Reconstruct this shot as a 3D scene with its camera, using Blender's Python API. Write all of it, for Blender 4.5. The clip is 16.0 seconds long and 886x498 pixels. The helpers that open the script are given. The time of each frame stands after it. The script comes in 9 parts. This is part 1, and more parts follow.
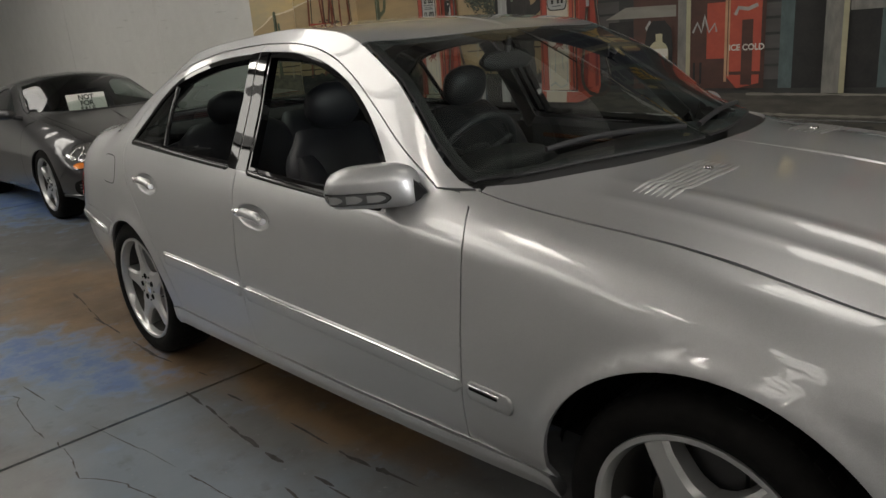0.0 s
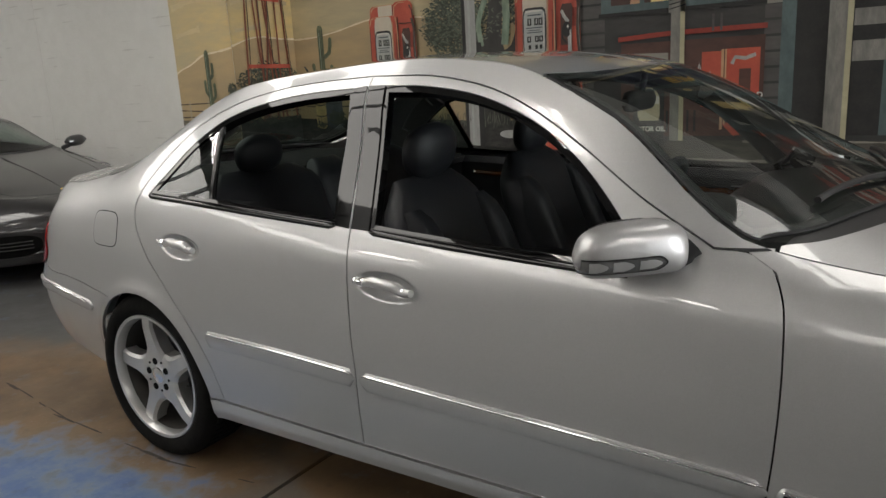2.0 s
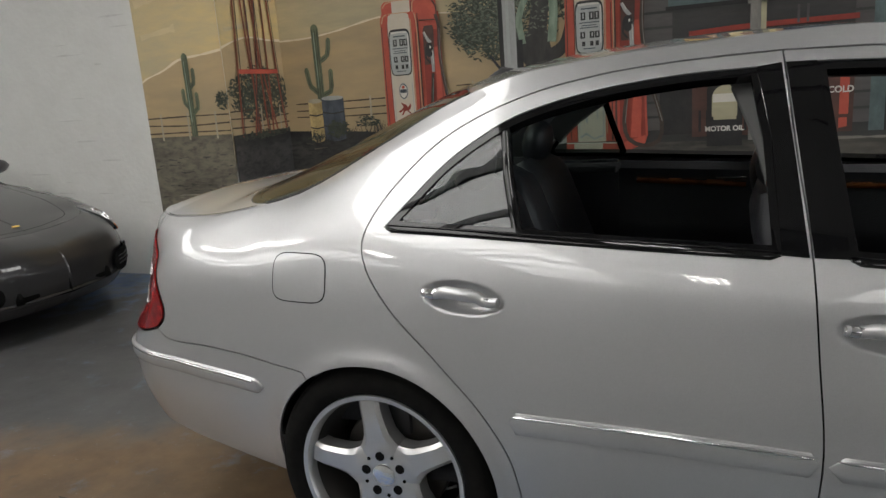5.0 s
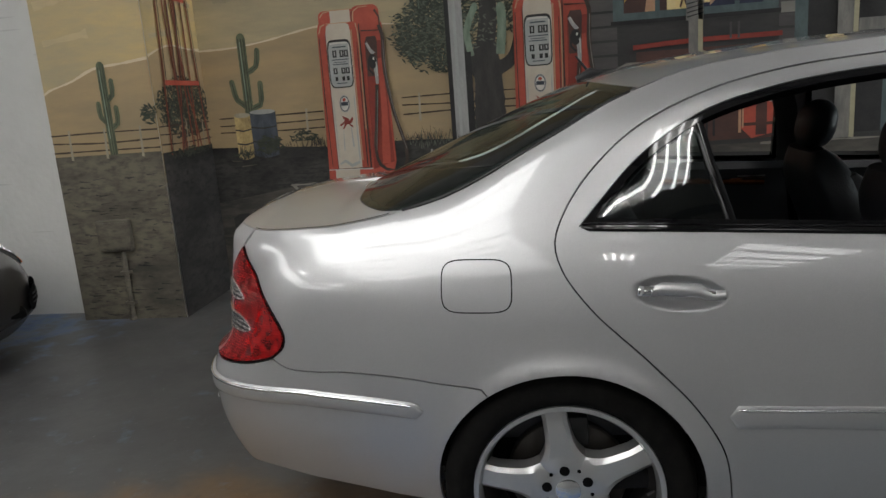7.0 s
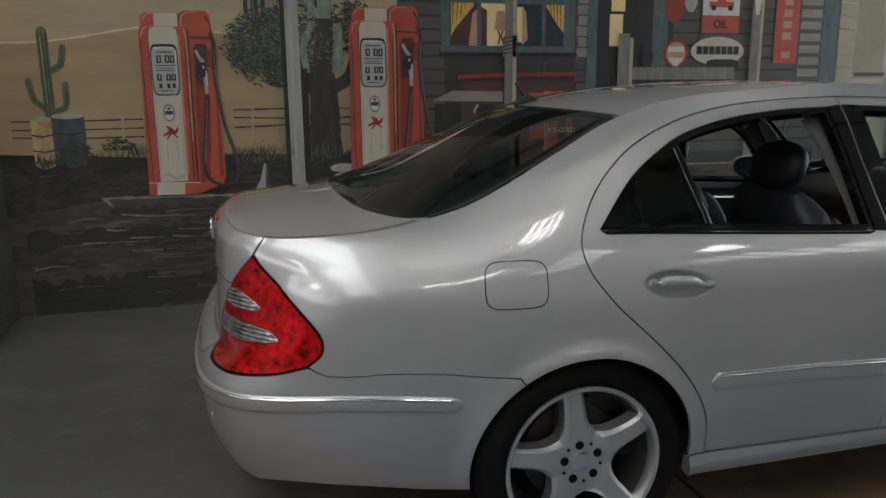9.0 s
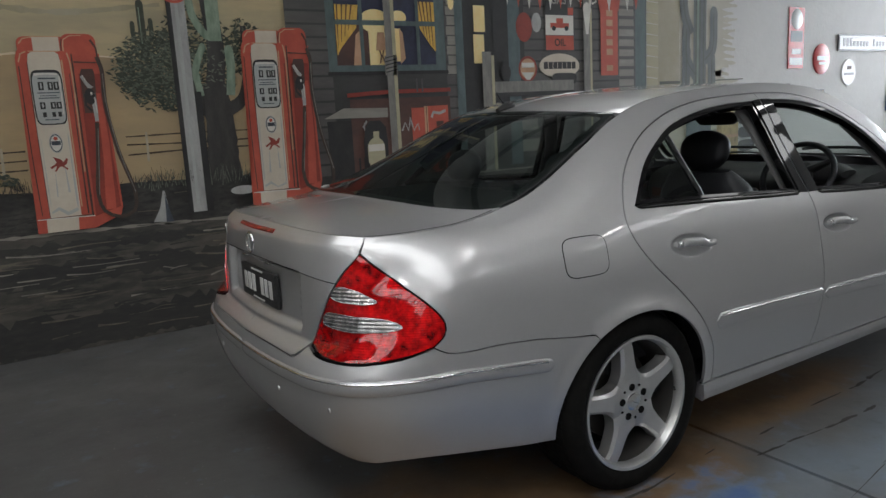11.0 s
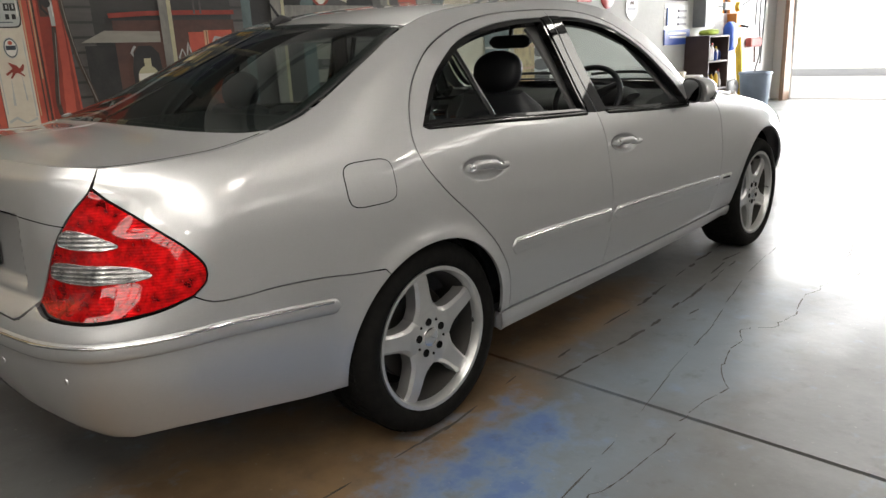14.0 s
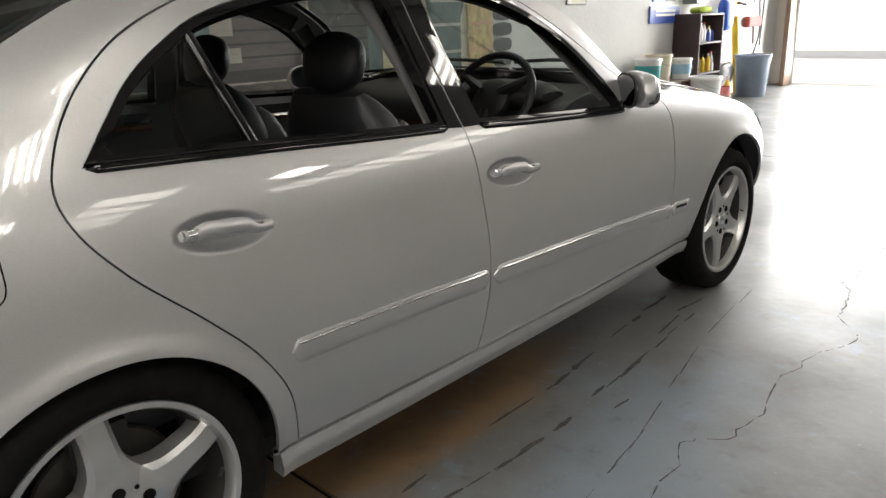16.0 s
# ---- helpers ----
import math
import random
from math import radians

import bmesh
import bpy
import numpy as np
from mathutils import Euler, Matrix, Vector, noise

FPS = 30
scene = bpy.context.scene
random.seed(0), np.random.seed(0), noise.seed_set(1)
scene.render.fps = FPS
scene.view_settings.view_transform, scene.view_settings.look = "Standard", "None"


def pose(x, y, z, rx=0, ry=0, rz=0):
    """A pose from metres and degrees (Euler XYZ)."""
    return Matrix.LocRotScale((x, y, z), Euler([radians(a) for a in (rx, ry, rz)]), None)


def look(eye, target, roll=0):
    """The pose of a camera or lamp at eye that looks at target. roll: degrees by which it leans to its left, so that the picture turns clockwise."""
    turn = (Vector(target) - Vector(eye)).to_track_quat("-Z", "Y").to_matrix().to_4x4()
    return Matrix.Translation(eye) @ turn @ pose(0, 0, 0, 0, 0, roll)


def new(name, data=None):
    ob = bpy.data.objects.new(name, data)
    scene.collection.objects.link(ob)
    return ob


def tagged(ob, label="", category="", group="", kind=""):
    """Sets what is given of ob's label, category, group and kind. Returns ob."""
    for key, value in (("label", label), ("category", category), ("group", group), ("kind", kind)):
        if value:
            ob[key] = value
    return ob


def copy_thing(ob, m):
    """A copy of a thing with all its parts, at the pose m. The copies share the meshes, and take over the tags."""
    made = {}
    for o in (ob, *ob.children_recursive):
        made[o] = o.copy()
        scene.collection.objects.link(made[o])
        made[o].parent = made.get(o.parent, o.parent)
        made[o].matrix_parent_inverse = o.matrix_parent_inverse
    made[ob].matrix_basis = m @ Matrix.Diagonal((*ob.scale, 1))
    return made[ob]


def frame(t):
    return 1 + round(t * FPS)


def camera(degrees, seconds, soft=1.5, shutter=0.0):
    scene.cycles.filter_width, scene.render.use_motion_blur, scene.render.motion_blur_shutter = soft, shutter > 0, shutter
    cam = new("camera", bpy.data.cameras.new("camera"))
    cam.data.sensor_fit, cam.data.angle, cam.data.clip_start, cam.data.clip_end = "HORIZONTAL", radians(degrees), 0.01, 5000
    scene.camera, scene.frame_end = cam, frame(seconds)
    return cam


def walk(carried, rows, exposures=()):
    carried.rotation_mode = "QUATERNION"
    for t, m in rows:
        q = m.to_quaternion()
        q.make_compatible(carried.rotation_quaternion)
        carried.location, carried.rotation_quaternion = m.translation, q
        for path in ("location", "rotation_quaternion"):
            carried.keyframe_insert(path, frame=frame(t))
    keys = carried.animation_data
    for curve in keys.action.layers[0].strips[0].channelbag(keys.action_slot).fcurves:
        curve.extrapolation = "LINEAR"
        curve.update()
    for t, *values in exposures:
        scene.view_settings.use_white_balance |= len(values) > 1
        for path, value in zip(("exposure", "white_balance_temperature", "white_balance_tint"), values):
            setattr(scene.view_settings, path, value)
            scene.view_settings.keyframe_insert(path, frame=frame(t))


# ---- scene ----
cam = camera(62.7, 16.0)

PATH = [
    (0, (3.377, -2.087, 1.37), (1.978, -0.773, 0.806), -4.6),
    (0.5, (3.186, -2.244, 1.373), (1.947, -0.767, 0.838), -3.7),
    (1, (2.938, -2.273, 1.355), (1.709, -0.776, 0.856), -2.9),
    (1.5, (2.657, -2.26, 1.373), (1.481, -0.704, 0.932), -4.6),
    (2, (2.396, -2.366, 1.377), (1.29, -0.766, 0.914), -3.3),
    (2.5, (2.146, -2.447, 1.372), (1.111, -0.813, 0.862), -4.3),
    (3, (1.867, -2.412, 1.354), (0.847, -0.758, 0.88), -5.0),
    (3.5, (1.609, -2.38, 1.359), (0.617, -0.714, 0.868), -4.1),
    (4, (1.378, -2.413, 1.34), (0.433, -0.732, 0.812), -2.1),
    (4.5, (1.159, -2.449, 1.357), (0.315, -0.71, 0.843), -3.1),
    (4.7, (1.055, -2.439, 1.374), (0.244, -0.674, 0.898), -3.7),
    (6.8, (0.11, -2.599, 1.38), (-0.263, -0.683, 0.945), -4.3),
    (7, (-0.013, -2.591, 1.371), (-0.313, -0.66, 0.942), -4.3),
    (7.5, (-0.257, -2.564, 1.382), (-0.523, -0.634, 0.928), -3.5),
    (8, (-0.502, -2.672, 1.375), (-0.603, -0.736, 0.882), -2.9),
    (8.5, (-0.698, -2.715, 1.388), (-0.485, -0.786, 0.905), -1.4),
    (8.7, (-0.767, -2.704, 1.393), (-0.43, -0.781, 0.96), -1.0),
    (10.8, (-1.766, -2.627, 1.36), (-0.804, -0.914, 0.983), -2.5),
    (11, (-1.846, -2.581, 1.368), (-0.802, -0.915, 1.004), -3.1),
    (11.5, (-2.01, -2.56, 1.396), (-0.833, -0.974, 1.081), -1.2),
    (12, (-2.168, -2.608, 1.376), (-0.886, -1.128, 0.97), -2.1),
    (12.5, (-2.17, -2.622, 1.37), (-0.905, -1.133, 0.941), -3.8),
    (13, (-2.076, -2.666, 1.336), (-0.792, -1.209, 0.857), -1.7),
    (13.5, (-1.901, -2.605, 1.295), (-0.593, -1.192, 0.753), -1.7),
    (14, (-1.607, -2.454, 1.27), (-0.21, -1.13, 0.727), -2.7),
    (14.5, (-1.301, -2.395, 1.268), (0.092, -1.037, 0.807), -3.0),
    (15, (-1.004, -2.388, 1.288), (0.415, -1.086, 0.749), 0.2),
    (15.5, (-0.739, -2.278, 1.257), (0.68, -0.971, 0.728), -1.9),
    (16, (-0.439, -2.177, 1.252), (0.938, -0.857, 0.65), -2.1),
]
# seconds, stops, kelvin, tint
EXPOSURE = [(0, -0.45, 6800, 10), (1, -0.3, 6750, 10), (3, 0.0, 6600, 10), (4.5, 0.0, 6450, 10), (7, -0.3, 6300, 10), (8.5, -0.55, 6250, 10), (11, -0.38, 6150, 10), (12.5, -0.12, 6350, 10),
            (13.5, 0.1, 6700, 10), (14.5, 0.18, 6850, 10), (16, 0.2, 6900, 10)]
walk(cam, [(t, look(eye, target, roll)) for t, eye, target, roll in PATH], EXPOSURE)

# ---------------------------------------------------------------- world and light
world = bpy.data.worlds.new("world")
world.use_nodes = True
scene.world = world
wn = world.node_tree.nodes
sky = wn.new("ShaderNodeTexSky")
sky.sky_type = "NISHITA"
sky.sun_disc = False
sky.sun_elevation = radians(60)
sky.sun_rotation = radians(52)
world.node_tree.links.new(sky.outputs[0], wn["Background"].inputs[0])
wn["Background"].inputs[1].default_value = 0.12

sun = new("sun", bpy.data.lights.new("sun", "SUN"))
sun.data.energy, sun.data.angle, sun.data.color = 5.0, radians(0.6), (1.0, 0.95, 0.88)
sun.matrix_world = look((0, 0, 0), (-0.45, -0.35, -1.0))


def area_lamp(name, m, sx, sy, watts, colour):
    lamp = new(name, bpy.data.lights.new(name, "AREA"))
    lamp.data.shape, lamp.data.size, lamp.data.size_y = "RECTANGLE", sx, sy
    lamp.data.energy, lamp.data.color = watts, colour
    lamp.matrix_world = m
    return lamp


# daylight standing in the open roller door
area_lamp("door_daylight", look((12.7, 0.3, 1.95), (0, -0.6, 0.9)), 3.7, 3.6, 620, (0.93, 0.96, 1.0))
# ceiling fittings (x, y, turn)
BATTENS = [(-4.7, -2.7, 90), (0.35, -2.7, 90), (5.2, -2.7, 90), (-4.7, -7.6, 90), (0.35, -7.6, 90), (5.2, -7.6, 90)]
# strips of translucent sheet that run down the roof slope (x0, x1, y0, y1), and the purlins under them
ROOF_LIGHTS = [(-8.4, -6.5, -12.9, 0.3), (-3.3, -1.35, -12.9, 0.5), (2.1, 3.4, -12.9, -7.4), (2.3, 3.4, 0.5, 2.1), (6.9, 8.2, -12.9, -2.4)]
PURLINS = [-12.2 + 1.3 * k for k in range(12)]

# ---------------------------------------------------------------- materials
def material(name, colour, rough=0.5, metal=0.0, coat=0.0, grain=0.0, scale=20.0, bump=0.0, bump_scale=60.0, blotch=0.0,
             blotch_scale=2.0, spec=0.5, alpha=1.0, emit=0.0, transmission=0.0, ior=1.45, second=None):
    """A principled surface with variation at two scales and fine relief."""
    m = bpy.data.materials.new(name)
    m.use_nodes = True
    nt = m.node_tree
    b = nt.nodes["Principled BSDF"]
    b.inputs["Base Color"].default_value = (*colour, 1)
    b.inputs["Roughness"].default_value = rough
    b.inputs["Metallic"].default_value = metal
    b.inputs["Coat Weight"].default_value = coat
    b.inputs["Coat Roughness"].default_value = 0.03
    b.inputs["Specular IOR Level"].default_value = spec
    b.inputs["Transmission Weight"].default_value = transmission
    b.inputs["IOR"].default_value = ior
    if emit:
        b.inputs["Emission Color"].default_value = (*colour, 1)
        b.inputs["Emission Strength"].default_value = emit
    tex = nt.nodes.new("ShaderNodeTexCoord")
    out = None
    if grain or blotch:
        dark = second or tuple(c * 0.45 for c in colour)
        col = None
        for amount, sc, detail in ((blotch, blotch_scale, 5.0), (grain, scale, 8.0)):
            if not amount:
                continue
            n = nt.nodes.new("ShaderNodeTexNoise")
            n.inputs["Scale"].default_value, n.inputs["Detail"].default_value = sc, detail
            n.inputs["Roughness"].default_value = 0.6
            nt.links.new(tex.outputs["Object"], n.inputs["Vector"])
            ramp = nt.nodes.new("ShaderNodeMapRange")
            ramp.inputs[1].default_value, ramp.inputs[2].default_value = 0.35, 0.72
            ramp.inputs[3].default_value, ramp.inputs[4].default_value = 0.0, amount
            nt.links.new(n.outputs[0], ramp.inputs[0])
            mix = nt.nodes.new("ShaderNodeMix")
            mix.data_type = "RGBA"
            nt.links.new(ramp.outputs[0], mix.inputs[0])
            if col is None:
                mix.inputs[6].default_value = (*colour, 1)
            else:
                nt.links.new(col, mix.inputs[6])
            mix.inputs[7].default_value = (*dark, 1)
            col = mix.outputs[2]
        nt.links.new(col, b.inputs["Base Color"])
    if bump:
        n = nt.nodes.new("ShaderNodeTexNoise")
        n.inputs["Scale"].default_value, n.inputs["Detail"].default_value = bump_scale, 4.0
        nt.links.new(tex.outputs["Object"], n.inputs["Vector"])
        bn = nt.nodes.new("ShaderNodeBump")
        bn.inputs["Strength"].default_value, bn.inputs["Distance"].default_value = bump, 0.01
        nt.links.new(n.outputs[0], bn.inputs["Height"])
        nt.links.new(bn.outputs[0], b.inputs["Normal"])
    return m


def silver_paint(name, colour, metal=0.75, rough=0.34):
    """Metallic car paint: flakes under a clear coat."""
    m = material(name, colour, rough, metal, 1.0)
    nt = m.node_tree
    b = nt.nodes["Principled BSDF"]
    tex = nt.nodes.new("ShaderNodeTexCoord")
    flake = nt.nodes.new("ShaderNodeTexVoronoi")
    flake.inputs["Scale"].default_value = 900
    nt.links.new(tex.outputs["Object"], flake.inputs["Vector"])
    hsv = nt.nodes.new("ShaderNodeMix")
    hsv.data_type = "RGBA"
    hsv.inputs[6].default_value = (*[c * 0.93 for c in colour], 1)
    hsv.inputs[7].default_value = (*[min(1, c * 1.07) for c in colour], 1)
    nt.links.new(flake.outputs["Color"], hsv.inputs[0])
    nt.links.new(hsv.outputs[2], b.inputs["Base Color"])
    dust = nt.nodes.new("ShaderNodeTexNoise")
    dust.inputs["Scale"].default_value, dust.inputs["Detail"].default_value = 3.0, 6.0
    nt.links.new(tex.outputs["Object"], dust.inputs["Vector"])
    r = nt.nodes.new("ShaderNodeMapRange")
    r.inputs[1].default_value, r.inputs[2].default_value = 0.3, 0.75
    r.inputs[3].default_value, r.inputs[4].default_value = 0.0, 0.012
    nt.links.new(dust.outputs[0], r.inputs[0])
    nt.links.new(r.outputs[0], b.inputs["Coat Roughness"])
    b.inputs["Coat IOR"].default_value = 1.62
    return m


def clear_glass(name, tint, rough=0.0, gloss=1.0):
    """A thin pane: see-through with a mirror gloss that grows at a slant."""
    m = bpy.data.materials.new(name)
    m.use_nodes = True
    nt = m.node_tree
    nt.nodes.remove(nt.nodes["Principled BSDF"])
    out = nt.nodes["Material Output"]
    clear = nt.nodes.new("ShaderNodeBsdfTransparent")
    clear.inputs[0].default_value = (*tint, 1)
    gl = nt.nodes.new("ShaderNodeBsdfGlossy")
    gl.inputs["Roughness"].default_value = rough
    slant = nt.nodes.new("ShaderNodeLayerWeight")
    slant.inputs[0].default_value = 0.5
    power = nt.nodes.new("ShaderNodeMath")
    power.operation = "POWER"
    power.inputs[1].default_value = 4.5
    nt.links.new(slant.outputs["Facing"], power.inputs[0])
    mul = nt.nodes.new("ShaderNodeMath")
    mul.operation = "MULTIPLY_ADD"
    mul.inputs[1].default_value, mul.inputs[2].default_value = 0.9 * gloss, 0.06 * gloss
    mul.use_clamp = True
    nt.links.new(power.outputs[0], mul.inputs[0])
    mix = nt.nodes.new("ShaderNodeMixShader")
    nt.links.new(mul.outputs[0], mix.inputs[0])
    nt.links.new(clear.outputs[0], mix.inputs[1])
    nt.links.new(gl.outputs[0], mix.inputs[2])
    nt.links.new(mix.outputs[0], out.inputs[0])
    return m


PAINT = silver_paint("silver_paint", (0.5, 0.5, 0.502), 0.76, 0.45)
PAINT_GREY = silver_paint("grey_paint", (0.04, 0.039, 0.041), 0.6, 0.36)
PAINT_DARK = silver_paint("dark_paint", (0.03, 0.03, 0.034), 0.5, 0.3)
CHROME = material("chrome", (0.82, 0.82, 0.82), 0.08, 1.0)
ALLOY = material("alloy_wheel", (0.54, 0.54, 0.535), 0.3, 0.75, 0.5, grain=0.25, scale=9, second=(0.3, 0.29, 0.27))
# alloy darkened in colour for the shade deep inside the rim
SHADED_ALLOY = material("shaded_alloy", (0.045, 0.043, 0.04), 0.6, 0.5, grain=0.5, scale=12, second=(0.05, 0.045, 0.04))
RUBBER = material("tyre_rubber", (0.0048, 0.0047, 0.0045), 0.85, grain=0.4, scale=30, bump=0.15, spec=0.12, second=(0.016, 0.0145, 0.013))
BLACK_TRIM = material("gloss_black_trim", (0.005, 0.005, 0.0055), 0.025, spec=0.5)
BLACK_PLASTIC = material("black_plastic", (0.02, 0.02, 0.021), 0.5, bump=0.1, bump_scale=300)
LINER = material("dark_liner", (0.006, 0.006, 0.006), 0.95, spec=0.1)
LEATHER = material("black_leather", (0.019, 0.02, 0.024), 0.42, grain=0.4, scale=60, bump=0.25, bump_scale=220, second=(0.03, 0.03, 0.034))
PILLAR_GREY = material("grey_pillar_cloth", (0.10, 0.10, 0.098), 0.85, bump=0.15, bump_scale=400)
TRIM_GREY = material("grey_pillar_trim", (0.36, 0.36, 0.35), 0.8, bump=0.15, bump_scale=400)
CARPET = material("dark_carpet", (0.02, 0.02, 0.022), 0.95, bump=0.5, bump_scale=500)
WOOD = material("burl_wood", (0.16, 0.055, 0.018), 0.2, coat=1.0, grain=0.8, scale=14, second=(0.04, 0.012, 0.005))
GLASS = clear_glass("window_glass", (0.72, 0.78, 0.75))
GLASS_REAR = clear_glass("tinted_glass", (0.42, 0.5, 0.47))
def ribbed_lens(name, colour, metal, period, second):
    """A lamp lens with fine level ribs; glints are painted in as light and dark mottling."""
    m = material(name, colour, 0.24, metal, coat=1.0, grain=0.95, scale=38, second=second)
    nt = m.node_tree
    b = nt.nodes["Principled BSDF"]
    tex = nt.nodes.new("ShaderNodeTexCoord")
    b.inputs["Specular IOR Level"].default_value = 0.05
    wave = nt.nodes.new("ShaderNodeTexWave")
    wave.bands_direction = "Z"
    wave.inputs["Scale"].default_value = 2 * math.pi / (20 * period)
    wave.inputs["Distortion"].default_value = 0.4
    cell = nt.nodes.new("ShaderNodeTexVoronoi")
    cell.inputs["Scale"].default_value = 70
    add = nt.nodes.new("ShaderNodeMath")
    for k, t in enumerate((wave, cell)):
        nt.links.new(tex.outputs["Object"], t.inputs[0])
        nt.links.new(t.outputs[1 if k == 0 else 0], add.inputs[k])
    bump = nt.nodes.new("ShaderNodeBump")
    bump.inputs["Strength"].default_value, bump.inputs["Distance"].default_value = 0.3, 0.003
    nt.links.new(add.outputs[0], bump.inputs["Height"])
    nt.links.new(bump.outputs[0], b.inputs["Normal"])
    return m


RED_LENS = ribbed_lens("red_lens", (0.66, 0.006, 0.008), 0.6, 0.007, (0.06, 0.0006, 0.001))
CLEAR_LENS = ribbed_lens("clear_lens", (0.62, 0.62, 0.61), 0.85, 0.011, (0.06, 0.06, 0.06))
LENS_SMOKE = material("smoky_lens", (0.16, 0.16, 0.16), 0.1, 0.6, coat=1.0)
DISC_STEEL = material("brake_disc", (0.06, 0.055, 0.05), 0.5, 0.8)

# ---------------------------------------------------------------- mesh helpers
def mesh_from(name, verts, faces, mat=None, parent=None, label="", smooth=False, normals=None):
    me = bpy.data.meshes.new(name)
    me.from_pydata([tuple(map(float, v)) for v in verts], [], [tuple(map(int, f)) for f in faces])
    me.update()
    if smooth or normals is not None:
        for p in me.polygons:
            p.use_smooth = True
    if normals is not None:
        me.normals_split_custom_set_from_vertices([tuple(map(float, n)) for n in normals])
    ob = new(name, me)
    if mat:
        me.materials.append(mat)
    if parent is not None:
        ob.parent = parent
    if label:
        ob["label"] = label
    return ob


def part(name, bm, mat, parent=None, label="", smooth=True, sharp=40):
    """Links a bmesh as one mesh object under a thing or a part."""
    bmesh.ops.recalc_face_normals(bm, faces=bm.faces)
    me = bpy.data.meshes.new(name)
    bm.to_mesh(me)
    bm.free()
    if smooth:
        for p in me.polygons:
            p.use_smooth = True
        me.set_sharp_from_angle(angle=radians(sharp))
    me.materials.append(mat)
    ob = new(name, me)
    if parent is not None:
        ob.parent = parent
    if label:
        ob["label"] = label
    return ob


def thing(name, label, category, m=None, group="", kind=""):
    ob = new(name)
    ob.empty_display_size = 0.1
    if m is not None:
        ob.matrix_world = m
    return tagged(ob, label, category, group, kind)


def box_bm(x0, x1, y0, y1, z0, z1, bevel=0.0, seg=2, bm=None):
    bm = bm or bmesh.new()
    r = bmesh.ops.create_cube(bm, size=1, matrix=Matrix.Translation(((x0 + x1) / 2, (y0 + y1) / 2, (z0 + z1) / 2)) @ Matrix.Diagonal((x1 - x0, y1 - y0, z1 - z0, 1)))
    if bevel:
        edges = list({e for v in r["verts"] for e in v.link_edges})
        bmesh.ops.bevel(bm, geom=edges, offset=bevel, segments=seg, affect="EDGES", profile=0.6)
    return bm


def tube_bm(points, radius, sides=10, bm=None, caps=True):
    """A round tube along points; radius a number or one per point."""
    bm = bm or bmesh.new()
    pts = [Vector(p) for p in points]
    n = len(pts)
    rings = []
    side = None
    for i, p in enumerate(pts):
        d = (pts[min(i + 1, n - 1)] - pts[max(i - 1, 0)]).normalized()
        if side is None:
            side = d.orthogonal().normalized()
        else:
            side = (side - d * side.dot(d)).normalized()
        up = d.cross(side)
        r = radius if isinstance(radius, (int, float)) else radius[i]
        rings.append([bm.verts.new(p + (side * math.cos(a) + up * math.sin(a)) * r) for a in (2 * math.pi * k / sides for k in range(sides))])
    for a, b in zip(rings, rings[1:]):
        for k in range(sides):
            bm.faces.new((a[k], a[(k + 1) % sides], b[(k + 1) % sides], b[k]))
    if caps:
        bm.faces.new(list(reversed(rings[0])))
        bm.faces.new(rings[-1])
    return bm


def lathe_bm(profile, axis="z", sides=48, centre=(0, 0, 0), bm=None, closed=False, caps=True):
    """Turns a list of (radius, height) round an axis."""
    bm = bm or bmesh.new()
    rings = []
    for r, h in profile:
        ring = []
        for k in range(sides):
            a = 2 * math.pi * k / sides
            c, s = r * math.cos(a), r * math.sin(a)
            p = {"z": (c, s, h), "y": (c, h, s), "x": (h, c, s)}[axis]
            ring.append(bm.verts.new(Vector(p) + Vector(centre)))
        rings.append(ring)
    pairs = list(zip(rings, rings[1:])) + ([(rings[-1], rings[0])] if closed else [])
    for a, b in pairs:
        for k in range(sides):
            bm.faces.new((a[k], a[(k + 1) % sides], b[(k + 1) % sides], b[k]))
    if not closed and caps:
        for ring in (rings[0], rings[-1]):
            if profile[rings.index(ring)][0] > 1e-4:
                bm.faces.new(ring)
    bmesh.ops.remove_doubles(bm, verts=bm.verts, dist=1e-5)
    return bm


# ---------------------------------------------------------------- the hall
WALL_Y = 2.515
WHITE_WALL = material("white_painted_brick", (0.66, 0.655, 0.63), 0.75, grain=0.18, scale=6, blotch=0.2, blotch_scale=0.7, bump=0.35, bump_scale=25, second=(0.45, 0.44, 0.42))
CEILING = material("ceiling_sheet", (0.6, 0.585, 0.56), 0.8, blotch=0.3, blotch_scale=0.6)


def wall_box(name, x0, x1, y0, y1, z0, z1, mat, label):
    ob = part(name, box_bm(x0, x1, y0, y1, z0, z1), mat, smooth=False)
    return tagged(ob, label, "wall", kind="structure")


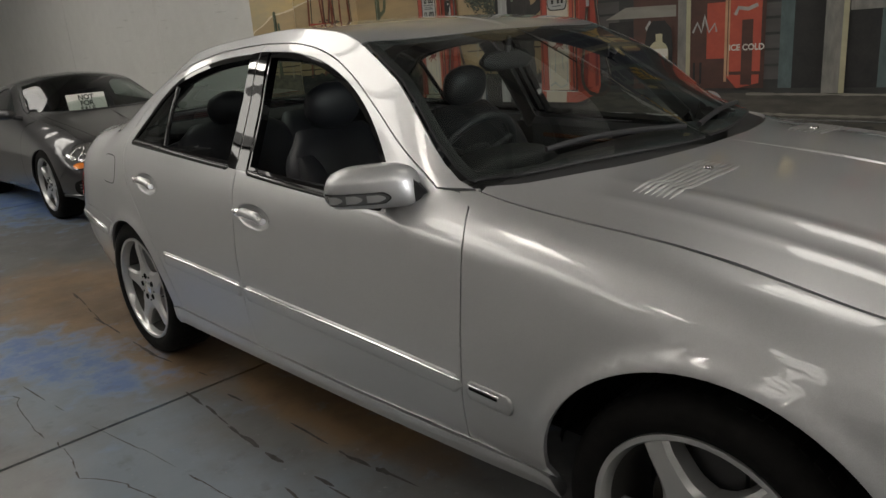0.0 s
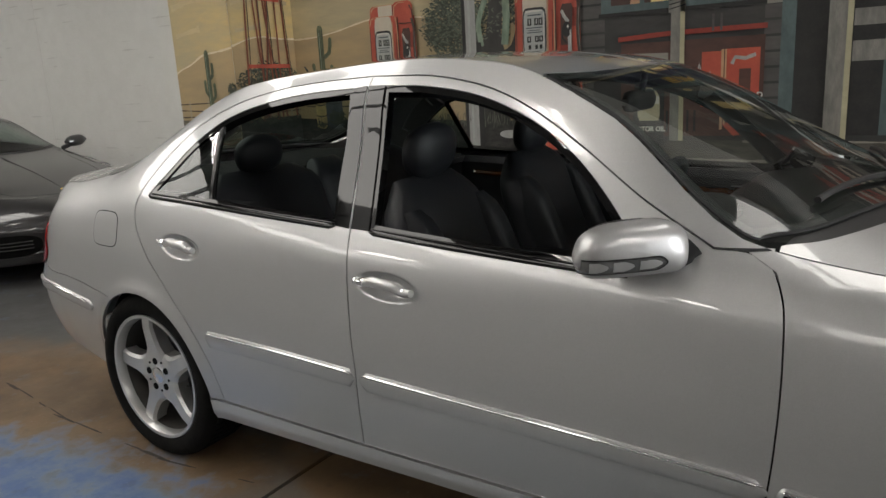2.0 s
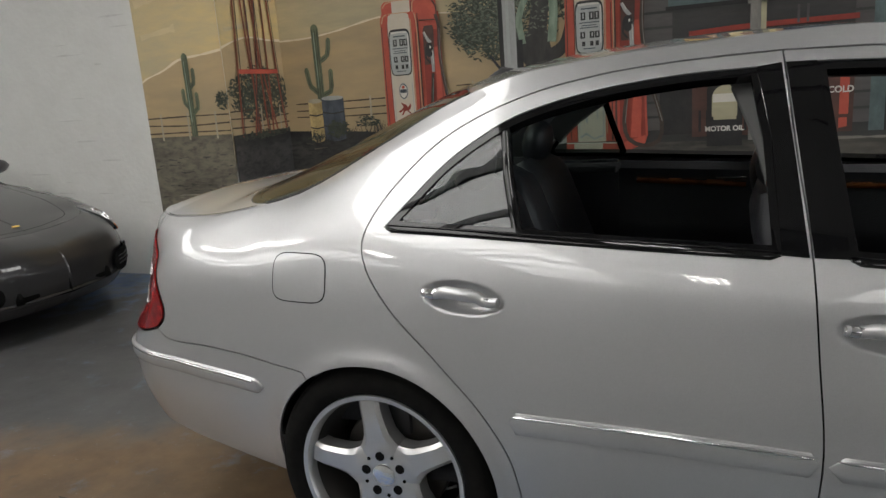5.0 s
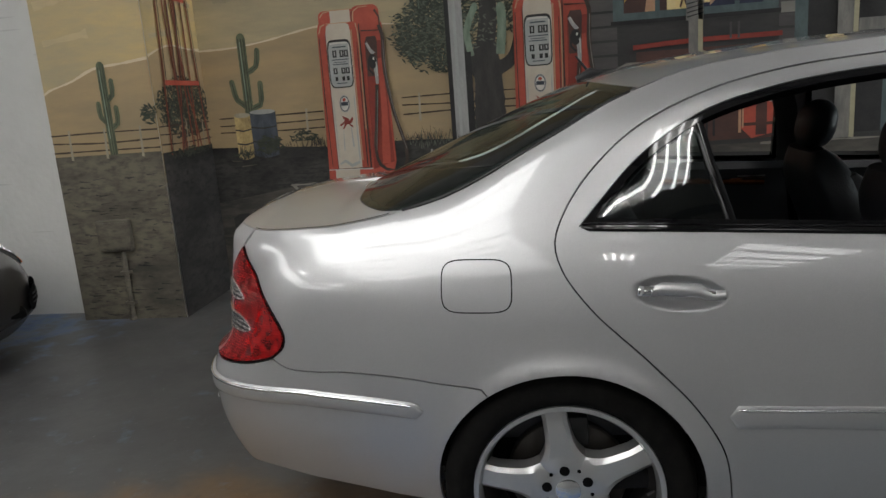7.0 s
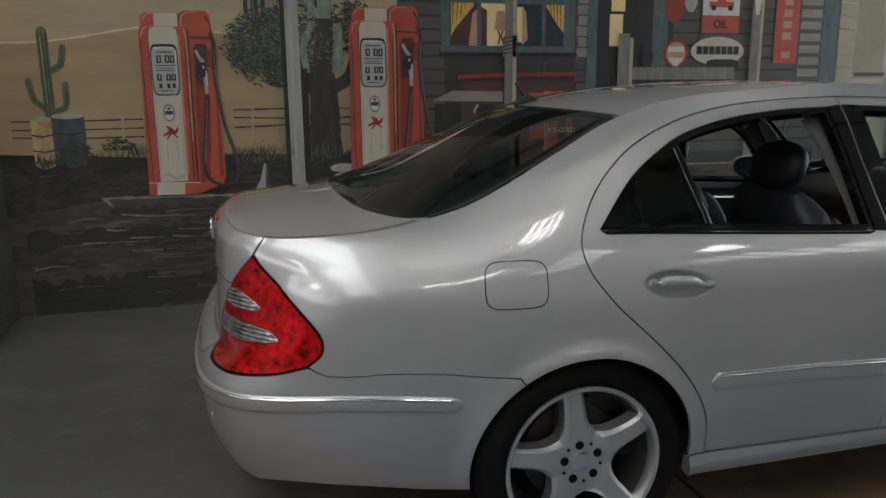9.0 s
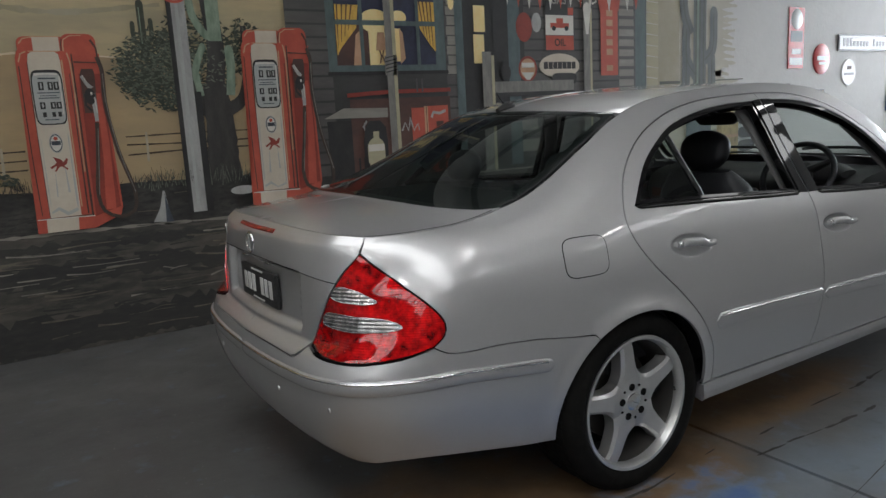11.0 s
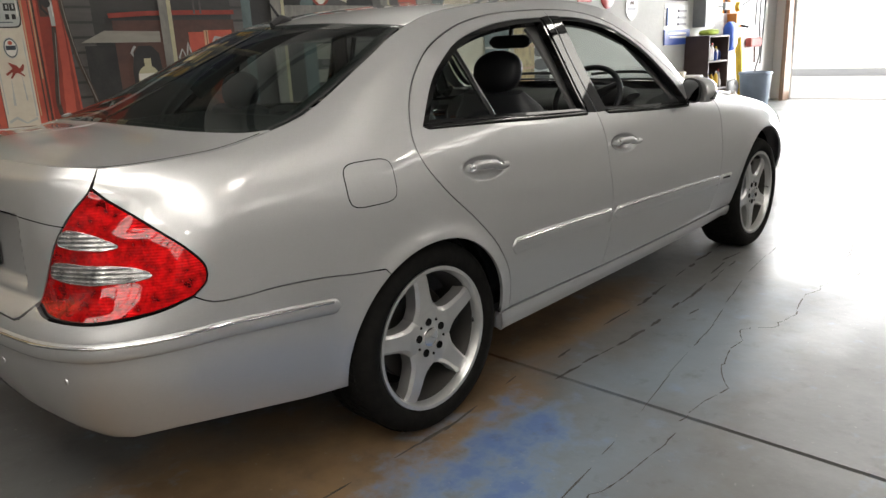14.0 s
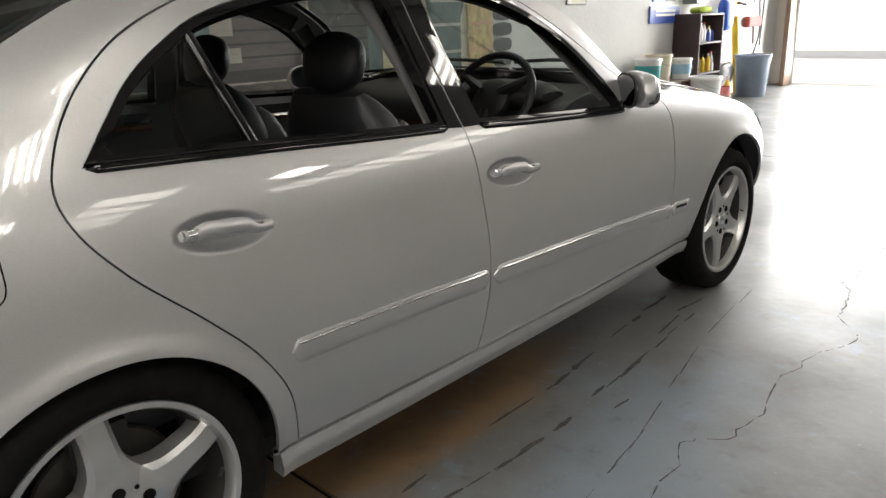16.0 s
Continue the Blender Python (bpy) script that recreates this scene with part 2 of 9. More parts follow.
def floor_material():
    """Worn concrete: grey paint with bare brown patches, blue paint remnants, tyre scuffs."""
    m = material("worn_concrete_floor", (0.2, 0.2, 0.195), 0.42, bump=0.12, bump_scale=18)
    nt = m.node_tree
    b = nt.nodes["Principled BSDF"]
    tex = nt.nodes.new("ShaderNodeTexCoord")

    def noise_of(scale, detail=6.0, offset=0.0):
        mp = nt.nodes.new("ShaderNodeMapping")
        mp.inputs[1].default_value = (offset, offset * 0.7, 0)
        nt.links.new(tex.outputs["Object"], mp.inputs[0])
        n = nt.nodes.new("ShaderNodeTexNoise")
        n.inputs["Scale"].default_value, n.inputs["Detail"].default_value, n.inputs["Roughness"].default_value = scale, detail, 0.62
        nt.links.new(mp.outputs[0], n.inputs[0])
        return n.outputs[0]

    def blob(cx, cy, rx, ry, turn=0.0):
        """Falls from 1 at a place on the floor to 0 at its rim."""
        mp = nt.nodes.new("ShaderNodeMapping")
        mp.vector_type = "TEXTURE"
        mp.inputs[1].default_value = (cx, cy, 0)
        mp.inputs[2].default_value = (0, 0, radians(turn))
        mp.inputs[3].default_value = (rx, ry, 1)
        nt.links.new(tex.outputs["Object"], mp.inputs[0])
        g = nt.nodes.new("ShaderNodeTexGradient")
        g.gradient_type = "SPHERICAL"
        nt.links.new(mp.outputs[0], g.inputs[0])
        return g.outputs[1]

    def add(*vals, op="ADD"):
        cur = vals[0]
        for v in vals[1:]:
            mt = nt.nodes.new("ShaderNodeMath")
            mt.operation = op
            for i, q in enumerate((cur, v)):
                if isinstance(q, float):
                    mt.inputs[i].default_value = q
                else:
                    nt.links.new(q, mt.inputs[i])
            cur = mt.outputs[0]
        return cur

    def ramp(v, lo, hi, top=1.0):
        r = nt.nodes.new("ShaderNodeMapRange")
        r.inputs[1].default_value, r.inputs[2].default_value, r.inputs[3].default_value, r.inputs[4].default_value = lo, hi, 0.0, top
        nt.links.new(v, r.inputs[0])
        return r.outputs[0]

    def over(base, colour, fac):
        mx = nt.nodes.new("ShaderNodeMix")
        mx.data_type = "RGBA"
        nt.links.new(fac, mx.inputs[0])
        nt.links.new(base, mx.inputs[6])
        mx.inputs[7].default_value = (*colour, 1)
        return mx.outputs[2]

    rgb = nt.nodes.new("ShaderNodeRGB")
    rgb.outputs[0].default_value = (0.115, 0.114, 0.11, 1)
    b.inputs["Coat Weight"].default_value = 0.16
    b.inputs["Coat Roughness"].default_value = 0.14
    col = rgb.outputs[0]
    col = over(col, (0.075, 0.075, 0.074), ramp(noise_of(0.8), 0.4, 0.7, 0.8))
    col = over(col, (0.17, 0.17, 0.165), ramp(noise_of(2.3, offset=3.1), 0.5, 0.72, 0.5))
    col = over(col, (0.065, 0.065, 0.064), ramp(noise_of(1.7, 9.0, 11.0), 0.5, 0.68, 0.6))
    # fuller grey floor paint behind the car
    coated = add(*[blob(*q) for q in FLOOR_GREY], op="MAXIMUM")
    col = over(col, (0.066, 0.066, 0.066), ramp(add(coated, add(noise_of(1.3, 6.0, 8.1), 0.5, op="MULTIPLY")), 0.35, 0.7, 0.8))
    # thin blue-grey wash along the car's flank
    wash = add(*[blob(*q) for q in FLOOR_WASH], op="MAXIMUM")
    col = over(col, (0.13, 0.165, 0.2), ramp(add(add(wash, 0.6, op="MULTIPLY"), add(noise_of(1.9, 9.0, 4.4), 1.2, op="MULTIPLY")), 0.75, 1.1, 0.75))
    # bare brown concrete round the rear wheel
    brown = add(*[blob(*q) for q in FLOOR_BROWN], op="MAXIMUM")
    col = over(col, (0.155, 0.098, 0.05), ramp(add(brown, add(noise_of(3.4, 10.0, 1.7), 0.9, op="MULTIPLY")), 0.66, 1.0, 0.95))
    col = over(col, (0.06, 0.04, 0.024), ramp(add(add(brown, 0.5, op="MULTIPLY"), noise_of(5.2, 9.0, 2.9)), 0.72, 1.0, 0.6))
    # remnants of blue paint: a rubbed fringe and a fuller middle
    blue = add(*[blob(*q) for q in FLOOR_BLUE], op="MAXIMUM")
    worn = add(noise_of(6.0, 10.0, 5.0), 1.5, op="MULTIPLY")
    col = over(col, (0.13, 0.19, 0.28), ramp(add(add(blue, 0.6, op="MULTIPLY"), worn), 0.9, 1.15, 0.7))
    col = over(col, (0.035, 0.085, 0.24), ramp(add(add(blue, 0.55, op="MULTIPLY"), worn), 1.04, 1.28, 0.7))
    dirt = noise_of(9.0, 8.0, 7.3)
    col = over(col, (0.05, 0.047, 0.042), ramp(dirt, 0.58, 0.8, 0.75))
    col = over(col, (0.32, 0.32, 0.31), ramp(noise_of(40.0, 3.0, 2.2), 0.66, 0.75, 0.35))
    nt.links.new(col, b.inputs["Base Color"])
    rr = nt.nodes.new("ShaderNodeMapRange")
    rr.inputs[1].default_value, rr.inputs[2].default_value, rr.inputs[3].default_value, rr.inputs[4].default_value = 0.3, 0.7, 0.36, 0.6
    nt.links.new(noise_of(1.6, offset=9.0), rr.inputs[0])
    nt.links.new(rr.outputs[0], b.inputs["Roughness"])
    return m


FLOOR_BROWN = [(-1.1, -0.75, 1.7, 0.75, 5), (0.0, -0.8, 1.0, 0.4, 0), (1.0, -0.62, 1.2, 0.35, 0)]
FLOOR_GREY = [(-3.3, -0.1, 3.4, 2.4, 0)]
FLOOR_WASH = [(1.0, -1.35, 1.9, 0.55, 6), (3.4, -1.5, 1.4, 0.6, 0)]
FLOOR_BLUE = [(-0.45, -1.3, 1.1, 0.5, 18), (0.1, -1.15, 0.5, 0.28, 20), (-5.2, -0.1, 2.4, 1.1, 0), (-3.9, 1.6, 1.3, 0.9, 0)]
FLOOR = floor_material()
floor = part("floor", box_bm(-14, 13, -13, 4, -0.2, -0.012), LINER, smooth=False)
tagged(floor, "worn grey concrete floor with blue paint remnants and cracks", "floor", kind="structure")
JOINTS_X = [-14, -10.75, -5.1, 0.572, 6.14, 13]
JOINTS_Y = [-13, -4.4, 4]
for x0, x1 in zip(JOINTS_X, JOINTS_X[1:]):
    for y0, y1 in zip(JOINTS_Y, JOINTS_Y[1:]):
        part("slab", box_bm(x0 + 0.0095, x1 - 0.0095, y0 + 0.004, y1 - 0.004, -0.15, 0.0), FLOOR, floor, smooth=False)


def crack(points, width, seed, jitter=0.02):
    """A thin broken line in the concrete."""
    rnd = random.Random(seed)
    pts, drift, slope = [], 0.0, 0.0
    for (xa, ya), (xb, yb) in zip(points, points[1:]):
        n = max(2, int(math.hypot(xb - xa, yb - ya) / 0.018))
        for i in range(n):
            if rnd.random() < 0.3:
                slope = rnd.gauss(0, jitter * 0.35)
            drift = 0.9 * drift + slope
            pts.append((xa + (xb - xa) * i / n, ya + (yb - ya) * i / n + drift))
    verts, faces = [], []
    for i, (x, y) in enumerate(pts):
        w = width * rnd.uniform(0.15, 1.6)
        verts += [(0.98 * x - 0.02, y - 0.04 - w / 2, 0.0012), (0.98 * x - 0.02, y - 0.04 + w / 2, 0.0012)]
        if i and rnd.random() > 0.1:
            faces.append((2 * i - 2, 2 * i, 2 * i + 1, 2 * i - 1))
    return mesh_from("crack", verts, faces, CRACK, floor)


CRACK = material("crack_dirt", (0.05, 0.046, 0.042), 0.95, grain=0.6, scale=30)
crack([(0.56, -1.45), (0.9, -1.42), (1.26, -1.38), (1.7, -1.44), (2.36, -1.41), (3.15, -1.335), (4.0, -1.265), (5.2, -1.3), (6.28, -1.2)], 0.0045, 3)
crack([(-0.5, -1.6), (0.0, -1.52), (0.5, -1.5)], 0.004, 5)
STAIN = [([(0.66, -0.95), (1.05, -0.975), (1.35, -0.98), (1.61, -0.96), (1.9, -0.94), (2.5, -0.9)], 0.022), ([(0.8, -0.84), (1.3, -0.80), (1.6, -0.80), (2.4, -0.72), (3.4, -0.68)], 0.028),
         ([(0.0, -1.38), (0.41, -1.345), (0.99, -1.25), (1.41, -1.2), (1.84, -1.12), (2.22, -1.05), (2.9, -0.98)], 0.009),
         ([(-1.5, -0.75), (-0.7, -0.85), (0.1, -0.86), (0.58, -0.8)], 0.02), ([(2.3, -0.86), (2.5, -0.84), (2.62, -0.85)], 0.02), ([(1.5, -1.05), (1.62, -1.06)], 0.014)]


def patched_seam(points, width, seed):
    """Dark filler left in an old joint: short smeared dabs that come and go."""
    rnd = random.Random(seed)
    verts, faces = [], []
    for (xa, ya), (xb, yb) in zip(points, points[1:]):
        length = math.hypot(xb - xa, yb - ya)
        ux, uy = (xb - xa) / length, (yb - ya) / length
        s = 0.0
        while s < length:
            run = rnd.uniform(0.06, 0.26)
            if rnd.random() < 0.8:
                o, w, side = len(verts), width * rnd.uniform(0.3, 1.0), rnd.gauss(0, width * 0.25)
                for k in range(14):
                    a = 2 * math.pi * k / 14
                    ra, rb = run * 0.55 * rnd.uniform(0.8, 1.1) * math.cos(a), w * 0.5 * rnd.uniform(0.45, 1.25) * math.sin(a) + side
                    verts.append((0.98 * (xa + ux * (s + ra) - uy * rb) - 0.02, ya - 0.04 + uy * (s + ra) + ux * rb, 0.0011))
                faces.append(tuple(range(o, o + 14)))
            s += run
    return mesh_from("joint_filler", verts, faces, FILLER, floor)


FILLER = material("joint_filler", (0.06, 0.056, 0.052), 0.85, grain=0.9, scale=24, second=(0.025, 0.024, 0.022))
for k, (line, width) in enumerate(STAIN):
    patched_seam(line, width, 50 + k)
ground = part("ground", box_bm(13, 60, -40, 40, -0.25, -0.03), material("yard_concrete", (0.55, 0.54, 0.52), 0.8, grain=0.3, scale=3), smooth=False)
tagged(ground, "sunlit pale concrete yard outside the roller door", "ground", kind="structure")
wall_box("wall_mural", -2.43, 13.0, WALL_Y, WALL_Y + 0.3, 0, 4.4, WHITE_WALL, "white painted wall that carries the mural")
wall_box("wall_rear", -14, -3.15, 1.97, WALL_Y + 0.3, 0, 4.4, WHITE_WALL, "white painted brick wall behind the parked cars")
wall_box("pillar_mural", -3.215, -2.468, 1.803, WALL_Y + 0.28, 0, 4.4, WHITE_WALL, "square pillar with the mural running over it")
wall_box("wall_west", -14.3, -14, -13, 4, 0, 4.4, WHITE_WALL, "plain white end wall")
# unseen closing wall; both dark tones are set for reflections in the car
wall_box("wall_south", -14, 13, -13.3, -13, 2.6, 4.4, material("grey_upper_wall", (0.16, 0.155, 0.15), 0.7, grain=0.3, scale=2, blotch=0.3), "grey upper wall on the far side of the hall")
wall_box("wall_south_dado", -14, 13, -13.3, -12.99, 0, 2.6, material("unseen_lower_wall", (0.055, 0.055, 0.058), 0.6, grain=0.4, scale=3, blotch=0.4), "unseen dark lower wall closing the hall, toned for the car's reflections")
wall_box("wall_east_north", 12.75, 13.0, 2.235, WALL_Y - 0.003, 0, 4.4, WHITE_WALL, "white wall beside the roller door")
wall_box("wall_east_south", 12.75, 13.0, -13, -1.6, 0, 4.4, WHITE_WALL, "white wall beyond the roller door")
wall_box("wall_lintel", 12.75, 13.0, -1.6, 2.235, 3.8, 4.4, WHITE_WALL, "wall over the roller door")
# emission added so the wall beyond the door burns out to white
GLOW_PLASTER = material("glowing_plaster", (0.8, 0.79, 0.76), 0.8, grain=0.1, scale=2)
GLOW_PLASTER.node_tree.nodes["Principled BSDF"].inputs["Emission Color"].default_value = (1.0, 0.98, 0.94, 1)
GLOW_PLASTER.node_tree.nodes["Principled BSDF"].inputs["Emission Strength"].default_value = 1.6
outer = part("backdrop", box_bm(24, 24.4, -30, 30, -0.2, 9), GLOW_PLASTER, smooth=False)
tagged(outer, "pale backdrop building across the yard with an added glow", "backdrop", kind="structure")
ceil = part("ceiling", box_bm(-14.3, 13.2, -13.3, 4, 4.4, 4.6), CEILING, smooth=False)
tagged(ceil, "pale sheet ceiling of the hall", "ceiling", kind="structure")

# ---------------------------------------------------------------- ceiling lamps and roof lights
def emitter(name, colour, strength):
    m = bpy.data.materials.new(name)
    m.use_nodes = True
    b = m.node_tree.nodes["Principled BSDF"]
    b.inputs["Base Color"].default_value = (*colour, 1)
    b.inputs["Emission Color"].default_value = (*colour, 1)
    b.inputs["Emission Strength"].default_value = strength
    return m


TUBE = emitter("lamp_tube", (1.0, 0.975, 0.93), 22.0)
ROOFLIGHT = emitter("roof_light_sheet", (1.0, 0.98, 0.94), 5.0)
S_STEEL = material("galvanised_steel", (0.22, 0.22, 0.22), 0.5, 0.6, grain=0.3, scale=6)
FITTING = material("white_enamel", (0.7, 0.7, 0.69), 0.4)


def batten(x, y, turn):
    """A ceiling fitting with four bare tubes."""
    b = thing("ceiling_light", "white four-tube fluorescent ceiling fitting", "ceiling light", Matrix.Translation((x, y, 3.93)) @ Matrix.Rotation(radians(turn), 4, "Z"), "ceiling lights")
    part("housing", box_bm(-0.65, 0.65, -0.26, 0.26, 0.06, 0.14, 0.01), FITTING, b)
    for k in range(4):
        part("tube", tube_bm([(-0.6, -0.195 + 0.13 * k, 0.03), (0.6, -0.195 + 0.13 * k, 0.03)], 0.018, 10), TUBE, b)
    for s in (-1, 1):
        part("hanger", tube_bm([(0.5 * s, 0, 0.14), (0.5 * s, 0, 0.475)], 0.006, 6), FITTING, b)


for bx, by, bt in BATTENS:
    batten(bx, by, bt)
for rx0, rx1, ry0, ry1 in ROOF_LIGHTS:
    r = part("roof_light", box_bm(rx0, rx1, ry0, ry1, 4.385, 4.398), ROOFLIGHT, smooth=False)
    tagged(r, "translucent roof light sheet between the ceiling panels", "skylight", "roof lights", "structure")
beams = bmesh.new()
for py in PURLINS:
    box_bm(-14, 12.7, py - 0.035, py + 0.035, 4.2, 4.384, bm=beams)
tagged(part("purlins", beams, S_STEEL, smooth=False), "grey steel purlins under the roof sheets", "beams", kind="structure")

# ---------------------------------------------------------------- smooth sheets for car bodies
from mathutils import geometry


def pchip_slopes(h, d):
    """Slopes of a monotone cubic through knots along the last axis."""
    m = np.zeros(d.shape[:-1] + (d.shape[-1] + 1,))
    w1, w2 = 2 * h[..., 1:] + h[..., :-1], h[..., 1:] + 2 * h[..., :-1]
    a, b = d[..., :-1], d[..., 1:]
    ok = a * b > 0
    sa, sb = np.where(ok, a, 1.0), np.where(ok, b, 1.0)
    m[..., 1:-1] = np.where(ok, (w1 + w2) / (w1 / sa + w2 / sb), 0.0)
    m[..., 0], m[..., -1] = d[..., 0], d[..., -1]
    return m


def pchip(xk, yk, x):
    """Monotone cubic interpolation; xk and yk may carry leading axes that match x."""
    x = np.asarray(x, float)
    xk, yk = np.broadcast_to(np.asarray(xk, float), x.shape + (np.shape(xk)[-1],)), np.broadcast_to(np.asarray(yk, float), x.shape + (np.shape(yk)[-1],))
    h = np.maximum(np.diff(xk), 1e-6)
    d = np.diff(yk) / h
    m = pchip_slopes(h, d)
    i = np.clip((xk[..., 1:-1] <= x[..., None]).sum(-1), 0, xk.shape[-1] - 2)

    def take(a, j):
        return np.take_along_axis(a, j[..., None], -1)[..., 0]
    hh, y0, y1, m0, m1 = take(h, i), take(yk, i), take(yk, i + 1), take(m, i), take(m, i + 1)
    t = (x - take(xk, i)) / hh
    tc = np.clip(t, 0, 1)
    y = (1 + 2 * tc) * (1 - tc) ** 2 * y0 + tc * (1 - tc) ** 2 * hh * m0 + tc * tc * (3 - 2 * tc) * y1 + tc * tc * (tc - 1) * hh * m1
    return y + np.where(t < 0, t * hh * m0, 0) + np.where(t > 1, (t - 1) * hh * m1, 0)


def flow(points, step=0.02, closed=False):
    """A smooth line through points, as points about step apart (centripetal Catmull-Rom)."""
    p = [np.array(q, float) for q in points]
    n = len(p)
    if n == 2:
        k = max(1, int(np.linalg.norm(p[1] - p[0]) / step))
        return [tuple(p[0] + (p[1] - p[0]) * j / k) for j in range(k + 1)]
    out = []
    segs = n if closed else n - 1
    for i in range(segs):
        a, b = p[i], p[(i + 1) % n]
        z = p[i - 1] if (i > 0 or closed) else 2 * a - b
        c = p[(i + 2) % n] if (i + 2 < n or closed) else 2 * b - a
        k = max(1, int(np.linalg.norm(b - a) / step))
        t0, t1 = 0.0, max(1e-6, np.linalg.norm(a - z) ** 0.5)
        t2 = t1 + max(1e-6, np.linalg.norm(b - a) ** 0.5)
        t3 = t2 + max(1e-6, np.linalg.norm(c - b) ** 0.5)
        for j in range(k):
            t = t1 + (t2 - t1) * j / k
            a1 = (t1 - t) / (t1 - t0) * z + (t - t0) / (t1 - t0) * a
            a2 = (t2 - t) / (t2 - t1) * a + (t - t1) / (t2 - t1) * b
            a3 = (t3 - t) / (t3 - t2) * b + (t - t2) / (t3 - t2) * c
            b1 = (t2 - t) / (t2 - t0) * a1 + (t - t0) / (t2 - t0) * a2
            b2 = (t3 - t) / (t3 - t1) * a2 + (t - t1) / (t3 - t1) * a3
            out.append(tuple((t2 - t) / (t2 - t1) * b1 + (t - t1) / (t2 - t1) * b2))
    if not closed:
        out.append(tuple(p[-1]))
    return out


def arc(cx, cz, r, a0, a1, n=24):
    return [(cx + r * math.cos(radians(a0 + (a1 - a0) * i / n)), cz + r * math.sin(radians(a0 + (a1 - a0) * i / n))) for i in range(n + 1)]


def loop_of(*lines):
    """Joins lines end to end into one outline."""
    out = []
    for ln in lines:
        for q in ln:
            if not out or math.hypot(q[0] - out[-1][0], q[1] - out[-1][1]) > 1e-4:
                out.append((float(q[0]), float(q[1])))
    if math.hypot(out[0][0] - out[-1][0], out[0][1] - out[-1][1]) < 1e-4:
        out.pop()
    return out


def inside(loop, p):
    a = np.array(loop)
    b = np.roll(a, -1, 0)
    x, y = p[:, 0][:, None], p[:, 1][:, None]
    cross = ((a[:, 1] > y) != (b[:, 1] > y)) & (x < (b[:, 0] - a[:, 0]) * (y - a[:, 1]) / np.where(b[:, 1] == a[:, 1], 1e-12, b[:, 1] - a[:, 1]) + a[:, 0])
    return cross.sum(1) % 2 == 1


def shrink(loop, d):
    """Moves an outline inwards by d."""
    a = np.array(loop)
    nx, pv = np.roll(a, -1, 0), np.roll(a, 1, 0)
    if np.sum(a[:, 0] * nx[:, 1] - nx[:, 0] * a[:, 1]) < 0:
        d = -d
    e0, e1 = a - pv, nx - a
    n0 = np.stack([-e0[:, 1], e0[:, 0]], 1) / np.maximum(np.linalg.norm(e0, axis=1), 1e-9)[:, None]
    n1 = np.stack([-e1[:, 1], e1[:, 0]], 1) / np.maximum(np.linalg.norm(e1, axis=1), 1e-9)[:, None]
    n = n0 + n1
    n /= np.maximum(np.sum(n * n, axis=1), 0.5)[:, None] / 2
    return [tuple(q) for q in a + n * d]


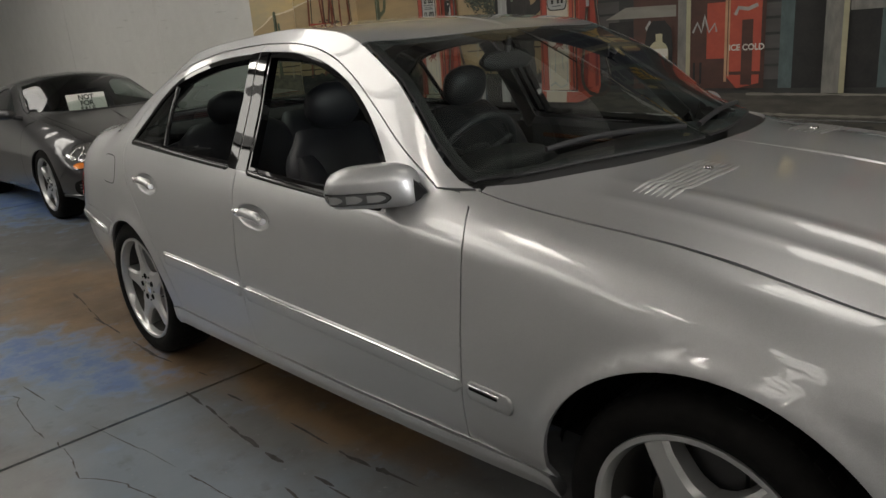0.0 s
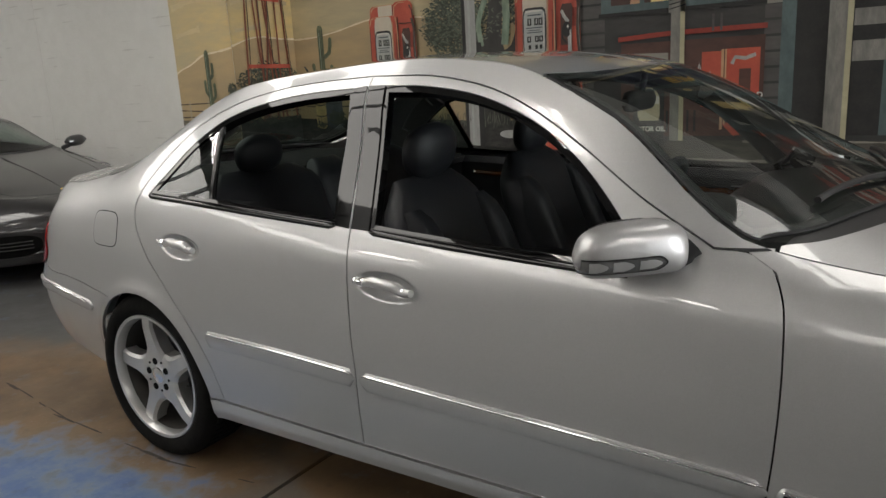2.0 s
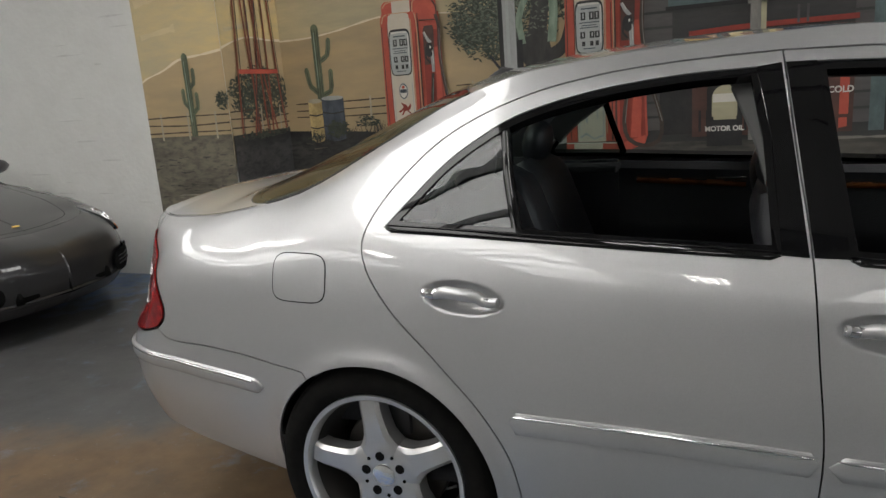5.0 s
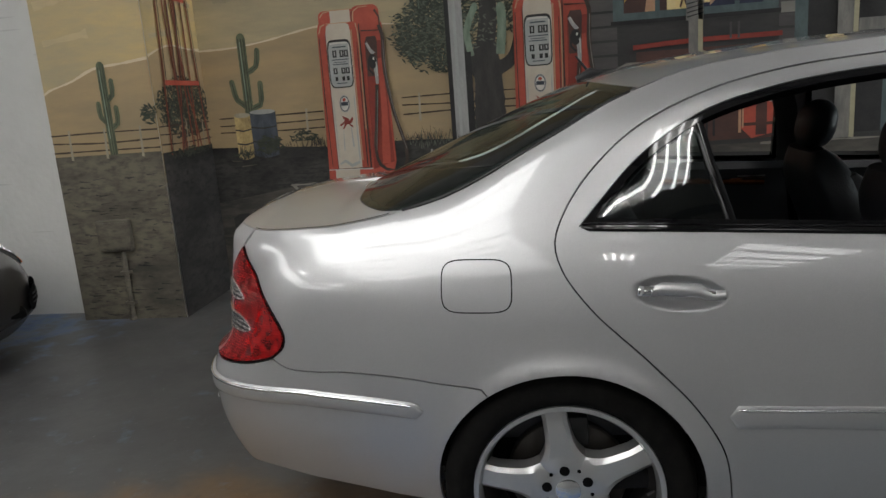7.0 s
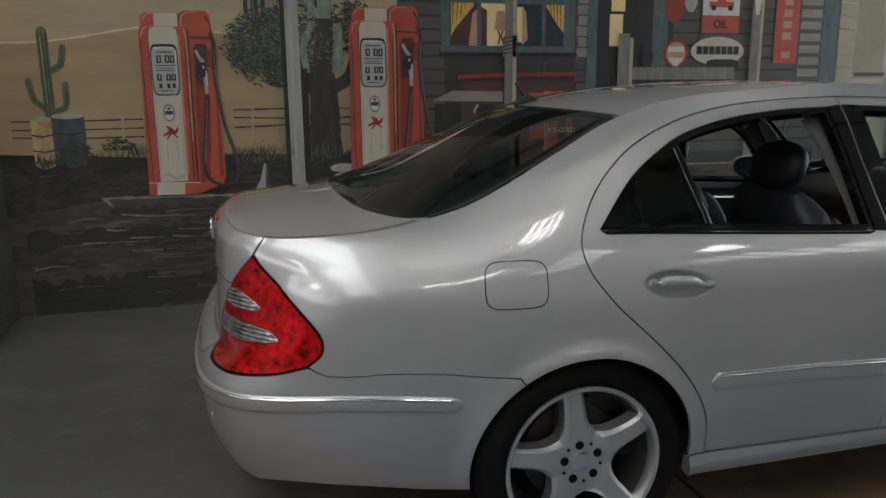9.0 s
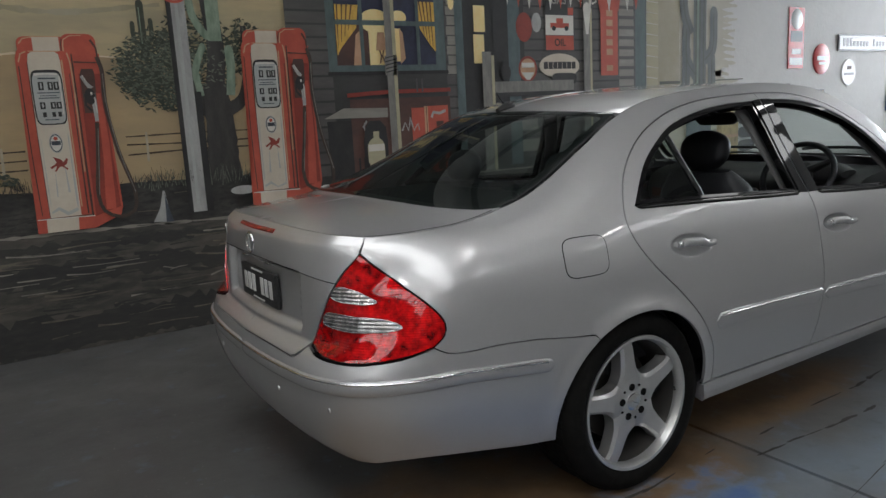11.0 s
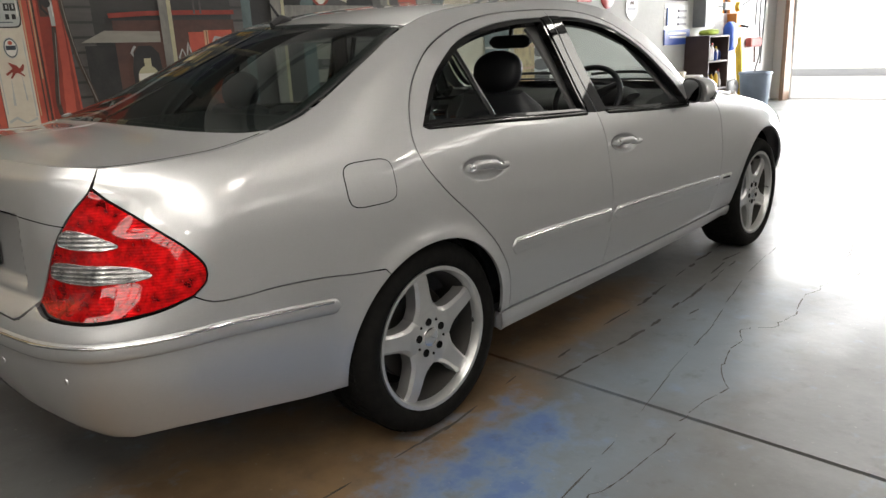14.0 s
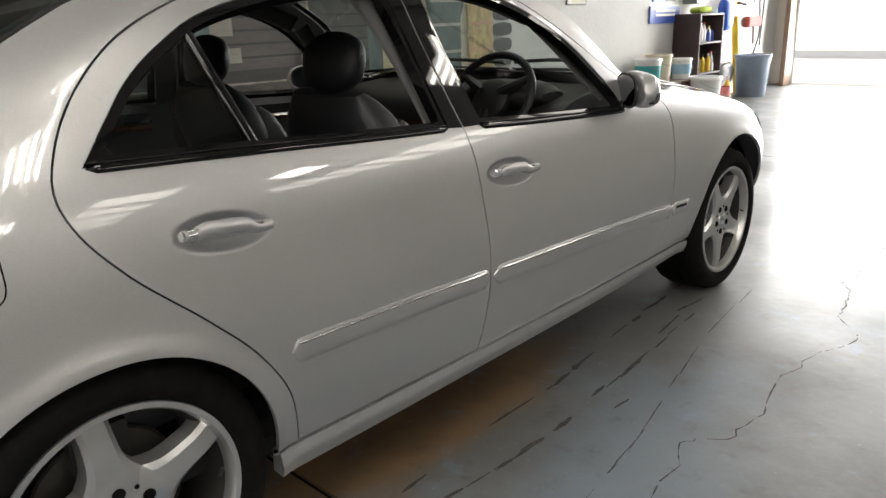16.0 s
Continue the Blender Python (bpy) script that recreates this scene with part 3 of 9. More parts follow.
def sheet(name, loops, place, step, mat, parent, label="", gap=0.002, rim=0.012, mirror=False, both=None, fine=()):
    """A curved panel: outlines in a plane laid on a surface by place(a, b) -> x, y, z.
    The rim turns inwards; mirror puts it on the car's other side, both joins the two halves at the middle."""
    raw = loops
    loops = [shrink(q, gap if i == 0 else -gap) for i, q in enumerate(loops)]
    if both is not None:
        # both = (axis, value) of the middle line in the outline's plane: the halves meet there
        ax, mid = both
        loops = [[tuple(mid if (k == ax and abs(r[ax] - mid) < 1e-6) else q[k] for k in (0, 1)) for q, r in zip(lp, rp)] for lp, rp in zip(loops, raw)]
    pts, edges = [], []
    for q in loops:
        o = len(pts)
        pts += q
        edges += [(o + i, o + (i + 1) % len(q)) for i in range(len(q))]
    bd = np.array(pts)
    lo, hi = bd.min(0), bd.max(0)
    gx, gy = np.meshgrid(np.arange(lo[0], hi[0], step), np.arange(lo[1], hi[1], step))
    gx = gx + (np.arange(gx.shape[0]) % 2)[:, None] * step / 2
    g = np.stack([gx.ravel(), gy.ravel()], 1)

    def within(p):
        ok = inside(loops[0], p)
        for q in loops[1:]:
            ok &= ~inside(q, p)
        return ok
    g = g[within(g)]
    if len(g):
        near = np.array([np.min((bd[:, 0] - q[0]) ** 2 + (bd[:, 1] - q[1]) ** 2) for q in g])
        g = g[near > (0.5 * step) ** 2]
    # closer points over small hollows (centre, half-axes)
    for ca, cb, ra, rb in fine:
        g = g[((g[:, 0] - ca) / ra) ** 2 + ((g[:, 1] - cb) / rb) ** 2 > 1]
        rings = []
        for k in range(1, 15):
            n = 3 + 7 * k
            w = 2 * math.pi * (np.arange(n) + 0.5 * (k % 2)) / n
            rings.append(np.stack([ca + ra * k / 14.5 * np.cos(w), cb + rb * k / 14.5 * np.sin(w)], 1))
        g = np.concatenate([g] + rings)
    allp = [Vector(q) for q in pts] + [Vector(q) for q in g]
    v2, _, tri, *_ = geometry.delaunay_2d_cdt(allp, edges, [], 0, 1e-6)
    v2 = np.array([tuple(q) for q in v2])
    tri = np.array([t for t in tri if len(t) == 3])
    tri = tri[within(v2[tri].mean(1))]
    a, b = v2[:, 0], v2[:, 1]
    e = 1e-3
    pos = np.stack(place(a, b), 1)
    du = np.stack(place(a + e, b), 1) - np.stack(place(a - e, b), 1)
    dv = np.stack(place(a, b + e), 1) - np.stack(place(a, b - e), 1)
    nor = np.cross(du, dv)
    nor /= np.maximum(np.linalg.norm(nor, axis=1), 1e-12)[:, None]
    # outwards: away from the car's middle line
    ref = pos - np.array([1.3, 0, 0.55])
    ref[:, 0] *= 0.25
    if np.sum(nor * ref) < 0:
        nor = -nor
    fn = np.cross(pos[tri[:, 1]] - pos[tri[:, 0]], pos[tri[:, 2]] - pos[tri[:, 0]])
    flip = np.sum(fn * nor[tri].mean(1), 1) < 0
    tri[flip] = tri[flip][:, ::-1]
    verts, normals, faces = [*pos], [*nor], [tuple(t) for t in tri]
    if rim:
        count = {}
        for t in tri:
            for i, j in ((t[0], t[1]), (t[1], t[2]), (t[2], t[0])):
                key = (min(i, j), max(i, j))
                count[key] = None if key in count else (i, j)
        border = [q for q in count.values() if q]
        top, low = {}, {}
        for i, j in border:
            if both is not None and abs(pos[i][1]) < 1e-4 and abs(pos[j][1]) < 1e-4:
                continue
            edge = pos[j] - pos[i]
            out = np.cross(edge, nor[i])
            out /= max(np.linalg.norm(out), 1e-9)
            for k in (i, j):
                if k not in top:
                    top[k], low[k] = len(verts), len(verts) + 1
                    verts += [pos[k], pos[k] - nor[k] * rim]
                    normals += [out, out]
            faces.append((top[j], top[i], low[i], low[j]))
    verts, normals = np.array(verts), np.array(normals)
    if mirror or both is not None:
        mv, mn = verts * (1, -1, 1), normals * (1, -1, 1)
        mf = [tuple(reversed(f)) for f in faces]
        if both is not None:
            o = len(verts)
            verts, normals = np.concatenate([verts, mv]), np.concatenate([normals, mn])
            faces = faces + [tuple(k + o for k in f) for f in mf]
        else:
            verts, normals, faces = mv, mn, mf
    return mesh_from(name, verts, faces, mat, parent, label, normals=normals)


class Shell:
    """The skin of a car: an outline seen from above, upright sections along it, and a crown over it."""

    def __init__(self, plan, stations, crown, power=2.4):
        p = np.array(flow(plan, 0.01))
        s = np.concatenate([[0], np.cumsum(np.linalg.norm(np.diff(p, axis=0), axis=1))])
        self.s, self.p, self.length = s, p, s[-1]
        t = np.gradient(p, s, axis=0)
        k = np.ones(9) / 9
        for c in (0, 1):
            t[:, c] = np.convolve(np.pad(t[:, c], 4, "edge"), k, "valid")
        t /= np.linalg.norm(t, axis=1)[:, None]
        self.n = np.stack([-t[:, 1], t[:, 0]], 1)
        if self.n[len(s) // 2, 1] < 0:
            self.n = -self.n
        self.su = np.array([self.u_at(x, y) for (x, y), _ in stations])
        self.kz = np.array([[q[0] for q in rows] for _, rows in stations]).T
        self.kd = np.array([[q[1] for q in rows] for _, rows in stations]).T
        u = np.linspace(0, self.length, 600)
        top = pchip(self.su, self.kz[-1], u)
        x, y, z = self.skin(u, top)
        self.edge_x, self.edge_y, self.edge_z, self.edge_u = x, -y, z, u
        order = np.argsort(x)
        self.ex, self.ey, self.ez = x[order], -y[order], z[order]
        self.cx, self.cz, self.power = np.array([c[0] for c in crown]), np.array([c[1] for c in crown]), power
        self.tweak = None

    def u_at(self, x, y):
        return self.s[np.argmin((self.p[:, 0] - x) ** 2 + (self.p[:, 1] - y) ** 2)]

    def u_of_x(self, x):
        """Along the flank, where the outline runs forward."""
        m = len(self.s) // 2
        lo = np.argmin(self.p[:m, 0])
        px = np.maximum.accumulate(self.p[lo:, 0])
        return np.interp(x, px + np.arange(len(px)) * 1e-9, self.s[lo:])

    def skin(self, u, z):
        """The right flank, the nose and the tail: distance along the outline and height."""
        u, z = np.asarray(u, float), np.asarray(z, float)
        uc = np.clip(u, 0, self.length)
        kz = np.stack([pchip(self.su, k, uc) for k in self.kz], -1)
        kd = np.stack([pchip(self.su, k, uc) for k in self.kd], -1)
        d = pchip(kz, kd, z)
        if getattr(self, "tweak", None):
            d = d + self.tweak(uc, z)
        px, py = np.interp(uc, self.s, self.p[:, 0]), np.interp(uc, self.s, self.p[:, 1])
        nx, ny = np.interp(uc, self.s, self.n[:, 0]), np.interp(uc, self.s, self.n[:, 1])
        over = u - uc
        x, y = px - nx * d, py - ny * d
        return x, -(y + np.where(over < 0, over, -over)), z

    def flank(self, x, z):
        return self.skin(self.u_of_x(x), z)

    def top_z(self, u):
        return pchip(self.su, self.kz[-1], np.asarray(u, float))

    def crown(self, x, y):
        zc = pchip(self.cx, self.cz, x)
        ey, ez = np.maximum(np.interp(x, self.ex, self.ey), 0.02), np.interp(x, self.ex, self.ez)
        r = np.minimum(np.abs(y) / ey, 1.03)
        z = zc - (zc - ez) * r ** self.power
        if getattr(self, "crease", None):
            z = z + self.crease(x, y)
        return np.asarray(x, float), np.asarray(y, float), z

    def roof_edge(self, x0, x1, n=40, inset=0.0):
        """Points (x, -y) along the crown's rim between two places."""
        xs = np.linspace(x0, x1, n)
        return [(x, -(np.interp(x, self.ex, self.ey) - inset)) for x in xs]


def mirrored_pair(name, loops, place, step, mat, parent, label="", **kw):
    return [sheet(name, loops, place, step, mat, parent, label, mirror=m, **kw) for m in (False, True)]


# ---------------------------------------------------------------- the silver saloon
PLAN = [(-1.09, 0), (-1.087, 0.2), (-1.073, 0.4), (-1.04, 0.58), (-0.967, 0.71), (-0.84, 0.788), (-0.65, 0.831), (-0.36, 0.86), (0, 0.886),
        (0.42, 0.898), (1.12, 0.908), (1.8, 0.911), (2.42, 0.908), (2.85, 0.903), (3.2, 0.882), (3.42, 0.83), (3.57, 0.73), (3.66, 0.58),
        (3.715, 0.36), (3.735, 0.15), (3.737, 0)]
TAIL0 = [(0.27, 0.13), (0.35, 0.05), (0.50, 0.004), (0.57, 0), (0.64, 0.012), (0.68, 0.06), (0.80, 0.065), (0.88, 0.068), (0.925, 0.07), (0.985, 0.075), (1.03, 0.115)]
TAIL1 = [(0.27, 0.13), (0.35, 0.05), (0.50, 0.004), (0.57, 0), (0.645, 0.018), (0.68, 0.07), (0.80, 0.077), (0.88, 0.083), (0.925, 0.089), (0.985, 0.098), (1.02, 0.132)]
TAIL2 = [(0.25, 0.12), (0.34, 0.05), (0.50, 0.004), (0.58, 0), (0.65, 0.022), (0.74, 0.068), (0.82, 0.09), (0.88, 0.108), (0.94, 0.122), (0.985, 0.144), (1.01, 0.171)]
NOSE = [(0.18, 0.08), (0.27, 0.03), (0.42, 0.002), (0.48, 0), (0.53, 0.01), (0.57, 0.03), (0.60, 0.05), (0.625, 0.075), (0.645, 0.10), (0.66, 0.12), (0.67, 0.15)]
STATIONS = [
    ((-1.085, 0), TAIL0),
    ((-1.045, 0.5), TAIL1),
    ((-0.95, 0.715), TAIL2),
    ((-0.65, 0.838), [(0.22, 0.10), (0.32, 0.05), (0.53, 0.004), (0.62, 0), (0.76, 0.008), (0.86, 0.022), (0.92, 0.045), (0.96, 0.075), (0.99, 0.105), (1.01, 0.13), (1.022, 0.155)]),
    ((-0.36, 0.862), [(0.20, 0.09), (0.30, 0.05), (0.53, 0.006), (0.64, 0), (0.78, 0.012), (0.88, 0.03), (0.95, 0.06), (0.99, 0.09), (1.02, 0.12), (1.045, 0.155), (1.068, 0.20)]),
    ((0, 0.886), [(0.19, 0.08), (0.30, 0.04), (0.53, 0.004), (0.64, 0), (0.78, 0.012), (0.90, 0.035), (0.98, 0.06), (1.03, 0.086), (1.12, 0.15), (1.19, 0.21), (1.232, 0.275)]),
    ((0.2, 0.892), [(0.19, 0.075), (0.30, 0.037), (0.53, 0.003), (0.63, 0), (0.77, 0.012), (0.89, 0.033), (0.97, 0.058), (1.02, 0.082), (1.14, 0.15), (1.25, 0.22), (1.325, 0.31)]),
    ((0.42, 0.898), [(0.19, 0.07), (0.30, 0.035), (0.52, 0.003), (0.62, 0), (0.76, 0.012), (0.88, 0.032), (0.96, 0.055), (1.01, 0.076), (1.17, 0.157), (1.30, 0.235), (1.385, 0.325)]),
    ((0.75, 0.903), [(0.19, 0.07), (0.30, 0.034), (0.51, 0.003), (0.61, 0), (0.75, 0.012), (0.87, 0.031), (0.945, 0.055), (0.99, 0.077), (1.18, 0.17), (1.34, 0.255), (1.415, 0.345)]),
    ((1.12, 0.908), [(0.19, 0.07), (0.29, 0.033), (0.50, 0.003), (0.60, 0), (0.74, 0.012), (0.86, 0.03), (0.93, 0.055), (0.975, 0.078), (1.17, 0.175), (1.355, 0.26), (1.43, 0.335)]),
    ((1.45, 0.910), [(0.185, 0.07), (0.28, 0.034), (0.49, 0.003), (0.59, 0), (0.73, 0.012), (0.85, 0.03), (0.915, 0.052), (0.957, 0.077), (1.13, 0.163), (1.31, 0.242), (1.405, 0.312)]),
    ((1.8, 0.911), [(0.18, 0.07), (0.27, 0.035), (0.48, 0.003), (0.58, 0), (0.72, 0.012), (0.84, 0.03), (0.90, 0.05), (0.935, 0.073), (1.05, 0.128), (1.16, 0.18), (1.265, 0.238)]),
    ((2.2, 0.910), [(0.18, 0.07), (0.27, 0.035), (0.46, 0.003), (0.56, 0), (0.70, 0.010), (0.82, 0.027), (0.87, 0.048), (0.90, 0.07), (0.925, 0.097), (0.94, 0.118), (0.957, 0.145)]),
    ((2.85, 0.903), [(0.18, 0.08), (0.27, 0.035), (0.45, 0.003), (0.55, 0), (0.66, 0.01), (0.74, 0.03), (0.79, 0.055), (0.82, 0.085), (0.838, 0.115), (0.848, 0.14), (0.853, 0.163)]),
    ((3.2, 0.882), [(0.18, 0.08), (0.27, 0.03), (0.42, 0.002), (0.50, 0), (0.60, 0.01), (0.67, 0.03), (0.71, 0.05), (0.74, 0.075), (0.758, 0.10), (0.768, 0.12), (0.775, 0.142)]),
    ((3.42, 0.83), [(0.18, 0.08), (0.27, 0.03), (0.42, 0.002), (0.48, 0), (0.55, 0.01), (0.61, 0.03), (0.65, 0.05), (0.68, 0.075), (0.70, 0.10), (0.715, 0.12), (0.722, 0.15)]),
    ((3.66, 0.58), NOSE),
    ((3.737, 0), NOSE),
]
CROWN = [(-0.97, 1.03), (-0.9, 1.047), (-0.8, 1.058), (-0.7, 1.065), (-0.63, 1.068), (-0.56, 1.09), (-0.25, 1.225), (0.10, 1.362), (0.3, 1.405), (0.6, 1.437),
         (0.95, 1.452), (1.3, 1.44), (1.55, 1.41), (1.75, 1.352), (2.1, 1.172), (2.38, 1.01), (2.46, 0.982), (2.6, 0.965), (2.85, 0.932), (3.2, 0.855),
         (3.42, 0.775), (3.55, 0.71), (3.60, 0.67)]
BODY = Shell(PLAN, STATIONS, CROWN)
saloon = thing("car", "silver four-door saloon with five-spoke alloy wheels and open side windows", "car")

RW, FW, AXLE_Z = 0.0, 2.79, 0.327
ARCHES = {RW: (0.016, AXLE_Z - 0.006, 0.344), FW: (2.905, 0.245, 0.395)}
WELLS = {RW: (0.006, AXLE_Z, 0.34), FW: (2.79, 0.335, 0.375)}


def smooth01(x):
    x = np.clip(x, 0, 1)
    return x * x * (3 - 2 * x)


def saloon_relief(u, z):
    """Flared wheel lips, handle hollows and the number-plate recess of the boot lid."""
    x = np.interp(u, BODY.s, BODY.p[:, 0])
    y = np.interp(u, BODY.s, BODY.p[:, 1])
    d = np.zeros_like(x)
    side = y > 0.75
    for cx in (RW, FW):
        ax, az, ar = ARCHES[cx]
        r = np.hypot(x - ax, z - az)
        d -= np.where(side, 0.012 * np.exp(-((r - ar) / 0.035) ** 2), 0)
    for hx, hz in ((0.295, 0.853), (1.24, 0.803)):
        q = ((x - hx) / 0.115) ** 2 + ((z - hz + 0.09 * (x - hx)) / 0.043) ** 2
        d += np.where(side, 0.024 * smooth01((1.04 - q) * 1.15), 0)
    rear = (x < -0.9)
    ry = smooth01((0.40 - y) / 0.025)
    rz = smooth01((z - 0.693) / 0.02) * smooth01((0.895 - z) / 0.012)
    d += np.where(rear, 0.028 * ry * rz, 0)
    return d


BODY.tweak = saloon_relief


def bonnet_creases(x, y):
    """Two raised pleats that run along the bonnet."""
    fade = smooth01((np.asarray(x) - 2.35) / 0.35) * smooth01((3.62 - np.asarray(x)) / 0.2)
    a = np.abs(y)
    return fade * (0.009 * np.exp(-((a - 0.52) / 0.022) ** 2) + 0.006 * np.exp(-((a - 0.62) / 0.02) ** 2))


BODY.crease = bonnet_creases
U = BODY.u_at


def UX(pts):
    """Side outline points (x, z) to (distance along the plan, z)."""
    return [(float(BODY.u_of_x(x)), z) for x, z in pts]


sill_line = [(0.40, 0.30), (1.1, 0.272), (2.225, 0.228), (2.52, 0.218)]
door_rear_gap = [(0.425, 0.30), (0.42, 0.36), (0.40, 0.45), (0.33, 0.57), (0.22, 0.69), (0.085, 0.82), (0.012, 0.92), (-0.004, 0.985), (0.02, 1.05), (0.085, 1.135), (0.21, 1.237),
                 (0.40, 1.318), (0.60, 1.36), (0.80, 1.378), (1.02, 1.386)]
b_gap = [(1.02, 1.386), (1.054, 1.15), (1.082, 0.97), (1.10, 0.75), (1.115, 0.53), (1.105, 0.38), (1.09, 0.272)]
door_front_top = [(1.02, 1.386), (1.26, 1.376), (1.46, 1.335), (1.61, 1.272), (1.765, 1.178), (1.94, 1.055), (2.105, 0.957)]
fender_gap = [(2.105, 0.957), (2.17, 0.95), (2.22, 0.93), (2.256, 0.87), (2.268, 0.75), (2.26, 0.5), (2.225, 0.228)]
rear_window = loop_of(flow([(0.062, 1.02), (0.41, 1.001), (0.75, 0.978), (1.024, 0.961)]), [(0.999, 1.2), (0.968, 1.352)],
                      flow([(0.968, 1.352), (0.79, 1.345), (0.58, 1.32), (0.40, 1.275), (0.30, 1.225), (0.21, 1.165), (0.13, 1.09), (0.062, 1.02)]))
front_window = loop_of(flow([(1.153, 0.952), (1.4, 0.932), (1.80, 0.905), (1.945, 0.897)]),
                       flow([(1.945, 0.897), (1.94, 0.94), (1.90, 1.0), (1.765, 1.142), (1.63, 1.235), (1.45, 1.31), (1.26, 1.346), (1.088, 1.356)]), [(1.12, 1.15), (1.153, 0.952)])


def window_loop(loop):
    return [(float(BODY.u_of_x(x)), z) for x, z in loop]


def rim_u(x0, x1, drop=0.0, n=50):
    """The top edge of the flank between two places along the side."""
    us = np.linspace(float(BODY.u_of_x(x0)), float(BODY.u_of_x(x1)), n)
    return [(u, float(BODY.top_z(u)) - drop) for u in us]


def arch_line(cx, a0, a1, n=30):
    x, z, r = ARCHES[cx]
    return UX(arc(x, z, r, a0, a1, n))


UC = U(-0.95, 0.715)
UL = UC - 0.045
# rear lamp: outer edge from the seam up to the tip, inner edge down, lower edge back (from the corner line, height)
LAMP_OUTER = [(UC + a, b) for a, b in ((0.212, 0.690), (0.248, 0.722), (0.252, 0.757), (0.212, 0.813), (0.130, 0.876), (0.042, 0.927), (-0.046, 0.964))]
LAMP_INNER = [(UC + a, b) for a, b in ((-0.052, 0.962), (-0.115, 0.911), (-0.174, 0.839), (-0.222, 0.762), (-0.278, 0.675))]
LAMP_LOWER = [(UC + a, b) for a, b in ((-0.272, 0.669), (-0.180, 0.656), (-0.025, 0.651), (0.118, 0.666), (0.212, 0.690))]
lamp_outline = flow(LAMP_OUTER, 0.012) + flow(LAMP_INNER, 0.012) + flow(LAMP_LOWER, 0.012)[:-1]
bumper_top = flow([(UC + 0.215, 0.685), (UC + 0.255, 0.664), (UC + 0.33, 0.658), (U(-0.56, 0.845), 0.660), (U(-0.40, 0.86), 0.649), (U(-0.28, 0.868), 0.632), (U(-0.192, 0.873), 0.624)], 0.02)

# body side: quarter panel, roof pillar and rail down to the windscreen foot
quarter = loop_of(
    rim_u(-0.93, 2.22),
    UX(flow([(2.22, 0.952), (2.105, 0.957)])), UX(list(reversed(flow(door_front_top)))), UX(list(reversed(flow(door_rear_gap)))),
    UX([(0.425, 0.30), (0.352, 0.302)]), arch_line(RW, -4, 124.5), list(reversed(bumper_top)),
    flow(LAMP_OUTER, 0.02), [(u, float(BODY.top_z(u))) for u in np.linspace(UL, U(-0.93, 0.725) - 0.004, 5)])
mirrored_pair("body_side", [quarter], BODY.skin, 0.022, PAINT, saloon)
rear_door = loop_of(UX(flow(door_rear_gap)), UX(flow(b_gap)), UX(list(reversed(flow(sill_line[:2])))))
front_door = loop_of(UX(list(reversed(flow(b_gap)))), UX(flow(door_front_top)), UX(flow(fender_gap)), UX(list(reversed(flow(sill_line[1:3])))))
doors = {}
for side_mirror in (False, True):
    for nm, lp, win in (("rear_door", rear_door, rear_window), ("front_door", front_door, front_window)):
        hx, hz = (0.295, 0.853) if nm == "rear_door" else (1.24, 0.803)
        doors[nm, side_mirror] = sheet(nm, [lp, window_loop(win)], BODY.skin, 0.014, PAINT, saloon, mirror=side_mirror, fine=[(float(BODY.u_of_x(hx)), hz, 0.135, 0.058)])
fender = loop_of(
    UX(flow(list(reversed(fender_gap))))[:-6], UX([(2.17, 0.95), (2.22, 0.952)]), rim_u(2.23, 3.30), [(U(3.42, 0.83), 0.64), (U(3.40, 0.84), 0.50), (U(3.37, 0.85), 0.42)],
    arch_line(FW, 25, 178), UX([(2.53, 0.218), (2.23, 0.228)]))
mirrored_pair("front_fender", [fender], BODY.skin, 0.025, PAINT, saloon)
sill = loop_of(UX([(0.36, 0.30), (0.40, 0.30)]), UX(flow([(0.40, 0.297), (1.1, 0.269), (2.235, 0.225), (2.51, 0.215)])), UX([(2.53, 0.15)]),
               UX(flow([(2.53, 0.15), (1.1, 0.197), (0.37, 0.222)])))


def sill_skin(u, z):
    """The flank moved out a little and rounded: the sill stands proud of the doors' lower edge."""
    x, y, zz = BODY.skin(u, z)
    n0, n1 = np.interp(u, BODY.s, BODY.n[:, 0]), np.interp(u, BODY.s, BODY.n[:, 1])
    off = 0.005 + 0.013 * smooth01((0.315 - 0.034 * x - z) / 0.05)
    return x + n0 * off, y - n1 * off, zz


mirrored_pair("sill", [sill], sill_skin, 0.014, PAINT, saloon, rim=0.03)

# rear bumper and boot lid, over the middle line
rear_bumper = loop_of([(0, 0.6335), (UC - 0.334, 0.631), (UC - 0.308, 0.638), (UC - 0.288, 0.667)], [(u, z - 0.004) for u, z in flow(LAMP_LOWER, 0.02)], bumper_top,
                      arch_line(RW, 124.5, 189, 20), [(U(-0.45, 0.855), 0.275), (U(-0.72, 0.83), 0.315), (UC, 0.315), (U(-1.045, 0.5), 0.30), (0, 0.295)])
sheet("rear_bumper", [rear_bumper], BODY.skin, 0.022, PAINT, saloon, both=(0, 0.0), gap=0.0015)
lid_rear = loop_of([(0, 0.635), (UC - 0.338, 0.633)], flow([(UC - 0.338, 0.633), (UC - 0.31, 0.642), (UC - 0.287, 0.675), (UC - 0.231, 0.762), (UC - 0.183, 0.839), (UC - 0.124, 0.911), (UC - 0.061, 0.963), (UL - 0.004, 0.985)], 0.015),
                   [(u, float(BODY.top_z(u))) for u in np.linspace(UL - 0.004, 0, 40)])
sheet("boot_lid", [lid_rear], BODY.skin, 0.012, PAINT, saloon, both=(0, 0.0), gap=0.0015)


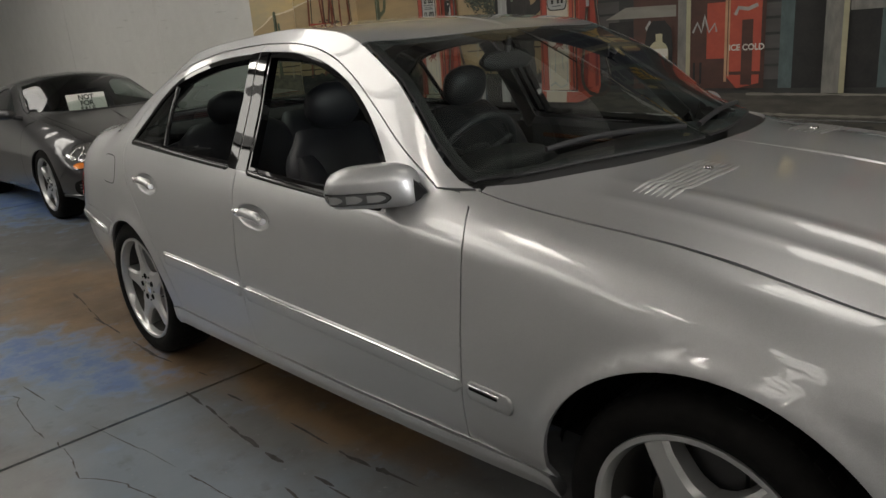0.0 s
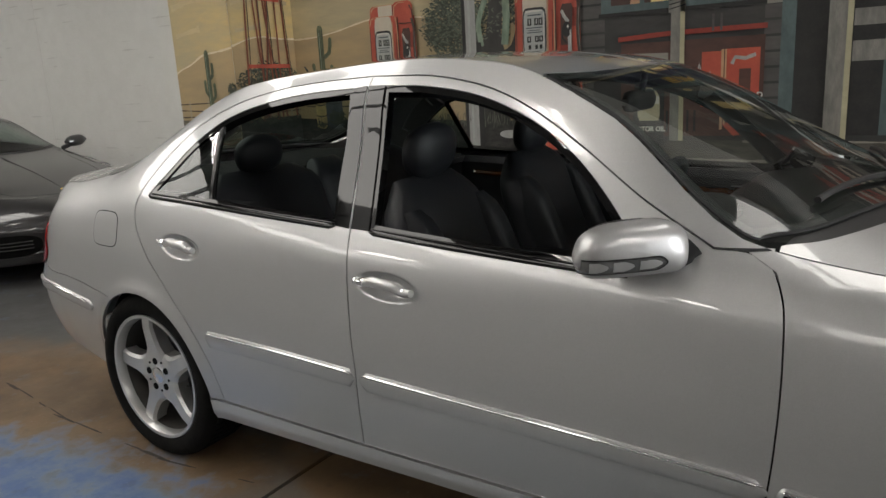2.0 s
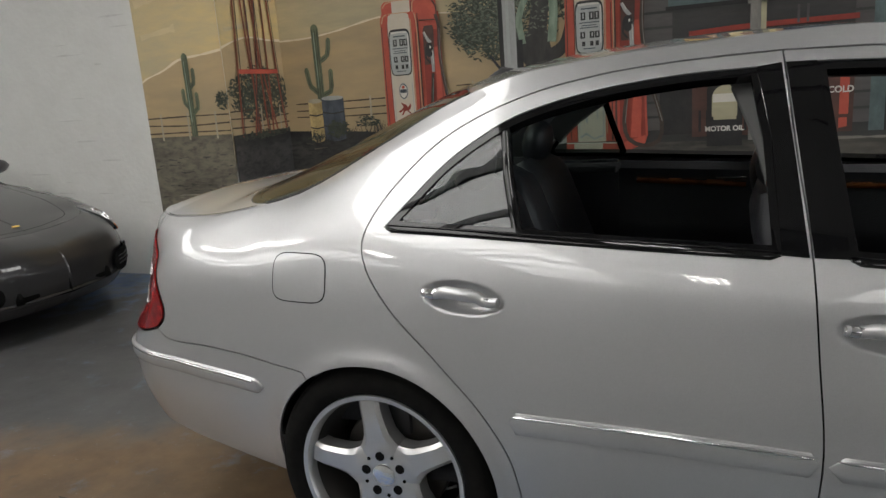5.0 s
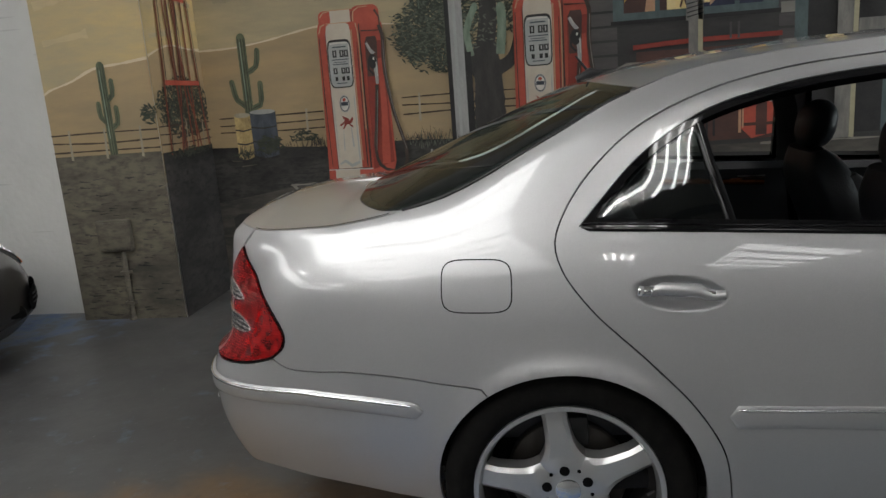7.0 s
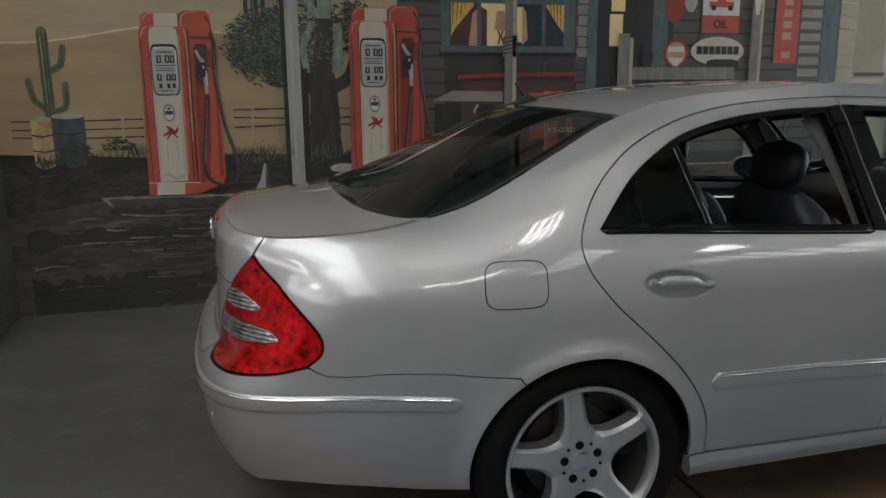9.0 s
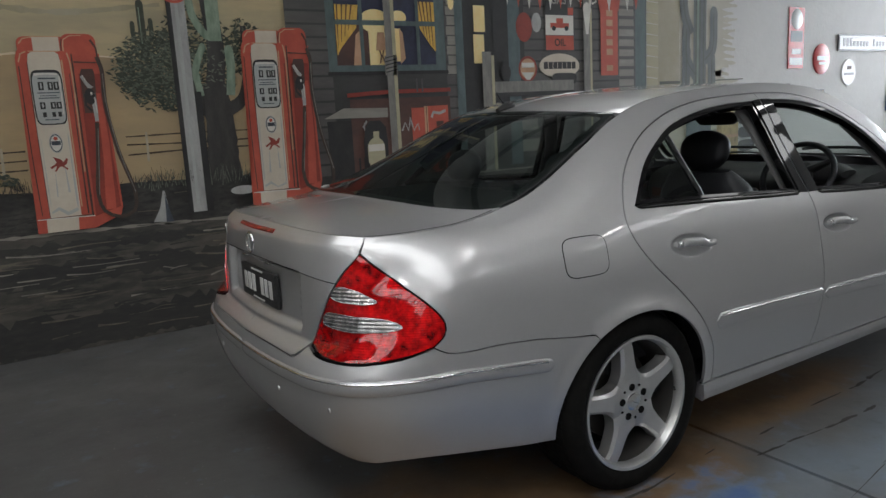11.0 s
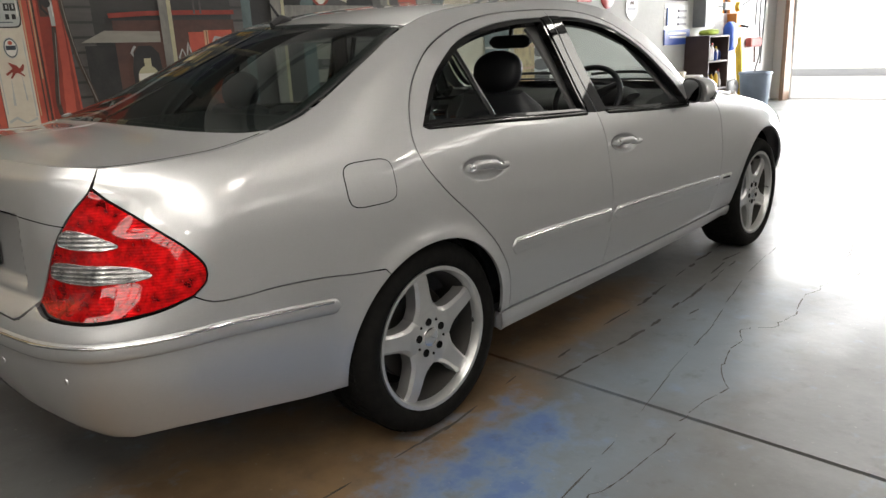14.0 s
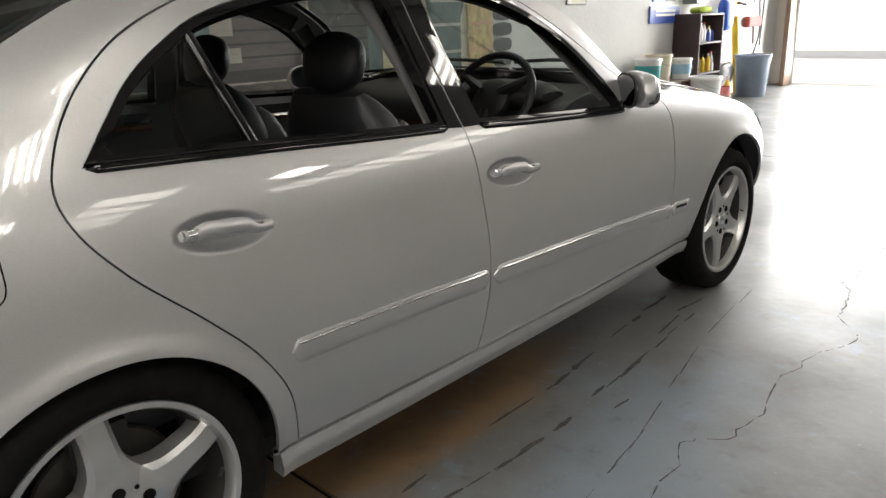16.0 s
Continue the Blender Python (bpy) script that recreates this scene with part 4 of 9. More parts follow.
def crown_edge(u0, u1, n=60, inset=0.0):
    us = np.linspace(u0, u1, n)
    return [(float(np.interp(u, BODY.edge_u, BODY.edge_x)), -max(0.0, float(np.interp(u, BODY.edge_u, BODY.edge_y)) - inset)) for u in us]


UB = float(BODY.u_of_x(-0.45))
glass_low = flow([(-0.60, 0.0), (-0.595, -0.25), (-0.555, -0.5), (-0.47, -0.635), (-0.40, -0.665)], 0.02)
boot_top = loop_of(crown_edge(0.0, UB, 80), [(-0.415, -0.672)], list(reversed(glass_low)))
sheet("boot_lid_top", [boot_top], BODY.crown, 0.022, PAINT, saloon, both=(1, 0.0), gap=0.0)
glass_top = flow([(0.235, -0.565), (0.17, -0.40), (0.12, -0.18), (0.11, 0.0)], 0.02)
rear_glass = loop_of(glass_low, BODY.roof_edge(-0.395, 0.23, 30, 0.012), glass_top)
sheet("rear_window", [rear_glass], BODY.crown, 0.025, GLASS_REAR, saloon, "tinted rear window", both=(1, 0.0), gap=0.004, rim=0.0)
screen_top = flow([(1.69, 0.0), (1.685, -0.25), (1.655, -0.45), (1.60, -0.60)], 0.02)
screen_low = flow([(2.19, -0.735), (2.28, -0.64), (2.38, -0.4), (2.44, -0.15), (2.45, 0.0)], 0.02)
roof = loop_of(list(reversed(glass_top)), BODY.roof_edge(0.24, 1.605, 60), list(reversed(screen_top)))
sheet("roof_panel", [roof], BODY.crown, 0.03, PAINT, saloon, both=(1, 0.0), gap=0.0)
screen = loop_of(screen_top, BODY.roof_edge(1.61, 2.19, 30, 0.015), screen_low)
sheet("windscreen", [screen], BODY.crown, 0.03, GLASS, saloon, "clear windscreen with a grey band", both=(1, 0.0), gap=0.004, rim=0.0)
bonnet = loop_of(list(reversed(flow([(2.23, -0.745), (2.31, -0.675), (2.43, -0.45), (2.50, -0.18), (2.51, 0.0)], 0.02))), BODY.roof_edge(2.23, 3.58, 60), [(3.60, 0.0)])
sheet("bonnet", [bonnet], BODY.crown, 0.025, PAINT, saloon, both=(1, 0.0), gap=0.0)
front_bumper = loop_of(list(reversed([(u, float(BODY.top_z(u))) for u in np.linspace(U(3.42, 0.83), BODY.length, 40)])), [(U(3.42, 0.83), 0.64), (U(3.40, 0.84), 0.50), (U(3.37, 0.85), 0.42)],
                       arch_line(FW, 24, 2, 8), [(U(3.46, 0.80), 0.16), (BODY.length, 0.19)])
sheet("front_bumper", [front_bumper], BODY.skin, 0.03, PAINT, saloon, both=(0, BODY.length), gap=0.0015)


# ---- wheels
def wheel_parts(parent, cx, cy, turn):
    """Tyre, rim, five spokes, bolts and brake; the outer face looks to -y."""
    w = thing("wheel", "", "")
    w.parent = parent
    w.location = (cx, cy, AXLE_Z)
    r_t, r_r = 0.327, 0.245
    tyre = [(r_r - 0.006, 0.012), (r_r + 0.006, -0.004), (r_r + 0.03, -0.012), (r_t - 0.022, -0.006), (r_t - 0.006, 0.012), (r_t - 0.001, 0.035), (r_t, 0.11), (r_t - 0.001, 0.19),
            (r_t - 0.007, 0.213), (r_t - 0.03, 0.232), (r_r + 0.02, 0.236), (r_r - 0.006, 0.22)]
    t_ob = part("tyre", lathe_bm(tyre, "y", 72, closed=True), RUBBER, w, sharp=50)
    bm = bmesh.new()
    for k in range(64):
        for yy in (0.055, 0.11, 0.165):
            a = 2 * math.pi * (k + (0.5 if yy == 0.11 else 0)) / 64
            m = Matrix.Rotation(a, 4, "Y") @ Matrix.Translation((r_t + 0.0005, yy, 0))
            bmesh.ops.create_cube(bm, size=1, matrix=m @ Matrix.Diagonal((0.004, 0.042, 0.021, 1)))
    part("tread", bm, RUBBER, t_ob, smooth=False)
    lip = [(r_r + 0.002, 0.004), (r_r, -0.004), (r_r - 0.012, -0.003), (r_r - 0.018, 0.008), (r_r - 0.021, 0.03), (r_r - 0.012, 0.032), (r_r - 0.004, 0.02)]
    rim = part("rim", lathe_bm(lip, "y", 72, closed=True), ALLOY, w)
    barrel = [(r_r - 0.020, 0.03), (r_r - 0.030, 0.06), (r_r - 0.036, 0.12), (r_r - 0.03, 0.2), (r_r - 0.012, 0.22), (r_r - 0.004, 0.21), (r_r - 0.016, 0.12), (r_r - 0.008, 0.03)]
    # the barrel's near-black tone stands for the shade between the spokes
    part("barrel", lathe_bm(barrel, "y", 72, closed=True), SHADED_ALLOY, rim, "inner barrel with its shade in the colour")
    for k in range(5):
        a = radians(90 + turn + 72 * k)
        m = Matrix.Rotation(-a + math.pi / 2, 4, "Y")
        bm = bmesh.new()
        rings = []
        prof = [(0.0, 0.050), (0.06, 0.066), (0.085, 0.060), (0.10, 0.049), (0.118, 0.040), (0.145, 0.035), (0.19, 0.032), (r_r - 0.016, 0.033)]
        for rr, hw in prof:
            dish = 0.012 + 0.010 * (1 - (rr / 0.23)) + (0.008 if rr > 0.2 else 0)
            ring = []
            for sx, sy in ((-1, 0.055), (-0.98, 0.010), (-0.66, 0.0), (0.66, 0.0), (0.98, 0.010), (1, 0.055)):
                ring.append(bm.verts.new(m @ Vector((hw * sx, dish + sy, rr))))
            rings.append(ring)
        for p, q in zip(rings, rings[1:]):
            for i in range(5):
                bm.faces.new((p[i], p[i + 1], q[i + 1], q[i]))
            bm.faces.new((p[5], p[0], q[0], q[5]))
        bm.faces.new(rings[-1])
        part("spoke", bm, ALLOY, w, sharp=30)
    part("hub", lathe_bm([(0.0, 0.0195), (0.030, 0.0195), (0.082, 0.0205), (0.088, 0.026), (0.088, 0.07), (0, 0.07)], "y", 40), ALLOY, w)
    part("centre_cap", lathe_bm([(0, 0.014), (0.028, 0.015), (0.033, 0.017), (0.034, 0.03)], "y", 32), CHROME, w)
    for k in range(5):
        a = radians(90 + turn + 72 * k)
        c = (0.056 * math.cos(a), 0, 0.056 * math.sin(a))
        part("bolt_hole", lathe_bm([(0, 0.0172), (0.0115, 0.0172), (0.0135, 0.0165), (0.0135, 0.03)], "y", 14, c), LINER, w)
        a += radians(36)
        c = (0.062 * math.cos(a), 0, 0.062 * math.sin(a))
        part("hub_dimple", lathe_bm([(0, 0.0178), (0.004, 0.0178), (0.005, 0.0172), (0.005, 0.03)], "y", 10, c), LINER, w)
    part("brake_disc", lathe_bm([(0, 0.10), (0.155, 0.10), (0.16, 0.105), (0.16, 0.128), (0, 0.128)], "y", 48), DISC_STEEL, w)
    part("brake_caliper", box_bm(-0.06, 0.06, 0.085, 0.15, 0.09, 0.175, 0.012), BLACK_PLASTIC, w)
    part("axle_shield", lathe_bm([(0, 0.16), (0.20, 0.165), (0.2, 0.175), (0, 0.175)], "y", 32), LINER, w)
    part("valve", tube_bm([(r_r - 0.03, 0.02, 0), (r_r - 0.05, 0.0, 0)], 0.004, 8), BLACK_PLASTIC, w)
    return w


for wx in (RW, FW):
    half_track = 0.875 if wx == RW else 0.892
    w_right = wheel_parts(saloon, wx, -half_track, 8 if wx == RW else 30)
    copy_thing(w_right, Matrix.Translation((wx, half_track, AXLE_Z)) @ Matrix.Rotation(math.pi, 4, "Z"))

# wheel wells and a dark under-shell
for wx in (RW, FW):
    for s in (-1, 1):
        wcx, wcz, wr = WELLS[wx]
        prof = [(wr + 0.006, 0.035), (wr + 0.03, 0.06), (wr + 0.03, 0.33), (0.0, 0.33)]
        bm = lathe_bm(prof, "y", 40, (0, 0, 0), caps=False)
        if s > 0:
            bmesh.ops.scale(bm, vec=(1, -1, 1), verts=bm.verts)
        bmesh.ops.translate(bm, vec=(wcx, 0.875 * s, wcz), verts=bm.verts)
        bmesh.ops.bisect_plane(bm, geom=bm.verts[:] + bm.edges[:] + bm.faces[:], plane_co=(0, 0, 0.40), plane_no=(0, 0, -1), clear_outer=True)
        part("wheel_well", bm, LINER, saloon)


def inner(off):
    def f(u, z):
        x, y, zz = BODY.skin(u, z)
        n = np.stack([np.interp(u, BODY.s, BODY.n[:, 0]), np.interp(u, BODY.s, BODY.n[:, 1])])
        return x - n[0] * off, y + n[1] * off, zz
    return f


def seg_loop(x0, x1, z0, z1):
    return UX(flow([(x0, z0), (x1, z0)]) + flow([(x1, z0), (x1, z1)]) + flow([(x1, z1), (x0, z1)]) + flow([(x0, z1), (x0, z0)]))


for x0, x1, z0, z1 in ((0.40, 2.46, 0.2, 0.9),):
    mirrored_pair("inner_panel", [loop_of(seg_loop(x0, x1, z0, z1))], inner(0.035), 0.05, LINER, saloon, rim=0.0)
part("underbody", box_bm(-0.75, 3.4, -0.56, 0.56, 0.22, 0.3, 0.03), LINER, saloon)

# ---------------------------------------------------------------- the saloon's trim
def lifted(place, off):
    """The same surface, off metres outside of it."""
    def f(a, b):
        e = 1e-3
        p = np.stack(place(a, b), -1)
        n = np.cross(np.stack(place(a + e, b), -1) - np.stack(place(a - e, b), -1), np.stack(place(a, b + e), -1) - np.stack(place(a, b - e), -1))
        n /= np.maximum(np.linalg.norm(n, axis=-1), 1e-12)[..., None]
        ref = p - np.array([1.3, 0, 0.55])
        n = np.where(np.sum(n * ref * np.array([0.25, 1, 1]), -1)[..., None] < 0, -n, n)
        q = p + n * off
        return q[..., 0], q[..., 1], q[..., 2]
    return f


def ribbon(name, line, place, half, bulge, mat, parent, label="", shift=0.0, mirror=False, taper=0.0, base=-0.003, closed=False):
    """A raised strip laid along a line on a surface: half its height, bulge its thickness."""
    a = np.array([q[0] for q in line], float)
    b = np.array([q[1] for q in line], float)
    p = np.stack(place(a, b), 1)
    n = np.stack(lifted(place, 1.0)(a, b), 1) - p
    if closed:
        t = np.roll(p, -1, 0) - np.roll(p, 1, 0)
    else:
        t = np.gradient(p, axis=0)
    t /= np.linalg.norm(t, axis=1)[:, None]
    s = np.cross(n, t)
    s *= np.where(s[:, 2:3] < 0, -1, 1) if not closed else 1
    p = p + s * shift
    d = np.concatenate([[0], np.cumsum(np.linalg.norm(np.diff(p, axis=0), axis=1))])
    verts, faces = [], []
    k = 9
    for i in range(len(p)):
        sc = 1.0
        if taper:
            e = min(d[i], d[-1] - d[i]) / taper
            sc = math.sqrt(max(0.0, 1 - (1 - min(1, e)) ** 2)) if e < 1 else 1.0
            sc = max(sc, 0.05)
        for j in range(k):
            ang = math.pi * j / (k - 1)
            c, w = math.cos(ang), math.sin(ang)
            verts.append(p[i] + s[i] * half * sc * c + n[i] * (base + (bulge - base) * (w ** 0.5) * (0.4 + 0.6 * sc)))
    m = len(p)
    for i in range(m if closed else m - 1):
        for j in range(k - 1):
            i2 = (i + 1) % m
            faces.append((i * k + j, i2 * k + j, i2 * k + j + 1, i * k + j + 1))
    if not closed:
        faces.append(tuple(range(k)))
        faces.append(tuple(reversed(range((m - 1) * k, m * k))))
    verts = np.array(verts)
    if mirror:
        verts = verts * (1, -1, 1)
    bm = bmesh.new()
    vs = [bm.verts.new(v) for v in verts]
    for f in faces:
        bm.faces.new([vs[q] for q in f])
    return part(name, bm, mat, parent, label, sharp=50)


SK = BODY.skin
mould_line = [(0.412, 0.552), (0.74, 0.540), (1.12, 0.517), (1.55, 0.491), (1.91, 0.467), (2.26, 0.438), (2.43, 0.421)]


def mould_at(x0, x1):
    xs = np.linspace(x0, x1, 40)
    return [(float(BODY.u_of_x(x)), float(pchip([q[0] for q in mould_line], [q[1] for q in mould_line], x))) for x in xs]


fuel_loop = [(float(BODY.u_of_x(-0.198 + 0.087 * np.sign(math.cos(a)) * abs(math.cos(a)) ** 0.45)), 0.884 + 0.064 * np.sign(math.sin(a)) * abs(math.sin(a)) ** 0.45) for a in np.linspace(0, 2 * math.pi, 49)[:-1]]
sheet("fuel_flap_gap", [shrink(fuel_loop, -0.002)], lifted(SK, 0.0006), 0.02, LINER, saloon, gap=0, rim=0)
sheet("fuel_flap", [fuel_loop], lifted(SK, 0.0016), 0.02, PAINT, saloon, gap=0.0012, rim=0)

# the mirror housing along its width: top, bottom, depth
MIRROR_IN, MIRROR_OUT = -0.124, 0.134
MIRROR_TOP = [(-0.124, 0.012), (-0.118, 0.032), (-0.107, 0.046), (-0.088, 0.057), (-0.05, 0.066), (0.0, 0.066), (0.05, 0.065), (0.09, 0.057), (0.115, 0.043), (0.128, 0.024), (0.134, 0.002)]
MIRROR_LOW = [(-0.124, -0.01), (-0.119, -0.044), (-0.108, -0.057), (-0.088, -0.062), (-0.04, -0.061), (0.05, -0.058), (0.1, -0.054), (0.118, -0.044), (0.128, -0.028), (0.134, -0.014)]


def mirror_shape(w):
    zt = float(pchip([q[0] for q in MIRROR_TOP], [q[1] for q in MIRROR_TOP], w))
    zb = float(pchip([q[0] for q in MIRROR_LOW], [q[1] for q in MIRROR_LOW], w))
    return zt, zb, (0.074 - 0.13 * max(0.0, w)) * max(0.1, 1 - abs((w - 0.005) / 0.131) ** 5) ** 0.5


for mir in (False, True):
    mk = dict(mirror=mir)
    for nm, x0, x1, own in (("moulding", 0.412, 1.108, "rear_door"), ("moulding", 1.126, 2.258, "front_door"), ("moulding", 2.272, 2.43, None)):
        holder = doors[own, mir] if own else saloon
        band = ribbon(nm, mould_at(x0, x1), SK, 0.031, 0.008, PAINT, holder, "silver side moulding with a chrome line", shift=-0.009, taper=0.02 if own != "front_door" else 0.004, **mk)
        ribbon("chrome_line", mould_at(x0 + 0.012, x1 - (0.04 if own is None else 0.004)), lifted(SK, 0.0065), 0.0042, 0.0045, CHROME, holder, "chrome strip", shift=0.012, taper=0.01, **mk)
    ribbon("badge_strip", mould_at(2.285, 2.385), lifted(SK, 0.0065), 0.0055, 0.0035, LINER, saloon, "dark inset strip", shift=0.001, taper=0.004, **mk)
    # handles
    for hx, hz, own in ((0.295, 0.853, "rear_door"), (1.24, 0.803, "front_door")):
        d = doors[own, mir]
        pts, n = [], 14
        for i in range(n + 1):
            f = i / n
            x, z = hx - 0.105 + 0.215 * f, hz + 0.006 - 0.09 * 0.21 * (f - 0.5)
            q = np.array([float(c) for c in lifted(SK, 0.021 + 0.016 * math.sin(math.pi * f) ** 0.6)(np.array(float(BODY.u_of_x(x))), np.array(z))])
            pts.append(q * (1, -1 if mir else 1, 1))
        radii = [0.006 + 0.0105 * math.sin(math.pi * (0.08 + 0.84 * i / n)) ** 0.5 for i in range(n + 1)]
        h = part("door_handle", tube_bm(pts, radii, 12), PAINT, d, "silver grip with chrome edge")
        up = [q + np.array((0, 0, 0.0075)) + np.array((0, -0.006 * (-1 if mir else 1), 0)) for q in pts[1:-1]]
        part("handle_chrome", tube_bm(up, 0.0045, 8), CHROME, h, "chrome edge")
        part("lock_cap", tube_bm([pts[0] - (0.004, 0, 0), pts[1], pts[2]], [0.010, 0.0145, 0.012], 12), CHROME, h, "chrome lock cap")
    # windows: black surrounds, pillar covers, quarter glass
    for wl, own in ((rear_window, "rear_door"), (front_window, "front_door")):
        d = doors[own, mir]
        lp = window_loop(wl)
        sheet("window_seal", [lp, shrink(lp, 0.017)], lifted(SK, -0.002), 0.03, BLACK_TRIM, d, gap=0.0, rim=0.03, **mk)
        low = sorted([q for q in wl if q[1] < 1.03 - 0.06 * q[0] + 0.005])
        ribbon("belt_strip", UX([(x, z - 0.004) for x, z in low]), SK, 0.0105, 0.006, BLACK_TRIM, d, taper=0.008, **mk)
        ribbon("belt_lip", UX([(x, z + 0.004) for x, z in low]), lifted(SK, 0.004), 0.003, 0.003, BLACK_TRIM, d, taper=0.008, **mk)
    cover_r = loop_of([(0.966, 1.352), (0.999, 1.2), (1.024, 0.958), (1.0785, 0.953), (1.05, 1.15), (1.018, 1.358)])
    cover_f = loop_of([(1.026, 1.358), (1.058, 1.15), (1.0865, 0.953), (1.155, 0.95), (1.122, 1.15), (1.09, 1.357)])
    for lp, own in ((cover_r, "rear_door"), (cover_f, "front_door")):
        dense = []
        for p0, p1 in zip(lp, lp[1:] + lp[:1]):
            dense += flow([p0, p1], 0.03)[:-1]
        sheet("pillar_cover", [window_loop(dense)], lifted(SK, 0.0025), 0.04, BLACK_TRIM, doors[own, mir], "gloss black pillar cover", gap=0.0005, rim=0.02, **mk)
    ribbon("window_bar", UX([(0.366, 1.262), (0.39, 1.15), (0.415, 1.06), (0.432, 0.998)]), lifted(SK, -0.012), 0.014, 0.010, BLACK_TRIM, doors["rear_door", mir], **mk)
    qg = loop_of(flow([(0.075, 1.022), (0.43, 1.0)], 0.03), flow([(0.43, 1.0), (0.366, 1.262)], 0.03), flow([(0.366, 1.262), (0.30, 1.222), (0.21, 1.16), (0.13, 1.088), (0.075, 1.022)], 0.03))
    pane = sheet("quarter_glass", [window_loop(qg)], lifted(SK, -0.006), 0.04, GLASS_REAR, doors["rear_door", mir], "tinted quarter pane", gap=0.0, rim=0.0, **mk)
    pane.visible_shadow = False
    # rear lamp
    lamp = sheet("tail_lamp", [lamp_outline], lifted(SK, 0.006), 0.012, RED_LENS, saloon, "red tail lamp with two clear bands", gap=0.0035, rim=0.02, **mk)
    ribbon("lamp_seal", lamp_outline, lifted(SK, 0.0015), 0.003, 0.001, LINER, lamp, closed=True, **mk)
    for pts in (((-0.166, 0.834), (-0.156, 0.858), (-0.135, 0.866), (-0.06, 0.856), (0.01, 0.838), (0.047, 0.824), (0.01, 0.817), (-0.06, 0.818), (-0.13, 0.823)),
                ((-0.206, 0.752), (-0.196, 0.780), (-0.16, 0.786), (-0.06, 0.780), (0.04, 0.776), (0.10, 0.767), (0.126, 0.752), (0.09, 0.742), (0.02, 0.736), (-0.08, 0.734), (-0.17, 0.741))):
        outline = flow([(UC + a, b) for a, b in pts], 0.008, closed=True)
        clear = sheet("clear_band", [outline], lifted(SK, 0.0085), 0.01, CLEAR_LENS, lamp, "clear lens band", gap=0.0, rim=0.006, **mk)
        ribbon("band_rim", outline, lifted(SK, 0.0082), 0.0016, 0.001, CLEAR_LENS, clear, closed=True, **mk)
    # outside mirror
    sg = 1 if mir else -1
    e = Vector((-0.70, 0.71 * sg, 0.0)).normalized()
    c = Vector((1.953, 0.885 * sg, 0.967)) + e * 0.006
    f = Vector((e.y * sg, -e.x * sg, 0)).normalized()
    if f.x < 0:
        f = -f
    bm = bmesh.new()
    rings = []
    n_r, n_s = 26, 28
    for i in range(n_r + 1):
        zt, zb, d = mirror_shape(MIRROR_IN + (MIRROR_OUT - MIRROR_IN) * (0.5 - 0.5 * math.cos(math.pi * i / n_r)))
        s_e = MIRROR_IN + (MIRROR_OUT - MIRROR_IN) * (0.5 - 0.5 * math.cos(math.pi * i / n_r))
        ring = []
        for k in range(n_s):
            a = 2 * math.pi * k / n_s
            ca, sa = math.cos(a), math.sin(a)
            ca = math.copysign(abs(ca) ** 0.72, ca)
            sa = math.copysign(abs(sa) ** 0.72, sa)
            ring.append(bm.verts.new(c + e * s_e + f * (d * ca if ca > 0 else 0.3 * d * ca) + Vector((0, 0, (zt + zb) / 2 + (zt - zb) / 2 * sa))))
        rings.append(ring)
    for p, q in zip(rings, rings[1:]):
        for k in range(n_s):
            bm.faces.new((p[k], p[(k + 1) % n_s], q[(k + 1) % n_s], q[k]))
    bm.faces.new(rings[0]); bm.faces.new(rings[-1])
    mirror_ob = part("door_mirror", bm, PAINT, doors["front_door", mir], "silver door mirror with indicator lens", sharp=60)
    rim_bm = bmesh.new()
    lip = [rim_bm.verts.new(c - f * 0.024 + e * (0.112 * math.copysign(abs(math.cos(q)) ** 0.75, math.cos(q))) + Vector((0, 0, 0.063 * math.copysign(abs(math.sin(q)) ** 0.75, math.sin(q))))) for q in np.linspace(0, 2 * math.pi, 29)[:-1]]
    rim_bm.faces.new(lip)
    r = bmesh.ops.extrude_face_region(rim_bm, geom=rim_bm.faces[:])
    bmesh.ops.translate(rim_bm, vec=f * -0.006, verts=[v for v in r["geom"] if isinstance(v, bmesh.types.BMVert)])
    part("mirror_bezel", rim_bm, BLACK_PLASTIC, mirror_ob, "black bezel")
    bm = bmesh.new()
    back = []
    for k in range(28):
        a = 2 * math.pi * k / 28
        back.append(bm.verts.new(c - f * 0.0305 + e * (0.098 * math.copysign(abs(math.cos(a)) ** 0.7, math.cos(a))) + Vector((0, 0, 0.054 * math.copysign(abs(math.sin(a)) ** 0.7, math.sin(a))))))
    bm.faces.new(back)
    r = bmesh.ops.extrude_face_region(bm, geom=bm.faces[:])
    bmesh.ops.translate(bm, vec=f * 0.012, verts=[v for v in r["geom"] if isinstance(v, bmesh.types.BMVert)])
    # glass colour lowered to stand in for a dark reflection
    part("mirror_glass", bm, material("mirror_glass", (0.3, 0.31, 0.32), 0.02, 1.0) if "mirror_glass" not in bpy.data.materials else bpy.data.materials["mirror_glass"], mirror_ob, "mirror glass with a dim reflection set in its colour")
    lens = {}
    for nm, lens_mat, s0, s1, half, out in (("lens_rim", LINER, -0.052, 0.1265, 0.0180, 0.0014), ("indicator_lens", LENS_SMOKE, -0.047, 0.1262, 0.0148, 0.0024),
                                            ("reflector", ALLOY, 0.078, 0.112, 0.0115, 0.0036), ("reflector", ALLOY, 0.024, 0.068, 0.0115, 0.0036), ("reflector", ALLOY, -0.038, 0.012, 0.0105, 0.0036)):
        bm = bmesh.new()
        grid = []
